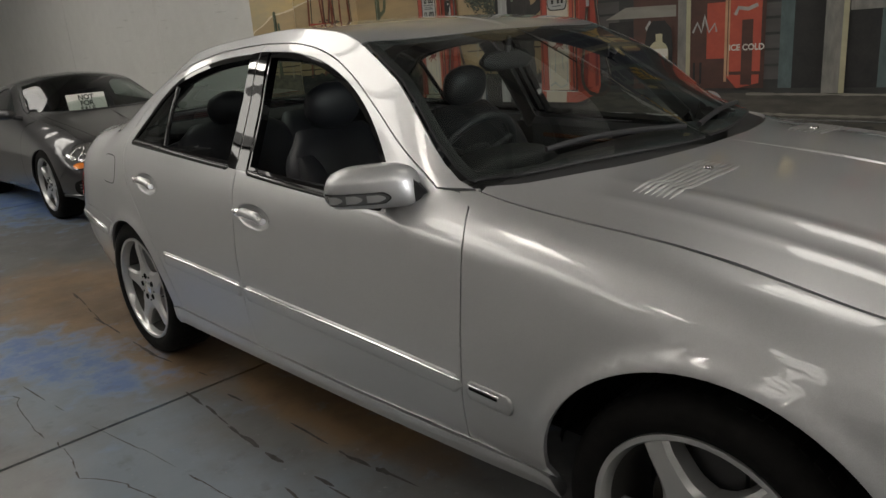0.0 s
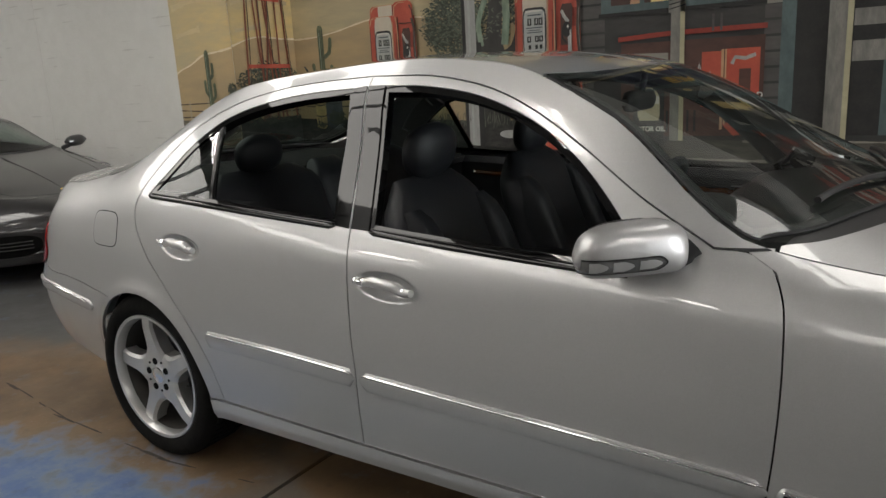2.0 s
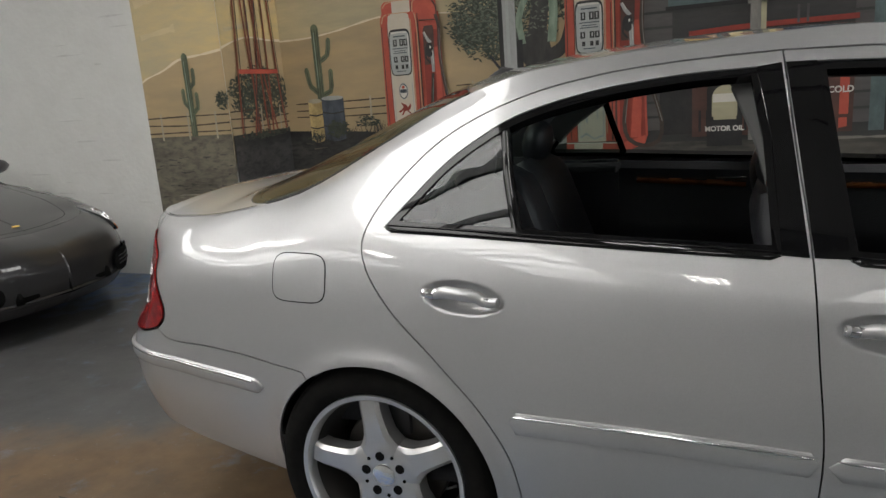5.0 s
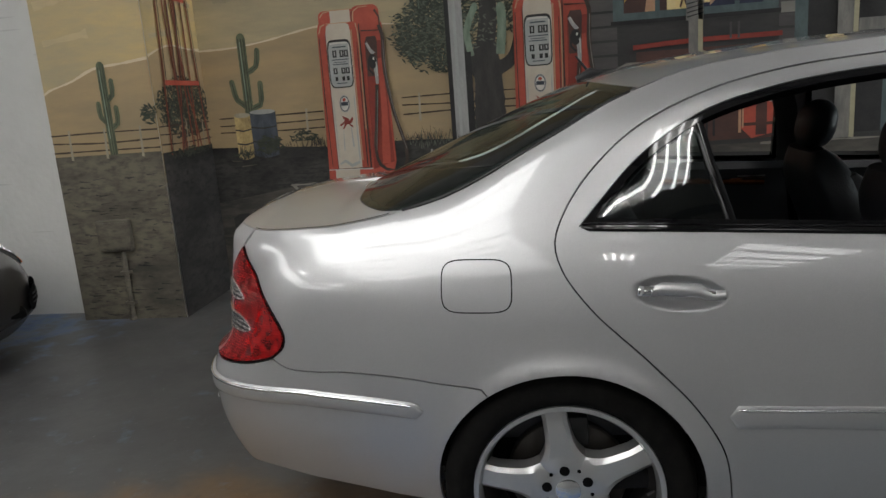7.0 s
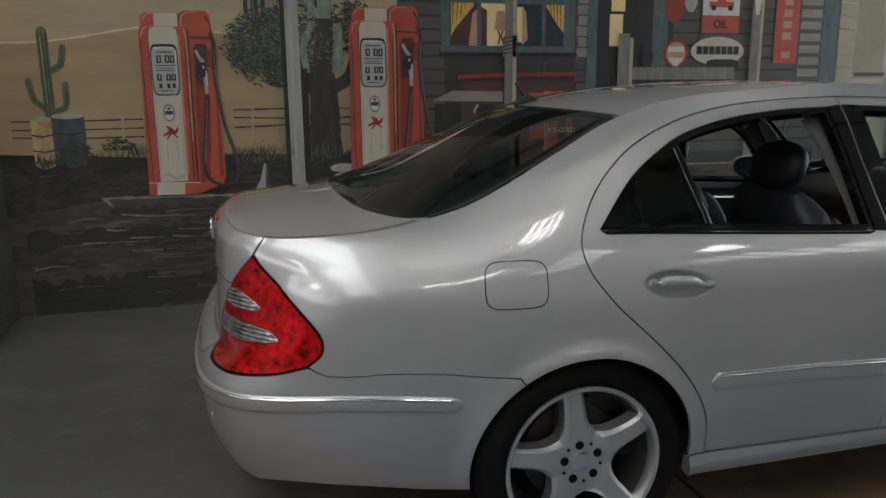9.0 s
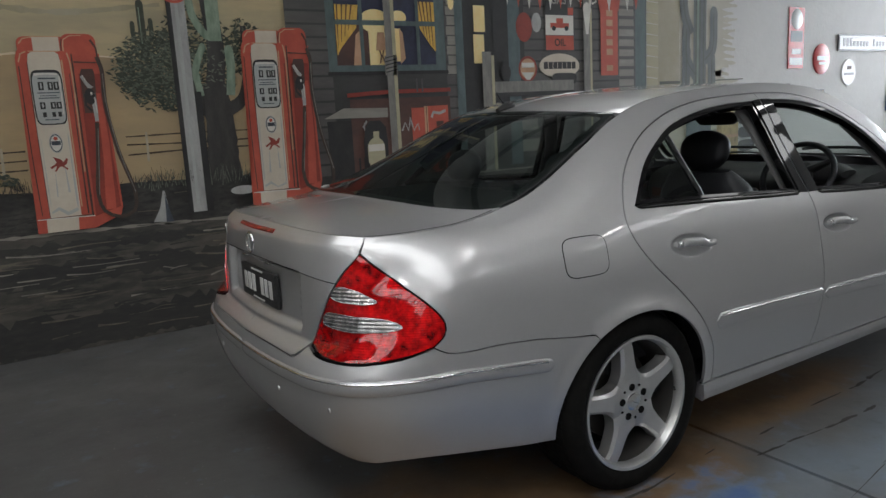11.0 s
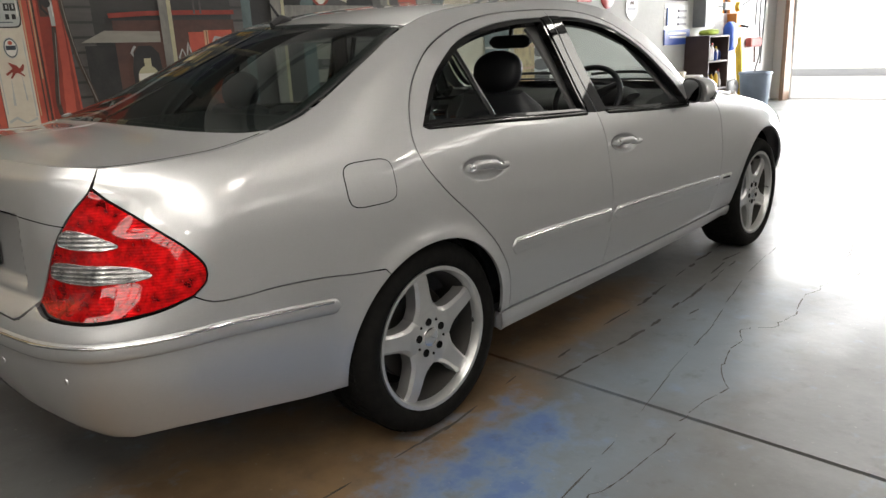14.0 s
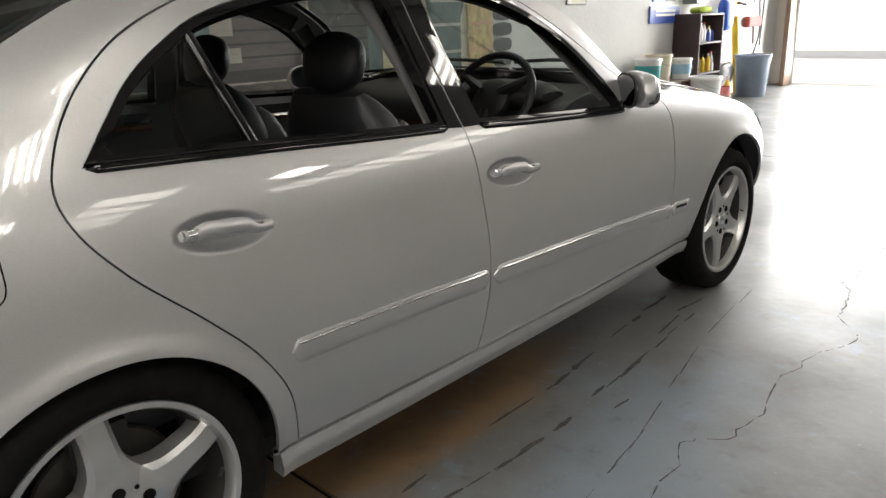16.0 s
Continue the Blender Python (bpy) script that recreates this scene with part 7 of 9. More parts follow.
def petrol_pump(x, z, s, top):
    """Red and cream petrol pump of the fifties with dial, hose and nozzle. x, z: foot of its front; s: width of the front."""
    h = top - z + 0.055
    z -= 0.055

    def at(pts):
        return [(x + u * s, z + v * h) for u, v in pts]

    def stroke(pts, w0, w1=None, wobble=0.15):
        return band(at(pts), w0 * s, None if w1 is None else w1 * s, wobble)
    body = paint("painted_pump", at([(-0.10, 0.0), (1.0, 0.0), (1.52, 0.055), (1.58, 0.10), (1.50, 0.90), (1.0, 0.92), (0.94, 0.93), (0.08, 0.93), (0.0, 0.915), (-0.04, 0.88), (-0.06, 0.5)]), P_RED, 14, label="red and cream petrol pump of painted strokes")
    paint("pump_side", at([(1.02, 0.06), (1.54, 0.10), (1.47, 0.80), (1.06, 0.80)]), P_RED_DARK, 15, body)
    paint("pump_side_lit", [stroke([(1.34, 0.09), (1.40, 0.45), (1.38, 0.70)], 0.20, 0.10, 0.1)], P_RED, 16, body)
    cap = paint("pump_cap", [round_top(x + 0.02 * s, x + 0.92 * s, z + 0.885 * h, z + 0.985 * h, 0.13 * s)], P_RED, 16, body)
    paint("cap_stripe", [round_top(x + 0.30 * s, x + 0.78 * s, z + 0.885 * h, z + 0.987 * h, 0.03 * s)], P_CREAM, 17, cap)
    paint("cap_block", [round_top(x + 0.80 * s, x + 1.46 * s, z + 0.855 * h, z + 1.0 * h, 0.16 * s)], P_RED, 18, cap)
    paint("cap_light", [stroke([(0.06, 0.95), (0.14, 0.975), (0.30, 0.982)], 0.03, 0.02), stroke([(0.84, 0.90), (0.86, 0.97), (0.98, 0.99), (1.2, 0.992)], 0.03, 0.015), stroke([(0.30, 0.985), (0.78, 0.985)], 0.02)], P_SHADE, 19, cap)
    paint("cap_shade", [stroke([(0.80, 0.865), (0.81, 0.95), (0.83, 0.975)], 0.022), stroke([(1.0, 0.86), (1.46, 0.855)], 0.03, 0.02), stroke([(1.36, 0.97), (1.45, 0.93), (1.46, 0.87)], 0.05, 0.03)], P_BROWN, 20, cap)
    front = paint("pump_front", [round_top(x - 0.02 * s, x + 0.93 * s, z + 0.07 * h, z + 0.915 * h, 0.12 * s)], P_RED, 21, body)
    paint("front_panel", at([(0.16, 0.075), (0.74, 0.075), (0.745, 0.5), (0.755, 0.86), (0.73, 0.90), (0.66, 0.912), (0.27, 0.912), (0.19, 0.90), (0.165, 0.86), (0.155, 0.5)]), P_CREAM, 22, front)
    paint("panel_grime", [stroke([(0.2, 0.10), (0.34, 0.12), (0.5, 0.09), (0.7, 0.11)], 0.07, 0.05, 0.6), stroke([(0.70, 0.12), (0.70, 0.5)], 0.035, 0.012, 0.5), stroke([(0.20, 0.14), (0.195, 0.48)], 0.02, 0.01, 0.5), stroke([(0.35, 0.18), (0.37, 0.3)], 0.03, 0.01, 0.6), stroke([(0.58, 0.2), (0.56, 0.34)], 0.03, 0.01, 0.6)], P_FACE, 23, front)
    paint("front_light", [stroke([(0.01, 0.86), (0.06, 0.90), (0.16, 0.912)], 0.028), stroke([(0.77, 0.12), (0.77, 0.5), (0.78, 0.87)], 0.022, 0.03), stroke([(0.92, 0.3), (0.925, 0.86), (0.89, 0.905)], 0.025, 0.03), stroke([(0.2, 0.913), (0.75, 0.913)], 0.016)], P_SHADE, 24, front)
    paint("front_shade", [stroke([(0.02, 0.09), (0.0, 0.4), (0.005, 0.84)], 0.02, 0.02), stroke([(0.155, 0.08), (0.15, 0.5), (0.158, 0.86)], 0.013), stroke([(0.88, 0.08), (0.89, 0.8)], 0.03, 0.015), stroke([(0.96, 0.06), (0.97, 0.9)], 0.045, 0.03), stroke([(-0.02, 0.072), (0.93, 0.072)], 0.025)], P_BROWN, 25, front)
    cx, cz = x + 0.455 * s, z + 0.685 * h
    paint("dial_frame", [oval(cx, cz, 0.285 * s, 0.137 * h, 36, 0.32)], P_BLACK, 26, body)
    dial = paint("dial", [oval(cx, cz - 0.004, 0.262 * s, 0.127 * h, 36, 0.32)], P_FACE, 27, body)
    paint("dial_glare", [stroke([(0.24, 0.80), (0.45, 0.803), (0.66, 0.80)], 0.045, 0.03, 0.3), stroke([(0.68, 0.60), (0.69, 0.79)], 0.02, 0.03, 0.4)], P_WHITE, 28, dial)
    boxes, digits = [], []
    for row, v0, v1, cells in ((0, 0.722, 0.762, (0.30, 0.47, 0.575)), (1, 0.628, 0.662, (0.285, 0.475, 0.58)), (2, 0.588, 0.612, (0.315, 0.48, 0.59))):
        for u in cells:
            w = 0.085 if row < 2 else 0.055
            boxes.append(at([(u - 0.01, v0), (u + w, v0), (u + w, v1), (u - 0.01, v1)]))
            digits.append(at([(u + 0.025, v0 + 0.008), (u + w - 0.03, v0 + 0.008), (u + w - 0.03, v1 - 0.006), (u + 0.025, v1 - 0.006)]))
    paint("dial_figures", boxes, P_BLACK, 29, dial)
    paint("figure_marks", digits, P_FACE, 30, dial)
    paint("dial_bars", [at([(u0, v), (u1, v), (u1, v + t), (u0, v + t)]) for u0, u1, v, t in ((0.30, 0.62, 0.776, 0.007), (0.26, 0.66, 0.706, 0.005), (0.30, 0.60, 0.692, 0.004), (0.27, 0.64, 0.680, 0.005), (0.33, 0.58, 0.572, 0.005))], P_DRUM_B, 29, dial)
    ex, ez = x + 0.46 * s, z + 0.455 * h
    em = paint("pump_emblem", [oval(ex, ez, 0.125 * s, 0.050 * h)], P_STEEL, 26, body)
    paint("emblem_rim", [oval(ex, ez, 0.112 * s, 0.045 * h)], P_DRUM_B, 27, em)
    paint("emblem_face", [oval(ex, ez, 0.098 * s, 0.040 * h)], P_WHITE, 28, em)
    paint("emblem_bar", [at([(0.375, 0.445), (0.545, 0.445), (0.545, 0.466), (0.375, 0.466)])], P_DRUM_B, 29, em)
    paint("emblem_top", [oval(ex, ez + 0.024 * h, 0.04 * s, 0.010 * h)], P_RED, 29, em)
    paint("red_emblem", [at(q) for q in ([(0.36, 0.345), (0.44, 0.362), (0.55, 0.358), (0.60, 0.345), (0.52, 0.335), (0.42, 0.335)], [(0.54, 0.355), (0.61, 0.378), (0.635, 0.37), (0.60, 0.345)], [(0.42, 0.358), (0.36, 0.388), (0.50, 0.372), (0.54, 0.358)], [(0.36, 0.345), (0.29, 0.335), (0.31, 0.325), (0.40, 0.338)], [(0.55, 0.338), (0.62, 0.322), (0.60, 0.316), (0.51, 0.335)], [(0.42, 0.338), (0.36, 0.312), (0.39, 0.31), (0.47, 0.336)])], P_RED_DARK, 26, body)
    paint("nozzle_bay", at([(1.08, 0.60), (1.33, 0.60), (1.36, 0.80), (1.34, 0.825), (1.12, 0.825), (1.08, 0.80)]), P_BROWN, 21, body)
    nz = paint("nozzle", [stroke([(1.10, 0.79), (1.17, 0.755), (1.26, 0.725)], 0.055, 0.09), stroke([(1.27, 0.70), (1.29, 0.62), (1.29, 0.555)], 0.10, 0.08)], P_STEEL, 23, body)
    paint("nozzle_grip", [oval(x + 1.22 * s, z + 0.685 * h, 0.10 * s, 0.042 * h), stroke([(1.13, 0.70), (1.12, 0.64), (1.22, 0.61)], 0.035)], P_BLACK, 24, nz)
    paint("nozzle_glint", [stroke([(1.12, 0.792), (1.19, 0.757)], 0.018), stroke([(1.30, 0.68), (1.315, 0.60)], 0.018), oval(x + 1.25 * s, z + 0.70 * h, 0.02 * s, 0.008 * h)], P_WHITE, 25, nz)
    paint("pump_hose", [stroke([(1.44, 0.885), (1.50, 0.83), (1.49, 0.65), (1.62, 0.40), (1.86, 0.16), (1.80, 0.07), (1.50, 0.045), (1.20, 0.085), (1.12, 0.17), (1.20, 0.35), (1.28, 0.55)], 0.085, 0.075, 0.06)], P_HOSE, 27, body)
    paint("hose_light", [stroke([(1.51, 0.80), (1.505, 0.66), (1.64, 0.40), (1.87, 0.17)], 0.016), stroke([(1.14, 0.17), (1.215, 0.35), (1.285, 0.52)], 0.014)], P_WOODGREY, 28, body)
    pl = paint("pump_plinth", at([(-0.10, 0.0), (0.98, 0.0), (1.0, 0.066), (-0.08, 0.072)]), P_CREAM, 26, body)
    paint("plinth_red", [at([(-0.10, 0.0), (0.07, 0.0), (0.08, 0.068), (-0.08, 0.072)]), at([(0.66, 0.0), (0.98, 0.0), (1.0, 0.066), (0.68, 0.067)])], P_RED, 27, pl)
    paint("plinth_edge", [stroke([(-0.08, 0.071), (0.45, 0.069), (1.0, 0.065)], 0.02)], P_WHITE, 28, pl)


petrol_pump(-1.43, 0.83, 0.29, 1.935)
petrol_pump(-0.09, 0.86, 0.325, 1.99)

# ---- the store
house = paint("painted_store", [rect(0.24, 3.96, 0.86, 3.3)], P_HOUSE, 7, label="dark weatherboard store with lit window")
boards = []
for k in range(26):
    z = 0.95 + 0.09 * k
    boards.append(rect(0.24, 0.58, z, z + 0.075))
    boards.append(rect(1.60, 1.74, z, z + 0.075))
    boards.append(rect(2.42, 3.80, z, z + 0.075))
    boards.append(rect(2.10, 2.26, z, z + 0.075))
paint("weatherboards", boards, P_BOARD, 8, house)
paint("pale_boards", [rect(1.61 + 0.01 * (k % 2), 1.72, 1.66 + 0.075 * k, 1.725 + 0.075 * k) for k in range(9)] + [rect(3.58, 3.78, 1.52 + 0.09 * k, 1.58 + 0.09 * k) for k in range(10)] + [rect(2.2, 2.55, 1.18, 1.30), rect(2.2, 2.6, 1.0, 1.1)], P_BOARD_PALE, 9, house)
paint("corner_post", [rect(3.80, 3.95, 0.75, 3.3)], P_TEAL, 9, house)
paint("side_boards", [[(3.96, 1.4 + 0.1 * k), (4.13, 1.38 + 0.1 * k), (4.13, 1.475 + 0.1 * k), (3.96, 1.49 + 0.1 * k)] for k in range(19)] + [rect(3.96, 4.13, 0.7, 1.4)], P_SIDING, 8, house)
win = paint("painted_window", [rect(0.555, 1.595, 1.68, 2.75)], P_TEAL, 10, house, label="lit window with gold curtains")
for px0, px1 in ((0.625, 0.825), (0.855, 1.095), (1.13, 1.325), (1.355, 1.50)):
    for pz0, pz1 in ((1.735, 2.02), (2.05, 2.40), (2.43, 2.68)):
        paint("window_pane", [rect(px0, px1, pz0, pz1)], P_NIGHT if px0 > 1.1 or pz0 > 2.04 else P_BROWN, 11, win)
paint("lamp_glow", [rect(0.90, 1.095, 1.735, 2.02), oval(0.96, 2.05, 0.13, 0.085), rect(1.13, 1.18, 1.76, 2.0), oval(1.17, 2.08, 0.07, 0.05)], P_GLOW, 12, win)
paint("glow_gold", [[(0.76, 1.735), (0.825, 1.735), (0.825, 1.98), (0.79, 1.95)], [(1.17, 1.74), (1.215, 1.78), (1.2, 1.97), (1.17, 2.0)]], P_SHADE, 13, win)
curt = [[(0.63, 1.80), (0.66, 1.85), (0.80, 2.0), (0.825, 2.16), (0.63, 2.16)], [(1.50, 1.83), (1.46, 1.87), (1.36, 2.0), (1.335, 2.2), (1.50, 2.2)]]
paint("curtain", curt, P_GOLD, 13, win, label="gold curtains")
paint("curtain_fold", [band([(0.65 + 0.04 * k, 2.16), (0.64 + 0.03 * k, 1.86 + 0.04 * k)], 0.012, 0.004) for k in range(4)] + [band([(1.36 + 0.035 * k, 2.2), (1.40 + 0.025 * k, 1.95 - 0.03 * k)], 0.012, 0.004) for k in range(4)], P_BROWN, 14, win)
paint("window_bar", [rect(0.56, 1.59, 2.02, 2.055), rect(0.825, 0.855, 1.7, 2.7), rect(1.325, 1.352, 1.7, 2.7)], P_TEAL, 15, win)
lampp = paint("table_lamp", [(0.955, 1.84), (1.055, 1.84), (1.03, 1.97), (0.975, 1.97)], P_SHADE, 14, win)
paint("lamp_foot", [band([(0.985, 1.84), (1.0, 1.80), (0.985, 1.745)], 0.012), band([(1.02, 1.84), (1.008, 1.80), (1.03, 1.745)], 0.012)], P_BROWN, 15, lampp)
paint("window_sill_line", [rect(0.54, 1.61, 1.665, 1.69)], P_BLACK, 16, win)
paint("porch_lamp", [oval(1.665, 2.21, 0.03, 0.06)], P_GLOW, 12, house)
door_p = paint("painted_door", [rect(1.74, 2.14, 0.90, 2.6)], P_BLACK, 10, house, label="dark store door with two lit panes")
paint("door_frame", [rect(1.695, 1.775, 0.9, 2.7), rect(2.24, 2.37, 0.9, 2.7), rect(1.70, 2.36, 2.30, 2.42)], P_TEAL, 11, door_p)
paint("door_pane", [rect(1.885, 2.0, 1.985, 2.19), rect(1.875, 1.985, 1.74, 1.965)], P_GLOW, 12, door_p)
paint("door_opening", [rect(2.08, 2.24, 0.9, 2.3)], P_BLACK, 12, door_p)
post = paint("porch_post", [rect(1.035, 1.095, 0.87, 3.2)], P_WOODGREY, 20, house, label="weathered porch post")
paint("post_light", [rect(1.095, 1.125, 0.87, 3.2)], P_SIDING, 21, post)
paint("post_foot", [rect(1.02, 1.13, 1.66, 1.80)], P_WOODGREY, 21, post)
paint("post_carving", [band([(1.025, 1.68 + 0.026 * k), (1.125, 1.70 + 0.026 * k)], 0.007) for k in range(5)], P_BLACK, 22, post)
paint("porch_post", [rect(1.95, 2.045, 0.87, 1.83)], P_WOODGREY, 20, house)
paint("post_light", [rect(2.045, 2.075, 0.87, 1.80)], P_SIDING, 21, post)
paint("porch_post", [rect(3.11, 3.19, 0.87, 2.3)], P_WOODGREY, 20, house)
paint("post_light", [rect(3.19, 3.215, 0.87, 2.2)], P_SIDING, 21, post)
paint("porch_rail", [rect(2.08, 2.98, 1.50, 1.59), rect(2.08, 2.6, 1.31, 1.42)], P_WOODGREY, 18, house)
paint("rail_shade", [rect(2.08, 2.98, 1.465, 1.50)], P_BLACK, 19, house)
paint("porch_floor", [(0.3, 0.74), (3.96, 0.70), (3.96, 0.86), (0.3, 0.875)], P_ROAD, 9, house)
paint("porch_edge", [band([(1.5, 0.865), (2.3, 0.86), (3.9, 0.85)], 0.012, 0.012, 0.5), band([(1.0, 0.75), (2.3, 0.74), (3.9, 0.73)], 0.014, 0.014, 0.6)], P_KERB, 10, house)
paint("lantern", [oval(2.20, 1.66, 0.05, 0.07), rect(2.17, 2.23, 1.70, 1.76)], P_BLACK, 21, house)
# drinks cooler
cool = paint("painted_cooler", [rect(0.70, 1.61, 0.90, 1.49)], P_BROWN, 16, house, label="old red drinks cooler in shade")
paint("cooler_rim", [band([(0.68, 1.52), (1.0, 1.535), (1.62, 1.54)], 0.03)], P_RED_DARK, 17, cool)
paint("cooler_red", [rect(1.235, 1.355, 1.08, 1.41), rect(1.385, 1.585, 1.0, 1.42), [(1.36, 0.98), (1.58, 0.98), (1.58, 0.93), (1.44, 0.90)]], P_RED, 17, cool)
paint("cooler_edge", [rect(1.355, 1.372, 0.94, 1.42), rect(1.378, 1.388, 0.97, 1.42)], P_SHADE, 18, cool)
paint("cooler_panel", [rect(1.465, 1.535, 0.92, 1.30)], P_BROWN, 18, cool)
paint("cooler_script", [band([(0.83, 1.33), (0.80, 1.29), (0.83, 1.24), (0.87, 1.25)], 0.018), band([(1.14, 1.24), (1.17, 1.30), (1.20, 1.24), (1.22, 1.34), (1.25, 1.24), (1.29, 1.29), (1.30, 1.24)], 0.016, 0.012)], P_STEEL, 18, cool)
paint("cooler_script", [band([(1.42, 1.33), (1.44, 1.37), (1.50, 1.36), (1.56, 1.38)], 0.022)], P_STEEL, 19, cool)
paint("cooler_grille", [rect(0.74 + 0.045 * k, 0.755 + 0.045 * k, 0.93, 1.06) for k in range(11)], P_BLACK, 18, cool)
paint("bottles", [band([(1.30 + 0.05 * k, 1.53), (1.30 + 0.05 * k, 1.63)], 0.014) for k in range(2)], P_BOARD, 18, cool)
tbl = paint("painted_table", [(0.48, 1.36), (0.64, 1.43), (1.02, 1.42), (1.02, 1.35)], P_BOARD_PALE, 18, house)
paint("table_shade", [rect(0.50, 0.70, 0.92, 1.34)], P_BLACK, 17, tbl)
rackp = paint("painted_oil_sign", [(0.79, 0.84), (1.0, 0.84), (1.0, 1.18), (0.99, 1.28), (0.94, 1.33), (0.85, 1.33), (0.81, 1.28), (0.79, 1.18)], P_BLACK, 23, house, label="black oil rack sign with cream bottle shape")
paint("sign_bottle", [oval(0.895, 1.13, 0.075, 0.075), rect(0.82, 0.97, 1.02, 1.13), rect(0.875, 0.925, 1.19, 1.25)], P_SIDING, 24, rackp)
paint("sign_bar", [rect(0.825, 0.965, 1.105, 1.155)], P_WHITE, 25, rackp)
paint("sign_bar", [rect(0.83, 0.965, 1.0, 1.06)], P_SIDING, 25, rackp)


def lettering(text, x, z, size, mat, layer, parent, canvas=wall_canvas, bold=0.0, turn=0.0):
    """Words laid on a painted surface."""
    cu = bpy.data.curves.new("lettering", "FONT")
    cu.body, cu.size, cu.align_x, cu.align_y, cu.offset = text, size, "CENTER", "CENTER", bold
    tmp = bpy.data.objects.new("lettering", cu)
    me = bpy.data.meshes.new_from_object(tmp)
    bpy.data.objects.remove(tmp)
    c, s = math.cos(turn), math.sin(turn)
    for v in me.vertices:
        a, b = v.co.x * c - v.co.y * s, v.co.x * s + v.co.y * c
        v.co = Vector(canvas(x + a, z + b, layer))
    me.name = "lettering"
    me.materials.append(mat)
    ob = new("lettering", me)
    ob.parent = parent
    return ob


lettering("MOTOR OIL", 0.895, 0.945, 0.042, P_WHITE, 25, rackp, bold=0.0015)
lettering("ICE COLD", 1.497, 1.14, 0.05, P_WHITE, 20, cool, bold=0.0015)
# signs on the store wall
gas = paint("painted_gas_sign", [rect(2.655, 3.005, 1.84, 2.42)], P_BOARD, 12, house, label="tall sign with a small red truck")
paint("sign_red", [rect(2.665, 2.995, 1.845, 1.965), rect(2.93, 2.995, 2.14, 2.2)], P_RED, 13, gas)
paint("sign_white", [rect(2.665, 2.995, 1.97, 2.135)], P_WHITE, 13, gas)
paint("sign_dark", [rect(2.665, 2.93, 2.14, 2.40)], P_HOUSE, 13, gas)
paint("truck", [rect(2.72, 2.94, 2.03, 2.07), rect(2.79, 2.87, 2.07, 2.11)], P_RED, 14, gas)
paint("truck_wheel", [oval(2.76, 2.025, 0.024, 0.02), oval(2.91, 2.025, 0.024, 0.02)], P_BLACK, 15, gas)
lettering("GAS", 2.82, 2.26, 0.10, P_BOARD_PALE, 14, gas, bold=0.002)
lettering("OIL", 2.83, 1.905, 0.085, P_BLACK, 14, gas, bold=0.002)
rs = paint("painted_round_sign", [oval(2.45, 1.69, 0.105, 0.105)], P_RED_DARK, 12, house)
paint("sign_rim", [oval(2.45, 1.69, 0.085, 0.085)], P_SHADE, 13, rs)
paint("sign_mark", [[(2.38, 1.66), (2.52, 1.66), (2.47, 1.60), (2.43, 1.60)], rect(2.38, 2.52, 1.70, 1.74)], P_WHITE, 14, rs)
paint("painted_round_sign", [oval(2.42, 2.03, 0.09, 0.12)], P_RED_DARK, 12, house)
paint("painted_shield_sign", [oval(2.56, 2.07, 0.055, 0.08)], P_STEEL, 13, house)
pz = paint("painted_oval_sign", [oval(2.82, 1.71, 0.24, 0.105)], P_CREAM, 14, house, label="cream oval sign with dark bar")
paint("sign_bar", [rect(2.63, 3.01, 1.685, 1.745)], P_BLACK, 15, pz)
paint("sign_bar", [rect(2.68 + 0.055 * k, 2.685 + 0.055 * k, 1.683, 1.747) for k in range(6)], P_CREAM, 16, pz)
paint("mail_box", [oval(2.87, 1.60, 0.15, 0.05, 20, 0.5)], P_BLACK, 17, house)
at = paint("painted_tall_sign", [rect(3.335, 3.56, 1.62, 2.36)], P_RED, 13, house, label="tall red sign with pale bars")
paint("sign_bar", [rect(3.41, 3.49, 1.80 + 0.085 * k, 1.855 + 0.085 * k) for k in range(5)] + [rect(3.41, 3.49, 1.66, 1.71)], P_SHADE, 14, at)
paint("bone_ornament", [oval(3.155, 2.19, 0.05, 0.06), [(3.11, 2.17), (3.20, 2.17), (3.17, 1.98), (3.14, 1.98)], band([(3.09, 2.24), (3.05, 2.27), (3.06, 2.32)], 0.02, 0.008), band([(3.22, 2.24), (3.27, 2.26), (3.26, 2.31)], 0.02, 0.008)], P_WHITE, 22, house)
flags_r, flags_w = [], []
for k in range(14):
    x = 2.2 + 0.12 * k
    zt = 2.36 - 0.03 * math.sin(math.pi * (k % 7) / 6)
    (flags_r if k % 2 else flags_w).append([(x, zt), (x + 0.07, zt), (x + 0.035, zt - 0.16)])
paint("painted_pennants", flags_r, P_RED, 24, house, label="string of red and white painted pennants")
paint("painted_pennants", flags_w, P_WHITE, 24, house)
# ---- right of the store: pale ground fading out, tall grey cactus
paint("painted_haze", [rect(4.13, 5.12, 0.7, 3.3)] + [band([(5.0, z), (5.16, z + random.uniform(-0.02, 0.02)), (5.12 + random.uniform(0.12, 0.3), z + random.uniform(-0.03, 0.03))], 0.085, 0.02, 0.3) for z in np.linspace(0.72, 3.28, 44)], paint_mat("paint_haze", (0.52, 0.49, 0.40), (0.40, 0.37, 0.28), 1.5, 1.6, 0.9), 5, label="pale painted haze fading into the white wall")
paint("olive_shade", [[(4.13, 1.5), (4.44, 1.5), (4.46, 3.2), (4.13, 3.2)]], P_OLIVE, 6)
paint("far_line", [band([(4.15, 1.535), (4.46, 1.535)], 0.03), band([(5.0, 1.545), (5.5, 1.55)], 0.012)], P_LEAF, 7)
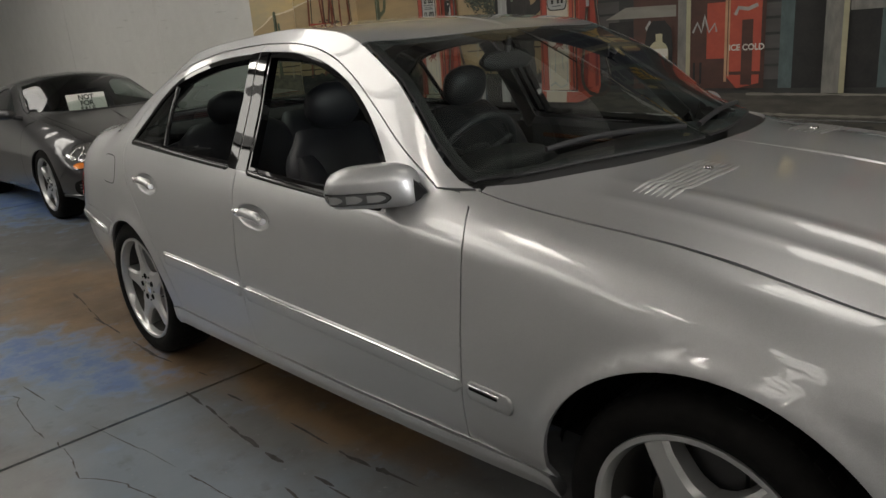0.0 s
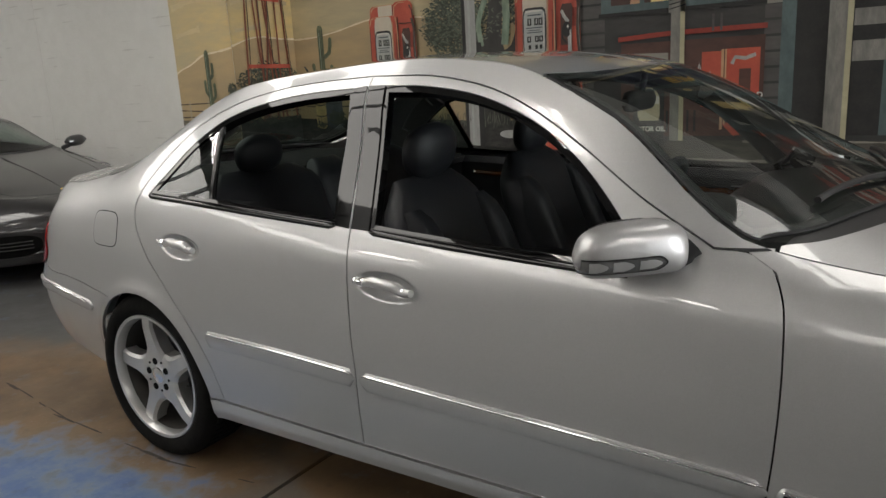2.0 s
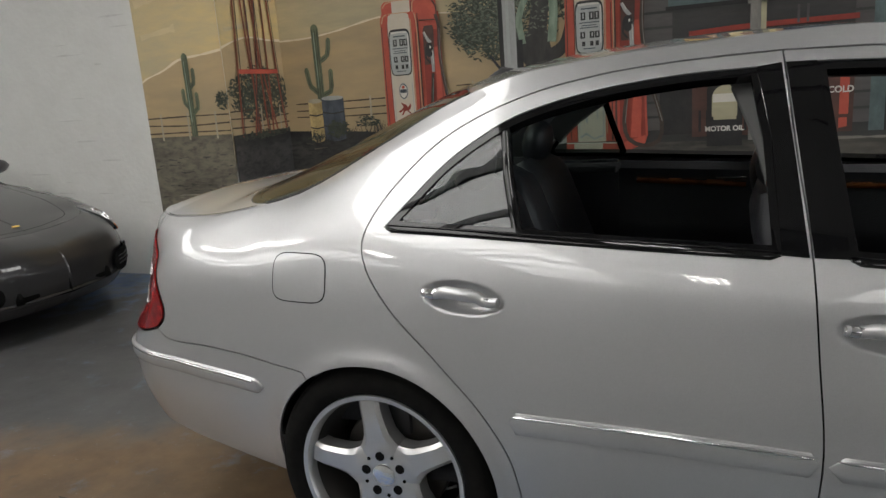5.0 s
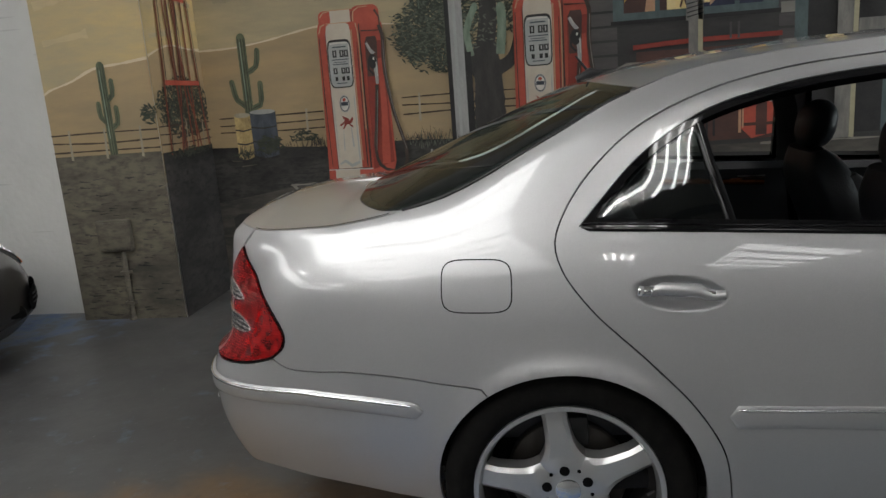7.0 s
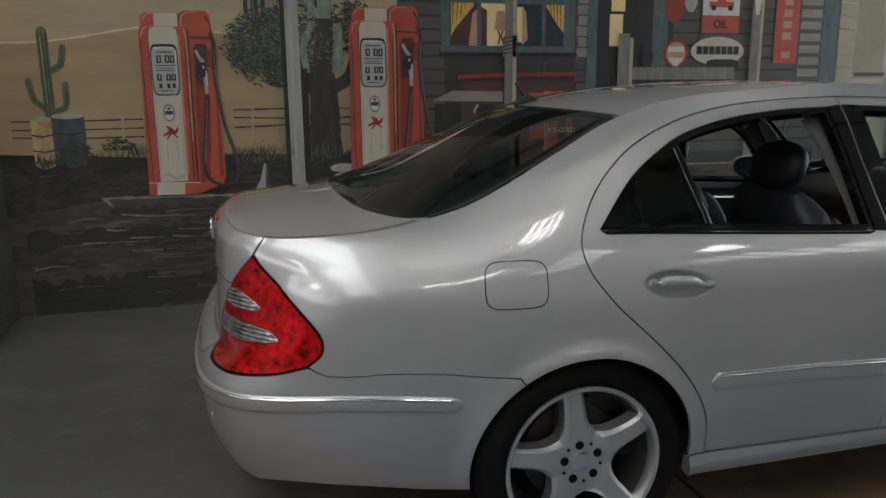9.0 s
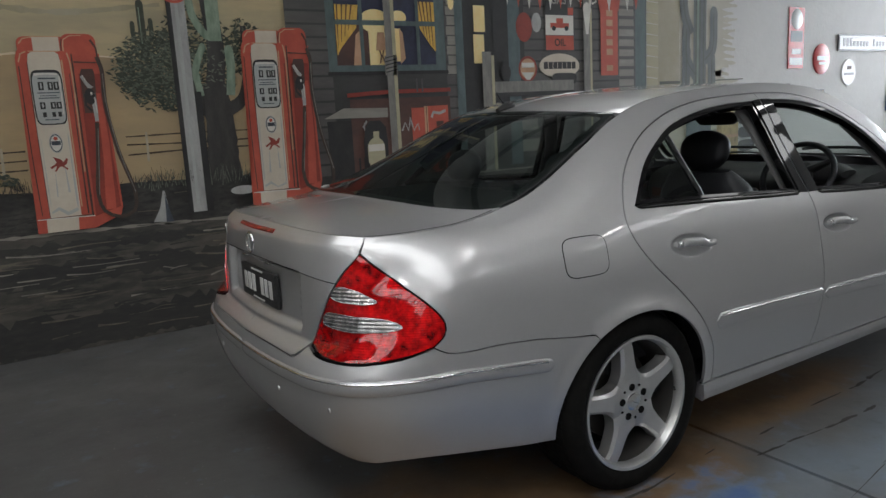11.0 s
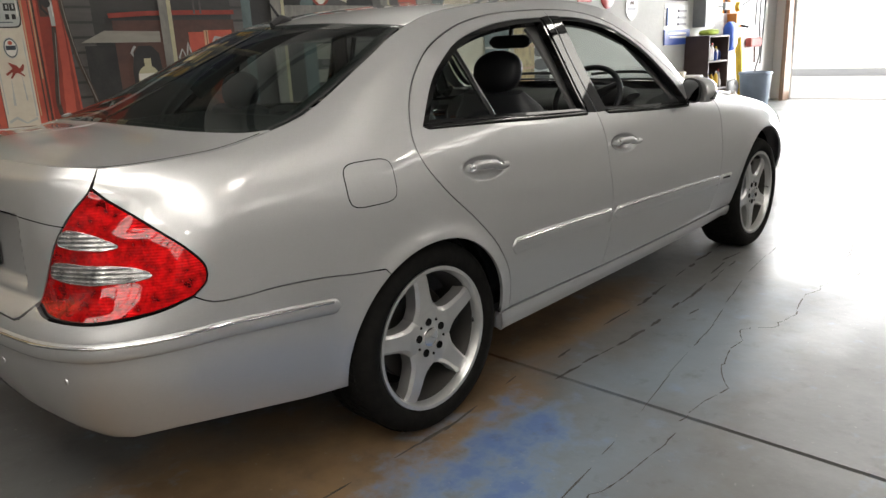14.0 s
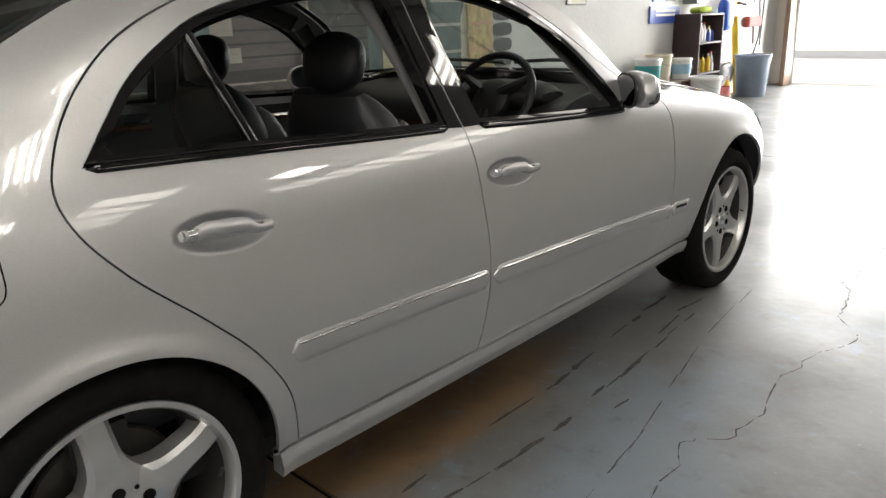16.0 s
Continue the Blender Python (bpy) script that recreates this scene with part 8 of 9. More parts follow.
cactus("painted_cactus", wall_canvas, 4.76, 0.9, 2.7, 0.20, [[(4.70, 1.6), (4.56, 1.75), (4.55, 2.05)], [(4.66, 1.2), (4.56, 1.4), (4.555, 1.83)], [(4.84, 1.75), (4.96, 1.85), (4.98, 2.2)], [(4.86, 1.2), (4.95, 1.4), (4.95, 1.75)], [(4.62, 2.0), (4.52, 2.2), (4.50, 2.6)]], P_CACTUS_GREY, 8, label="tall grey-green saguaro in brushed paint")

# ---------------------------------------------------------------- the grey sports coupe and the dark car behind it
C_PLAN = [(-3.5, 0), (-3.45, 0.4), (-3.3, 0.66), (-2.9, 0.83), (-2.35, 0.88), (-1.5, 0.862), (-0.8, 0.862), (0, 0.876), (0.35, 0.84), (0.6, 0.74), (0.78, 0.56), (0.89, 0.3), (0.93, 0)]
C_STATIONS = [
    ((-3.5, 0), [(0.25, 0.10), (0.32, 0.03), (0.45, 0), (0.52, 0), (0.58, 0.01), (0.64, 0.03), (0.68, 0.05), (0.71, 0.08), (0.73, 0.11), (0.75, 0.15), (0.77, 0.20)]),
    ((-2.9, 0.83), [(0.20, 0.07), (0.30, 0.03), (0.45, 0), (0.55, 0), (0.66, 0.01), (0.76, 0.03), (0.82, 0.06), (0.86, 0.10), (0.89, 0.15), (0.92, 0.22), (0.95, 0.30)]),
    ((-2.35, 0.88), [(0.17, 0.07), (0.27, 0.03), (0.42, 0), (0.55, 0), (0.68, 0.01), (0.80, 0.03), (0.88, 0.06), (0.92, 0.10), (1.0, 0.18), (1.08, 0.27), (1.15, 0.36)]),
    ((-1.5, 0.862), [(0.17, 0.07), (0.27, 0.03), (0.42, 0), (0.55, 0), (0.68, 0.012), (0.80, 0.03), (0.87, 0.05), (0.91, 0.075), (1.02, 0.15), (1.13, 0.23), (1.22, 0.32)]),
    ((-0.8, 0.862), [(0.17, 0.07), (0.27, 0.03), (0.42, 0), (0.55, 0), (0.66, 0.012), (0.76, 0.03), (0.83, 0.06), (0.87, 0.09), (0.90, 0.12), (0.92, 0.15), (0.935, 0.18)]),
    ((0, 0.876), [(0.16, 0.08), (0.25, 0.03), (0.40, 0), (0.50, 0), (0.60, 0.012), (0.68, 0.04), (0.73, 0.08), (0.765, 0.13), (0.785, 0.18), (0.792, 0.23), (0.796, 0.28)]),
    ((0.35, 0.84), [(0.15, 0.09), (0.23, 0.03), (0.36, 0), (0.46, 0), (0.55, 0.012), (0.62, 0.04), (0.66, 0.08), (0.69, 0.12), (0.71, 0.16), (0.725, 0.20), (0.735, 0.24)]),
    ((0.6, 0.74), [(0.15, 0.09), (0.22, 0.03), (0.32, 0), (0.42, 0), (0.50, 0.02), (0.555, 0.05), (0.595, 0.09), (0.625, 0.13), (0.645, 0.17), (0.66, 0.20), (0.67, 0.23)]),
    ((0.93, 0), [(0.15, 0.10), (0.22, 0.03), (0.32, 0), (0.40, 0), (0.47, 0.02), (0.52, 0.05), (0.55, 0.09), (0.575, 0.14), (0.595, 0.19), (0.61, 0.24), (0.62, 0.28)]),
]
C_CROWN = [(-3.3, 0.77), (-2.9, 0.97), (-2.4, 1.17), (-2.0, 1.26), (-1.6, 1.295), (-1.25, 1.275), (-1.0, 1.185), (-0.62, 0.99), (-0.52, 0.935), (-0.4, 0.895), (0, 0.81), (0.35, 0.72), (0.6, 0.64), (0.65, 0.62)]
COUPE = Shell(C_PLAN, C_STATIONS, C_CROWN, 2.2)
ORANGE_LENS = material("amber_lens", (0.6, 0.16, 0.02), 0.15, coat=1.0)


def coupe(name, label, m, paint_m, sign):
    car = thing(name, label, "car", m)
    sk, cu = COUPE.skin, COUPE.u_at

    def ux(pts):
        return [(float(COUPE.u_of_x(x)), z) for x, z in pts]
    win = ux(loop_of(flow([(-2.15, 0.985), (-1.6, 0.945), (-0.95, 0.915)], 0.05), flow([(-0.95, 0.915), (-1.15, 1.03), (-1.4, 1.14), (-1.65, 1.175), (-1.95, 1.13), (-2.15, 0.985)], 0.05)))
    rim_top = [(u, float(COUPE.top_z(u))) for u in np.linspace(0.02, cu(0.6, 0.74), 90)]
    arch_f = ux(arc(0, 0.315, 0.335, 12, 176, 24))
    arch_r = ux(arc(-2.35, 0.325, 0.345, 2, 178, 24))
    side_l = loop_of(rim_top, [(cu(0.55, 0.77), 0.60), (cu(0.42, 0.82), 0.47), (cu(0.33, 0.845), 0.39)], arch_f, ux([(-0.34, 0.2), (-1.2, 0.19), (-2.0, 0.19)]), list(arch_r), ux([(-2.72, 0.28)]), [(cu(-3.3, 0.66), 0.3), (0.02, 0.3)])
    for mir in (False, True):
        sheet("body_side", [side_l, win], sk, 0.045, paint_m, car, mirror=mir, gap=0.001)
        g = sheet("side_window", [win], lifted(sk, -0.006), 0.06, GLASS_REAR, car, mirror=mir, gap=0, rim=0)
        ribbon("door_gap", ux(flow([(-0.55, 0.90), (-0.60, 0.6), (-0.62, 0.24)], 0.05)), sk, 0.0025, 0.0008, LINER, car, mirror=mir)
        lamp_l = [(cu(0.56, 0.76) + 0.135 * math.cos(a) + 0.02 * math.sin(a), 0.585 + 0.092 * math.sin(a) - 0.03 * math.cos(a)) for a in np.linspace(0, 2 * math.pi, 33)[:-1]]
        hl = sheet("headlamp", [lamp_l], lifted(sk, 0.016), 0.02, LENS_SMOKE, car, "clear oval headlamp", mirror=mir, gap=0, rim=0.03)
        ribbon("lamp_seal", lamp_l, lifted(sk, 0.012), 0.004, 0.001, LINER, hl, mirror=mir, closed=True)
        amber = [(cu(0.60, 0.74) + 0.065 * math.cos(a), 0.515 + 0.022 * math.sin(a)) for a in np.linspace(0, 2 * math.pi, 17)[:-1]]
        sheet("indicator", [amber], lifted(sk, 0.02), 0.02, ORANGE_LENS, hl, "amber indicator", mirror=mir, gap=0, rim=0.01)
        for ring_c in ((0.0, 0.605, 0.052), (0.08, 0.575, 0.036)):
            ring = [(cu(0.56, 0.76) + ring_c[0] - 0.03 + ring_c[2] * math.cos(a), ring_c[1] + ring_c[2] * 0.85 * math.sin(a)) for a in np.linspace(0, 2 * math.pi, 25)[:-1]]
            ribbon("reflector", ring, lifted(sk, 0.019), 0.0035, 0.0025, CHROME, hl, mirror=mir, closed=True)
        gr = oval(COUPE.length - 0.66, 0.335, 0.25, 0.078, 28, 0.7)
        intake = sheet("air_intake", [gr], lifted(sk, 0.022), 0.03, LINER, car, "black bumper intake", mirror=mir, gap=0, rim=0)
        for k in range(3):
            ribbon("intake_slat", [(COUPE.length - 0.85 + 0.38 * t, 0.31 + 0.025 * k) for t in np.linspace(0, 1, 8)], lifted(sk, 0.024), 0.004, 0.004, BLACK_PLASTIC, intake, mirror=mir)
        ribbon("bumper_lip", [(float(u), 0.255) for u in np.linspace(cu(0.35, 0.84), COUPE.length, 30)], sk, 0.014, 0.014, paint_m, car, mirror=mir)
        sg = 1 if mir else -1
        mp = part("door_mirror", pillow_bm(rounded((-0.76, 0.80 * sg, 0.95), (-0.80, 1.0 * sg, 0.965), (0.075, 0, 0), (0, 0, 0.055), 0.4, 10), 16, 0.9), paint_m, car, "body-coloured door mirror")
        part("mirror_arm", tube_bm([(-0.74, 0.74 * sg, 0.90), (-0.76, 0.84 * sg, 0.93)], 0.022, 8), BLACK_PLASTIC, mp)
        part("seat", pillow_bm(rounded((-1.75, 0.36 * sg, 0.45), (-1.95, 0.36 * sg, 1.08), (0, 0.22, 0), (0.07, 0, 0.02), 0.3), 16), LEATHER, car)
        for ax in (0.0, -2.35):
            bm = lathe_bm([(0.33, 0.03), (0.345, 0.05), (0.345, 0.3), (0, 0.3)], "y", 28, caps=False)
            if sg > 0:
                bmesh.ops.scale(bm, vec=(1, -1, 1), verts=bm.verts)
            bmesh.ops.translate(bm, vec=(ax, 0.87 * sg, 0.325), verts=bm.verts)
            bmesh.ops.bisect_plane(bm, geom=bm.verts[:] + bm.edges[:] + bm.faces[:], plane_co=(0, 0, 0.25), plane_no=(0, 0, -1), clear_outer=True)
            part("wheel_well", bm, LINER, car)
    lo = flow([(-0.50, 0.0), (-0.53, -0.3), (-0.63, -0.53), (-0.78, -0.66)], 0.05)
    hi = flow([(-1.31, -0.53), (-1.25, -0.3), (-1.22, 0.0)], 0.05)
    edge_x = np.linspace(-0.80, -1.30, 14)
    edge = [(x, -(float(np.interp(x, COUPE.ex, COUPE.ey)) - 0.02)) for x in edge_x]
    g = sheet("windscreen", [loop_of(lo, edge, hi)], COUPE.crown, 0.05, GLASS, car, "clear windscreen", both=(1, 0.0), gap=0.003, rim=0)
    sheet("roof_panel", [loop_of(list(reversed(hi)), [(x, -float(np.interp(x, COUPE.ex, COUPE.ey))) for x in np.linspace(-1.31, -3.25, 40)], [(-3.28, 0.0)])], COUPE.crown, 0.06, paint_m, car, both=(1, 0.0), gap=0)
    hood = loop_of([(x, -float(np.interp(x, COUPE.ex, COUPE.ey))) for x in np.linspace(-0.79, 0.63, 40)], [(0.648, 0.0)], lo)
    bon = sheet("bonnet", [hood], COUPE.crown, 0.045, paint_m, car, both=(1, 0.0), gap=0)
    for mir in (False, True):
        ribbon("bonnet_gap", flow([(-0.66, -0.60), (-0.2, -0.54), (0.3, -0.47), (0.5, -0.40), (0.58, -0.2), (0.6, 0.0)], 0.04), COUPE.crown, 0.003, 0.0008, LINER, bon, mirror=mir)
        ribbon("scuttle", flow([(-0.48, 0.0), (-0.51, -0.3), (-0.61, -0.53), (-0.76, -0.66)], 0.05), COUPE.crown, 0.02, 0.006, BLACK_PLASTIC, car, mirror=mir)
        ribbon("screen_pillar", edge, COUPE.crown, 0.016, 0.003, BLACK_PLASTIC, car, mirror=mir)
    z = float(COUPE.crown(np.array(0.53), np.array(0.0))[2])
    part("bonnet_badge", lathe_bm([(0, 0.006), (0.022, 0.005), (0.026, 0.0)], "z", 16, (0.53, 0, z)), P_GOLD, car, "small gold badge")
    mid = sheet("air_intake", [loop_of([(COUPE.length - 0.36, 0.265), (COUPE.length, 0.255), (COUPE.length, 0.395), (COUPE.length - 0.34, 0.385)])], lifted(sk, 0.022), 0.03, LINER, car, "black bumper intake", both=(0, COUPE.length), gap=0, rim=0)
    nose = loop_of(list(reversed([(float(u), float(COUPE.top_z(u))) for u in np.linspace(cu(0.6, 0.74), COUPE.length, 30)])), [(cu(0.55, 0.77), 0.60), (cu(0.42, 0.82), 0.47), (cu(0.33, 0.845), 0.39)], ux([(0.335, 0.28)]), [(cu(0.6, 0.74), 0.17), (COUPE.length, 0.17)])
    sheet("front_bumper", [nose], sk, 0.04, paint_m, car, both=(0, COUPE.length), gap=0.001)
    part("dashboard", pillow_bm(rounded((-0.85, -0.66, 0.80), (-0.85, 0.66, 0.80), (0.28, 0, 0), (0, 0, 0.09), 0.08), 16), BLACK_PLASTIC, car)
    part("cabin_tub", box_bm(-2.6, -0.6, -0.66, 0.66, 0.2, 0.62, 0.05), LINER, car)
    part("floor_pan", box_bm(-3.2, 0.5, -0.5, 0.5, 0.16, 0.25, 0.03), LINER, car)
    for ax in (0.0, -2.35):
        w_r = wheel_parts(car, ax, -0.85, 54)
        copy_thing(w_r, Matrix.Translation((ax, 0.85, AXLE_Z)) @ Matrix.Rotation(math.pi, 4, "Z"))
    return car


coupe("car", "dark grey sports coupe with a card on its dashboard", Matrix.Translation((-3.95, 0.73, 0.0)), PAINT_GREY, True)
coupe("car", "black coupe parked behind the grey one", Matrix.Translation((-8.95, 0.32, 0.0)), PAINT_DARK, False)
card_mat = material("white_card", (0.75, 0.74, 0.7), 0.6, grain=0.1, scale=20)
card_m = Matrix.Translation((-4.63, 0.60, 0.955)) @ Matrix.Rotation(radians(-12), 4, "Y")
card = part("sale_card", box_bm(-0.002, 0.002, -0.19, 0.19, -0.075, 0.125), card_mat)
card.matrix_world = card_m
tagged(card, "white card with black words propped on the dashboard", "sign")
for i, word in enumerate(("NOT", "FOR", "SALE")):
    lettering(word, 0, 0.085 - 0.06 * i, 0.07, P_BLACK, 0, card, lambda a, b, k: (0.0035, a, b), bold=0.002)

# ---------------------------------------------------------------- the workshop end
before_end = {o.name for o in bpy.data.objects}


def on_wall(name, label, category, x0, x1, z0, z1, mat, depth=0.012, y=WALL_Y, bevel=0.002):
    ob = part(name, box_bm(x0, x1, y - depth, y - 0.001, z0, z1, bevel), mat, smooth=False)
    return tagged(ob, label, category)


S_RED = material("sign_red", (0.5, 0.04, 0.035), 0.35, grain=0.2, scale=8)
S_WHITE = material("sign_white", (0.74, 0.74, 0.73), 0.4, grain=0.15, scale=9, second=(0.5, 0.5, 0.5))
S_BLACK = material("sign_black", (0.02, 0.02, 0.02), 0.4)
S_BLUE = material("sign_blue", (0.03, 0.085, 0.4), 0.35, grain=0.2, scale=10)
S_BROWN = material("brown_board", (0.085, 0.05, 0.038), 0.6, grain=0.5, scale=12)
S_GREY = material("grey_enamel", (0.26, 0.27, 0.28), 0.45, grain=0.25, scale=14)
S_ORANGE = material("orange_enamel", (0.72, 0.24, 0.03), 0.4, grain=0.2, scale=14)
S_YELLOW = material("yellow_paint", (0.72, 0.48, 0.04), 0.45, grain=0.3, scale=10)
S_BIN = material("blue_grey_plastic", (0.2, 0.25, 0.32), 0.5, grain=0.25, scale=8)
S_CREAM = material("cream_plastic", (0.62, 0.56, 0.42), 0.5, grain=0.2, scale=10)
S_TEAL = material("teal_label", (0.04, 0.35, 0.36), 0.5)
S_SKY = material("pale_blue_plastic", (0.3, 0.5, 0.65), 0.5)
S_TIMBER = material("stained_timber", (0.16, 0.1, 0.065), 0.6, grain=0.6, scale=7)

banner = on_wall("hanging_sign", "narrow red sign with a pale oval and bars", "sign", 6.30, 6.61, 1.68, 2.36, S_RED)
part("sign_oval", lathe_bm([(0, WALL_Y - 0.016), (0.11, WALL_Y - 0.016), (0.115, WALL_Y - 0.012)], "y", 28, (6.455, 0, 2.23)), S_WHITE, banner)
part("sign_patch", box_bm(6.34, 6.57, WALL_Y - 0.015, WALL_Y - 0.012, 1.98, 2.10), S_BLACK, banner)
part("sign_bar", box_bm(6.33, 6.58, WALL_Y - 0.015, WALL_Y - 0.012, 1.72, 1.80), S_WHITE, banner)
part("sign_bar", box_bm(6.37, 6.55, WALL_Y - 0.015, WALL_Y - 0.012, 1.84, 1.90), S_WHITE, banner)
disc2 = part("disc_sign", lathe_bm([(0, WALL_Y - 0.02), (0.16, WALL_Y - 0.02), (0.178, WALL_Y - 0.012), (0.178, WALL_Y - 0.002), (0, WALL_Y - 0.002)], "y", 40, (6.995, 0, 1.785)), S_RED)
tagged(disc2, "round red enamel sign with a pale bar", "sign")
part("sign_bar", box_bm(6.88, 7.11, WALL_Y - 0.024, WALL_Y - 0.02, 1.77, 1.82), S_WHITE, disc2)
part("sign_bar", box_bm(6.92, 7.07, WALL_Y - 0.024, WALL_Y - 0.02, 1.72, 1.75), S_WHITE, disc2)
board = on_wall("name_board", "white board in a black frame with dark bars", "sign", 7.34, 8.50, 1.88, 2.075, S_BLACK, 0.02)
part("board_face", box_bm(7.365, 8.475, WALL_Y - 0.024, WALL_Y - 0.02, 1.90, 2.055), S_WHITE, board)
for k in range(13):
    if k == 8:
        continue
    bx = 7.43 + 0.078 * k
    tall = 0.095 if k in (0, 1, 2, 9) else 0.065
    part("board_bar", box_bm(bx, bx + 0.05, WALL_Y - 0.027, WALL_Y - 0.024, 1.935, 1.935 + tall), S_GREY, board)
disc3 = part("disc_sign", lathe_bm([(0, WALL_Y - 0.014), (0.155, WALL_Y - 0.014), (0.16, WALL_Y - 0.002), (0, WALL_Y - 0.002)], "y", 40, (7.61, 0, 1.625)), S_WHITE)
tagged(disc3, "round white sign with a small dark emblem", "sign")
part("sign_bar", box_bm(7.50, 7.72, WALL_Y - 0.018, WALL_Y - 0.014, 1.59, 1.62), S_GREY, disc3)
part("sign_mark", box_bm(7.57, 7.66, WALL_Y - 0.018, WALL_Y - 0.014, 1.66, 1.70), S_BROWN, disc3)
for x0, x1, z0, z1, mt in ((6.12, 6.36, 1.44, 1.51, S_GREY), (6.68, 7.08, 1.36, 1.43, S_CREAM)):
    pl = on_wall("plaque", "small framed plaque on the white wall", "plaque", x0, x1, z0, z1, S_BLACK)
    part("plaque_face", box_bm(x0 + 0.02, x1 - 0.02, WALL_Y - 0.015, WALL_Y - 0.012, z0 + 0.015, z1 - 0.015), mt, pl)
poster = on_wall("poster", "white and blue poster with a dark picture", "poster", 8.57, 9.39, 1.12, 1.67, S_WHITE, 0.006, bevel=0)
part("poster_band", box_bm(8.57, 9.39, WALL_Y - 0.026, WALL_Y - 0.004, 1.12, 1.33), S_BLUE, poster)
part("poster_picture", box_bm(8.64, 8.92, WALL_Y - 0.026, WALL_Y - 0.004, 1.385, 1.63), S_BLUE, poster)
for zz in (1.21, 1.26):
    part("poster_bar", box_bm(8.70, 9.25, WALL_Y - 0.034, WALL_Y - 0.026, zz, zz + 0.028), S_WHITE, poster)
for zz in (1.39, 1.48, 1.57):
    part("poster_bar", box_bm(9.0, 9.25, WALL_Y - 0.026, WALL_Y - 0.004, zz, zz + 0.03), S_GREY, poster)
meter = on_wall("meter_board", "brown timber board with a grey meter and cables", "meter board", 8.76, 9.28, 1.73, 2.75, S_BROWN, 0.03)
part("meter", box_bm(8.93, 9.18, WALL_Y - 0.15, WALL_Y - 0.03, 1.95, 2.3, 0.02), S_GREY, meter)
part("cable", tube_bm([(9.0, WALL_Y - 0.06, 1.95), (9.02, WALL_Y - 0.09, 1.85), (9.1, WALL_Y - 0.05, 1.80)], 0.02, 8), S_BLACK, meter)
part("cable", tube_bm([(9.22, WALL_Y - 0.05, 2.25), (9.45, WALL_Y - 0.05, 2.2), (9.4, WALL_Y - 0.05, 2.0), (9.3, WALL_Y - 0.05, 1.9)], 0.02, 8), S_WHITE, meter)
conduit = part("conduit", tube_bm(flow([(8.85, WALL_Y - 0.03, 2.15), (8.83, WALL_Y - 0.03, 2.62), (8.9, WALL_Y - 0.03, 2.71), (9.87, WALL_Y - 0.03, 2.73), (9.95, WALL_Y - 0.03, 2.85), (9.97, WALL_Y - 0.03, 4.38)], 0.05), 0.025, 8), S_GREY)
tagged(conduit, "grey steel conduit running up the wall", "conduit")
for k, x in enumerate((9.62, 9.75, 9.88, 10.05, 10.16)):
    c = part("conduit", tube_bm([(x, WALL_Y - 0.04, 1.9), (x, WALL_Y - 0.04, 4.38)], 0.022, 8), S_WHITE if k % 2 else S_GREY)
    tagged(c, "upright steel conduit above the switch boxes", "conduit", "conduits over the switchboard")
for k, x in enumerate((10.5, 10.62, 10.74)):
    c = part("conduit", tube_bm([(x, WALL_Y - 0.05, 1.55), (x, WALL_Y - 0.05, 4.38)], 0.028, 8), S_ORANGE if k != 1 else S_BROWN)
    tagged(c, "orange and rust pipe on the wall", "pipe", "orange pipes")
sb = on_wall("switch_box", "grey steel switch box", "switch box", 9.52, 9.84, 1.35, 1.95, S_GREY, 0.2, bevel=0.01)
for k in range(3):
    f = on_wall("fuse_box", "white fuse box with a dark window", "fuse box", 9.87, 10.32, 1.50 + 0.155 * k, 1.64 + 0.155 * k, S_WHITE, 0.12, bevel=0.008)
    f["group"] = "fuse boxes"
    part("fuse_window", box_bm(9.93, 10.26, WALL_Y - 0.124, WALL_Y - 0.12, 1.505 + 0.155 * k, 1.53 + 0.155 * k), S_BLACK, f)
ob = on_wall("isolator_box", "orange isolator box with a black lever", "isolator", 10.82, 11.16, 1.18, 1.55, S_ORANGE, 0.16, bevel=0.01)
part("lever", tube_bm([(11.0, WALL_Y - 0.17, 1.36), (11.12, WALL_Y - 0.24, 1.33)], 0.02, 8), S_BLACK, ob)
part("arm", tube_bm([(11.05, WALL_Y - 0.06, 1.62), (11.75, WALL_Y - 0.2, 1.88)], 0.014, 8), S_BLACK, ob)
fit_ = on_wall("pipe_fitting", "grey pipe union with a brass cap", "fitting", 10.45, 10.85, 1.60, 1.72, S_GREY, 0.12, bevel=0.04)
part("cap", lathe_bm([(0, WALL_Y - 0.16), (0.07, WALL_Y - 0.16), (0.08, WALL_Y - 0.1), (0, WALL_Y - 0.1)], "y", 16, (10.95, 0, 1.65)), S_YELLOW, fit_)
post_y = part("bollard", tube_bm([(11.3, 2.38, 0.0), (11.05, 2.40, 1.16)], 0.055, 14), S_YELLOW)
tagged(post_y, "leaning yellow painted post", "post")
hook = on_wall("hose_hook", "dark red cast hook on the wall", "hook", 11.64, 12.16, 1.0, 1.16, material("dark_red_cast", (0.2, 0.035, 0.03), 0.6), 0.12, bevel=0.04)
part("hook_stem", tube_bm([(11.95, WALL_Y - 0.06, 1.02), (11.99, WALL_Y - 0.06, 0.74)], 0.016, 8), S_BROWN, hook)
for k, pts in enumerate(([(12.25, 2.2), (12.2, 1.5), (12.3, 0.9), (12.1, 0.55)], [(12.45, 2.4), (12.4, 1.3), (12.35, 0.7)], [(12.02, 2.3), (12.0, 1.35)])):
    cb = part("hanging_cable", tube_bm([(x, WALL_Y - 0.03, z) for x, z in flow(pts, 0.1)], 0.013, 6), S_BLACK)
    tagged(cb, "dark cable hanging down the wall", "cable", "hanging cables")

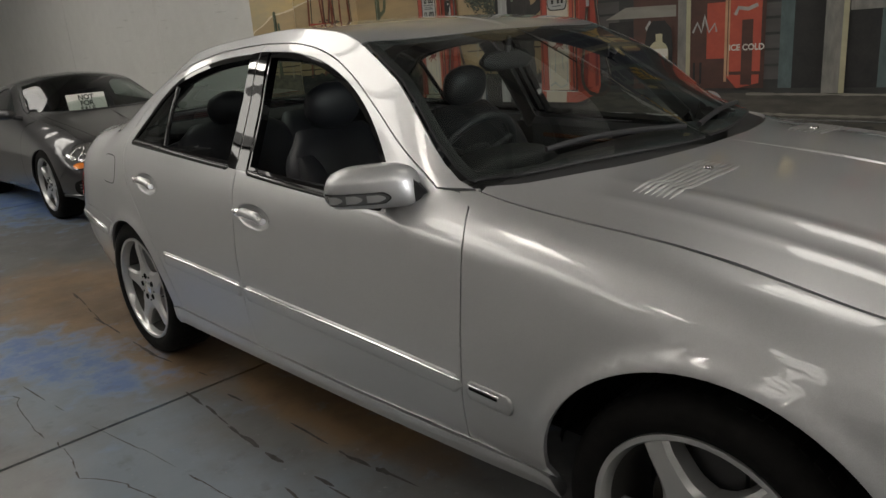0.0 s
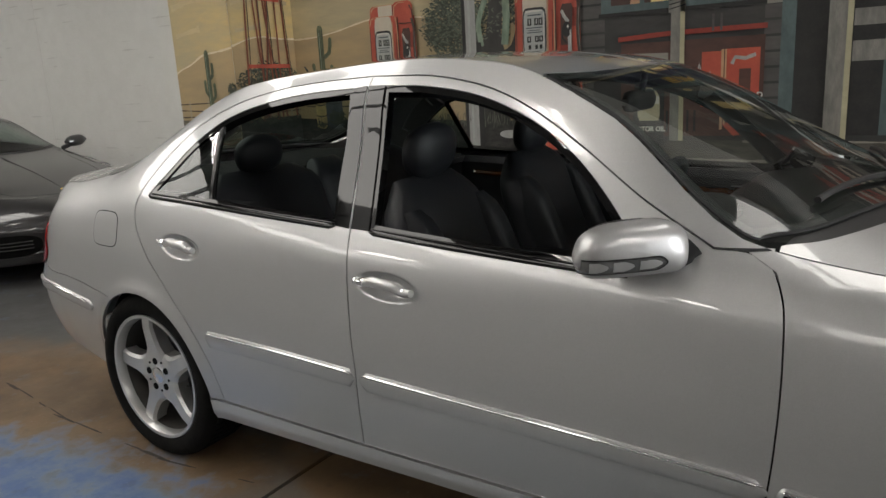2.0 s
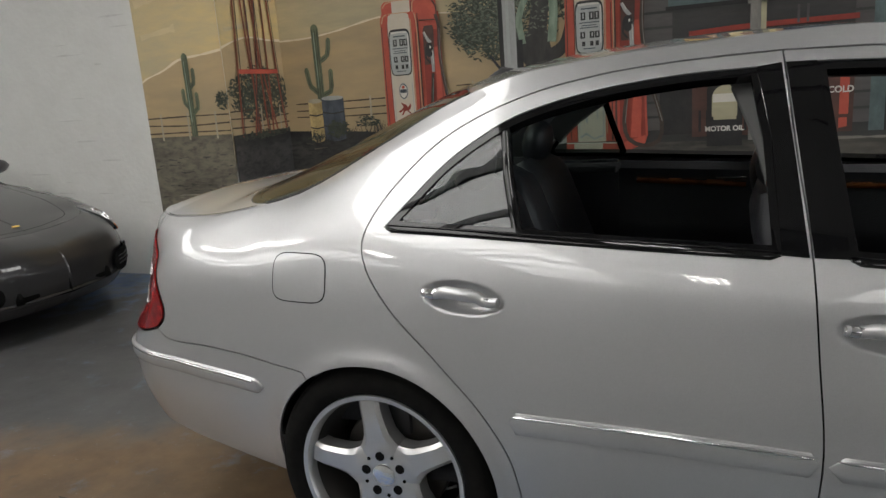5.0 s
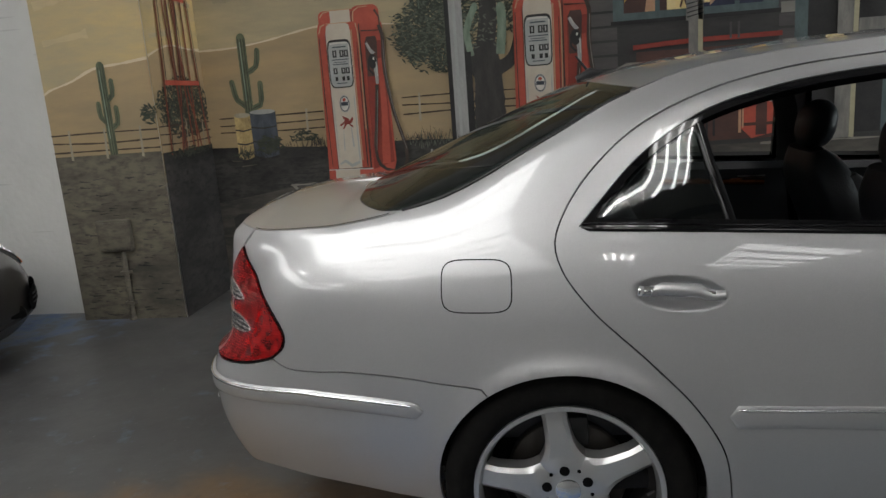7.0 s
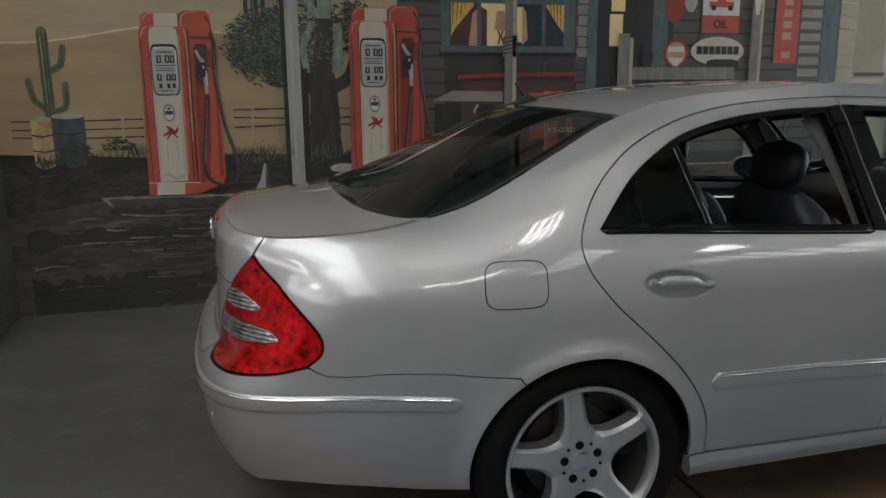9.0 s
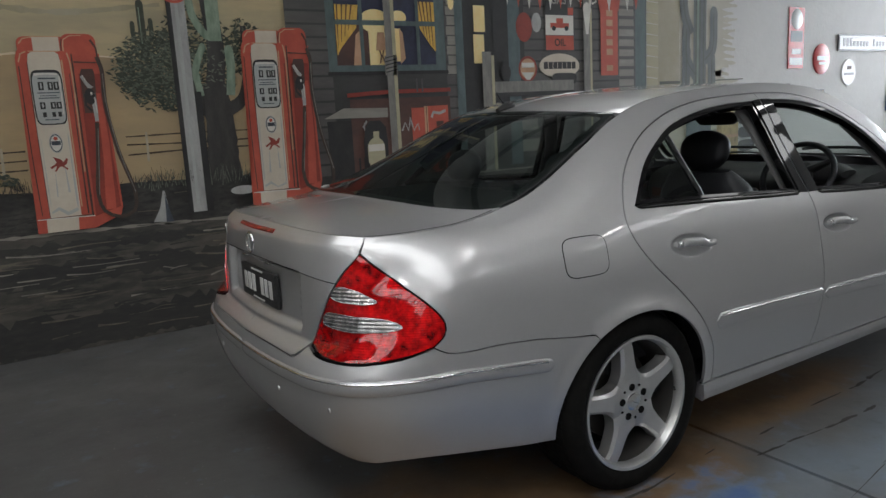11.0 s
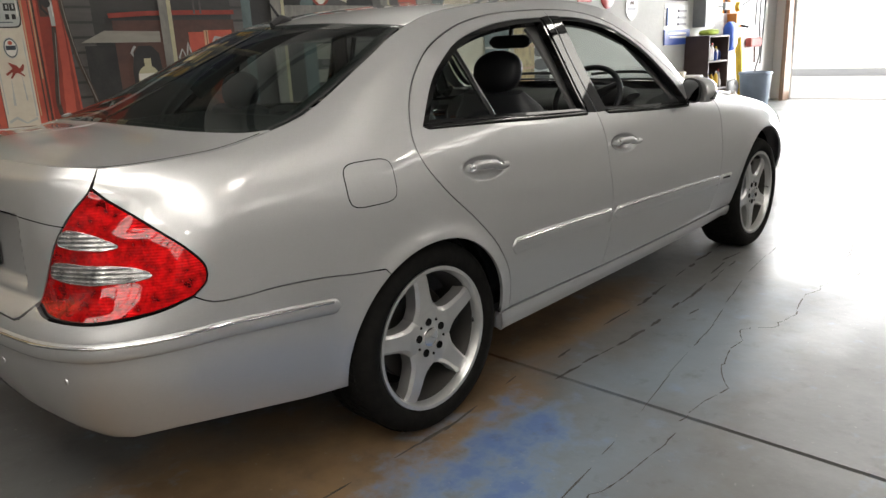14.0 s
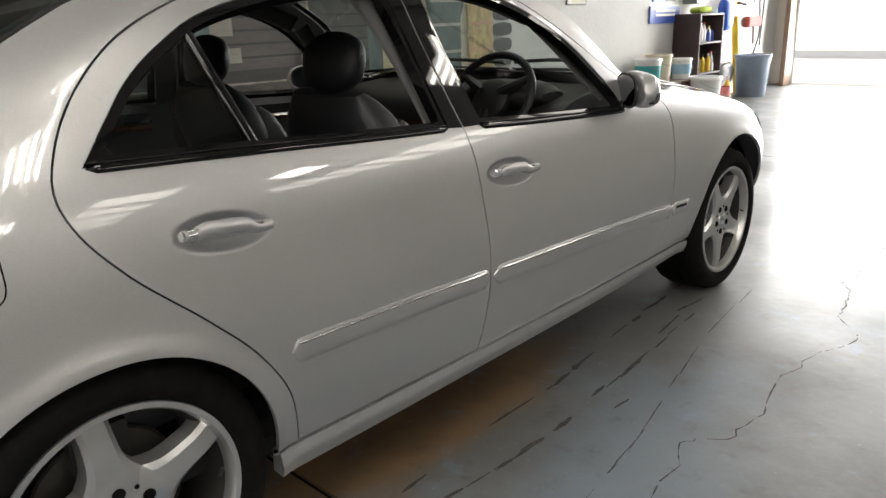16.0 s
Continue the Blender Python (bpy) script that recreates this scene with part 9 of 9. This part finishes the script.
# shelf unit with bottles
unit = thing("shelf_unit", "dark brown open shelf unit crowded with bottles", "shelf", Matrix.Translation((9.26, 2.13, 0)))
SHELF = material("dark_shelf_board", (0.05, 0.03, 0.028), 0.55, grain=0.4, scale=8)
for x0, x1 in ((0.0, 0.025), (0.715, 0.74)):
    part("side_panel", box_bm(x0, x1, 0, 0.37, 0, 1.22, 0.003), SHELF, unit)
for z in (0.06, 0.44, 0.84, 1.20):
    part("shelf_board", box_bm(0.025, 0.715, 0.004, 0.366, z, z + 0.025, 0.002), SHELF, unit)
part("back_panel", box_bm(0.025, 0.715, 0.355, 0.368, 0.06, 1.2), SHELF, unit)


def bottle(x, y, z, r, h, mat, cap, name="bottle", label="plastic bottle on the shelf"):
    b = part(name, lathe_bm([(0, 0), (r * 0.92, 0), (r, 0.012), (r, h * 0.62), (r * 0.8, h * 0.74), (r * 0.38, h * 0.84), (r * 0.36, h * 0.9), (0, h * 0.9)], "z", 16, (x, y, z)), mat)
    tagged(b, label, "bottle", "bottles on the shelf")
    part("cap", lathe_bm([(0, h * 0.88), (r * 0.42, h * 0.88), (r * 0.42, h), (0, h)], "z", 12, (x, y, z)), cap, b)


random.seed(11)
for z in (0.087, 0.467, 0.867):
    for k in range(8):
        mt = random.choice((S_WHITE, S_WHITE, S_GREY, S_YELLOW, S_CREAM, S_WHITE, S_BLUE))
        bottle(9.33 + 0.083 * k, 2.20 + random.uniform(0, 0.1), z - 0.002, random.uniform(0.028, 0.038), random.uniform(0.14, 0.27), mt, random.choice((S_RED, S_BLACK, S_WHITE, S_YELLOW)))
cloth = part("folded_cloth", pillow_bm(rounded((9.38, 2.27, 1.262), (9.8, 2.29, 1.28), (0, 0.11, 0), (0, 0, 0.04), 0.3), 16), material("green_cloth", (0.35, 0.45, 0.06), 0.9, grain=0.4, scale=20))
tagged(cloth, "crumpled yellow-green cloth on the shelf unit", "cloth")
bag = part("blue_bag", pillow_bm(rounded((10.55, 2.33, 0.98), (10.6, 2.36, 1.42), (0.16, 0, 0), (0, 0.09, 0), 0.3), 18, 0.8), material("blue_bag_plastic", (0.02, 0.09, 0.45), 0.4))
tagged(bag, "blue plastic bag hanging on the wall", "bag")
stack = part("paper_stack", pillow_bm(rounded((10.35, 2.3, 0.5), (10.45, 2.34, 0.98), (0.2, 0, 0), (0, 0.1, 0), 0.15), 18, 0.6), S_WHITE)
tagged(stack, "white bundle of rags hanging beside the shelf", "rags")
junk = part("tool_heap", pillow_bm(rounded((10.25, 2.3, 0.02), (10.5, 2.3, 0.55), (0.28, 0, 0), (0, 0.14, 0), 0.3), 18, 0.7), S_BLACK)
tagged(junk, "dark heap of tools beside the shelf", "tools")

# low bench with buckets
bench2 = thing("low_bench", "low dark steel bench along the white wall", "bench", Matrix.Translation((7.45, 2.05, 0)))
part("bench_top", box_bm(0, 1.75, 0, 0.44, 0.40, 0.43, 0.004), S_BROWN, bench2)
for x in (0.04, 1.68):
    for y in (0.03, 0.38):
        part("leg", box_bm(x, x + 0.035, y, y + 0.035, 0, 0.40, 0.003), S_BLACK, bench2)
for k in range(12):
    part("mesh_bar", box_bm(1.16 + 0.048 * k, 1.175 + 0.048 * k, 0.0, 0.012, 0.22, 0.40), material("bench_red", (0.12, 0.03, 0.03), 0.6) if k == 0 else bpy.data.materials["bench_red"], bench2)


def bucket(x, y, z, r, h, mat, label, band_m=None):
    b = part("bucket", lathe_bm([(0, 0.0), (r * 0.84, 0.0), (r * 0.86, 0.006), (r * 0.985, h * 0.9), (r * 1.06, h * 0.905), (r * 1.06, h * 0.96), (r, h), (r * 0.95, h), (r * 0.82, 0.02), (0, 0.02)], "z", 28, (x, y, z)), mat)
    tagged(b, label, "bucket")
    if band_m:
        part("label_band", lathe_bm([(r * 0.90, h * 0.25), (r * 0.905 + 0.003, h * 0.26), (r * 0.965 + 0.003, h * 0.72), (r * 0.96, h * 0.73)], "z", 28, (x, y, z), caps=False), band_m, b)
    part("handle", tube_bm([(x + r * 1.0 * math.cos(a), y - 0.02 - 0.03 * math.sin(a) - r * 0.7 * math.sin(a), z + h * 0.86 - 0.09 * math.sin(a)) for a in np.linspace(0, math.pi, 12)], 0.003, 6), S_GREY, b)


bucket(8.05, 2.22, 0.43, 0.16, 0.30, S_WHITE, "white plastic bucket with a teal label", S_TEAL)
bucket(8.45, 2.28, 0.43, 0.16, 0.33, S_CREAM, "cream plastic bucket on the bench")
bucket(8.92, 2.20, 0.43, 0.13, 0.26, S_WHITE, "white bucket with a pale blue label", S_SKY)
bucket(9.05, 1.92, 0.0, 0.2, 0.46, S_WHITE, "tall white plastic tub on the floor")
bucket(9.42, 1.88, 0.0, 0.14, 0.3, material("pink_plastic", (0.65, 0.2, 0.2), 0.5), "pink plastic bucket on the floor")
bottle(9.62, 1.86, 0.0, 0.05, 0.42, S_YELLOW, S_WHITE, label="yellow spray bottle standing on the floor")
bin_ = part("waste_bin", lathe_bm([(0, 0), (0.2, 0), (0.205, 0.01), (0.245, 0.58), (0.262, 0.585), (0.262, 0.625), (0.24, 0.63), (0.2, 0.03), (0, 0.03)], "z", 36, (11.05, 2.08, 0)), S_BIN)
tagged(bin_, "blue-grey round plastic waste bin", "bin")
jamb = part("door_jamb", box_bm(12.70, 13.03, 2.16, 2.235, 0, 3.8, 0.006), S_TIMBER, smooth=False)
tagged(jamb, "dark timber jamb of the roller door", "jamb", kind="structure")
# the whole end stands a little nearer than it was laid out
for ob in [o for o in bpy.data.objects if o.name not in before_end and o.type == "MESH"]:
    for v in ob.data.vertices:
        x = v.co.x + (9.26 if ob.parent is unit else 7.45 if ob.parent is bench2 else 0.0)
        v.co.x -= 0.027 * x - 0.008
        v.co.z -= 0.0035 * (x - 4.0) * min(1.0, v.co.z / 0.3)

# painted drums and tyres low on the mural's end
for x0, x1, mt in ((4.55, 4.95, P_TEAL), (5.05, 5.42, P_DRUM_Y)):
    d = paint("painted_drum", [rect(x0, x1, 0.75, 1.42)], mt, 12, label="painted oil drum")
    paint("drum_hoop", [rect(x0, x1, z, z + 0.025) for z in (0.95, 1.18, 1.38)], P_STEEL if mt is P_TEAL else P_SHADE, 13, d)
paint("painted_tyres", [oval(5.57, 0.85 + 0.14 * k, 0.15, 0.06, 24, 0.6) for k in range(5)], P_BLACK, 12)


# ---------------------------------------------------------------- old socket box on the pillar, painted over with the mural's earth
box = thing("junction_box", "old junction box and pipe painted over with grey-brown earth", "electrical box", Matrix.Translation((-2.87, 1.798, 0.48)))
part("box_body", box_bm(-0.115, 0.115, -0.055, 0.0, 0.0, 0.21, 0.014), P_EARTH, box)
part("box_lid", box_bm(-0.10, 0.10, -0.062, -0.054, 0.015, 0.195, 0.006), P_EARTH, box)
part("pipe", tube_bm([(0.03, -0.02, 0.005), (0.032, -0.022, -0.2), (0.026, -0.02, -0.47)], 0.0165, 10), P_EARTH, box)
part("pipe_foot", tube_bm([(0.026, -0.02, -0.45), (0.024, -0.022, -0.479)], 0.024, 10), P_EARTH, box)
for z in (-0.15, -0.36):
    part("saddle", box_bm(-0.005, 0.065, -0.042, 0.0, z - 0.012, z + 0.012, 0.004), P_EARTH, box)


# ---------------------------------------------------------------- brick relief and joints of the white wall, relief shading put in as grey dabs
rnd_wall = random.Random(77)
verts, faces = [], []
for k in range(80):
    x, z = rnd_wall.uniform(-9.0, -2.98), 0.085 * rnd_wall.randint(5, 32) + rnd_wall.gauss(0, 0.004)
    w, h = rnd_wall.uniform(0.03, 0.16), rnd_wall.uniform(0.002, 0.008)
    o = len(verts)
    verts += [(x - w, 1.9682, z), (x - 0.4 * w, 1.9682, z - h), (x + 0.7 * w, 1.9682, z - 0.6 * h), (x + w, 1.9682, z), (x + 0.3 * w, 1.9682, z + 0.7 * h), (x - 0.6 * w, 1.9682, z + h)]
    faces.append(tuple(range(o, o + 6)))
marks_mat = material("wall_relief_marks", (0.58, 0.57, 0.55), 0.8, grain=0.7, scale=30, second=(0.42, 0.41, 0.39))
mesh_from("wall_scuff", verts, faces, marks_mat, bpy.data.objects["wall_rear"])
for x in (-5.72, -8.9):
    part("wall_joint", box_bm(x - 0.004, x + 0.004, 1.9675, 1.9705, 0, 4.4), marks_mat, bpy.data.objects["wall_rear"], smooth=False)
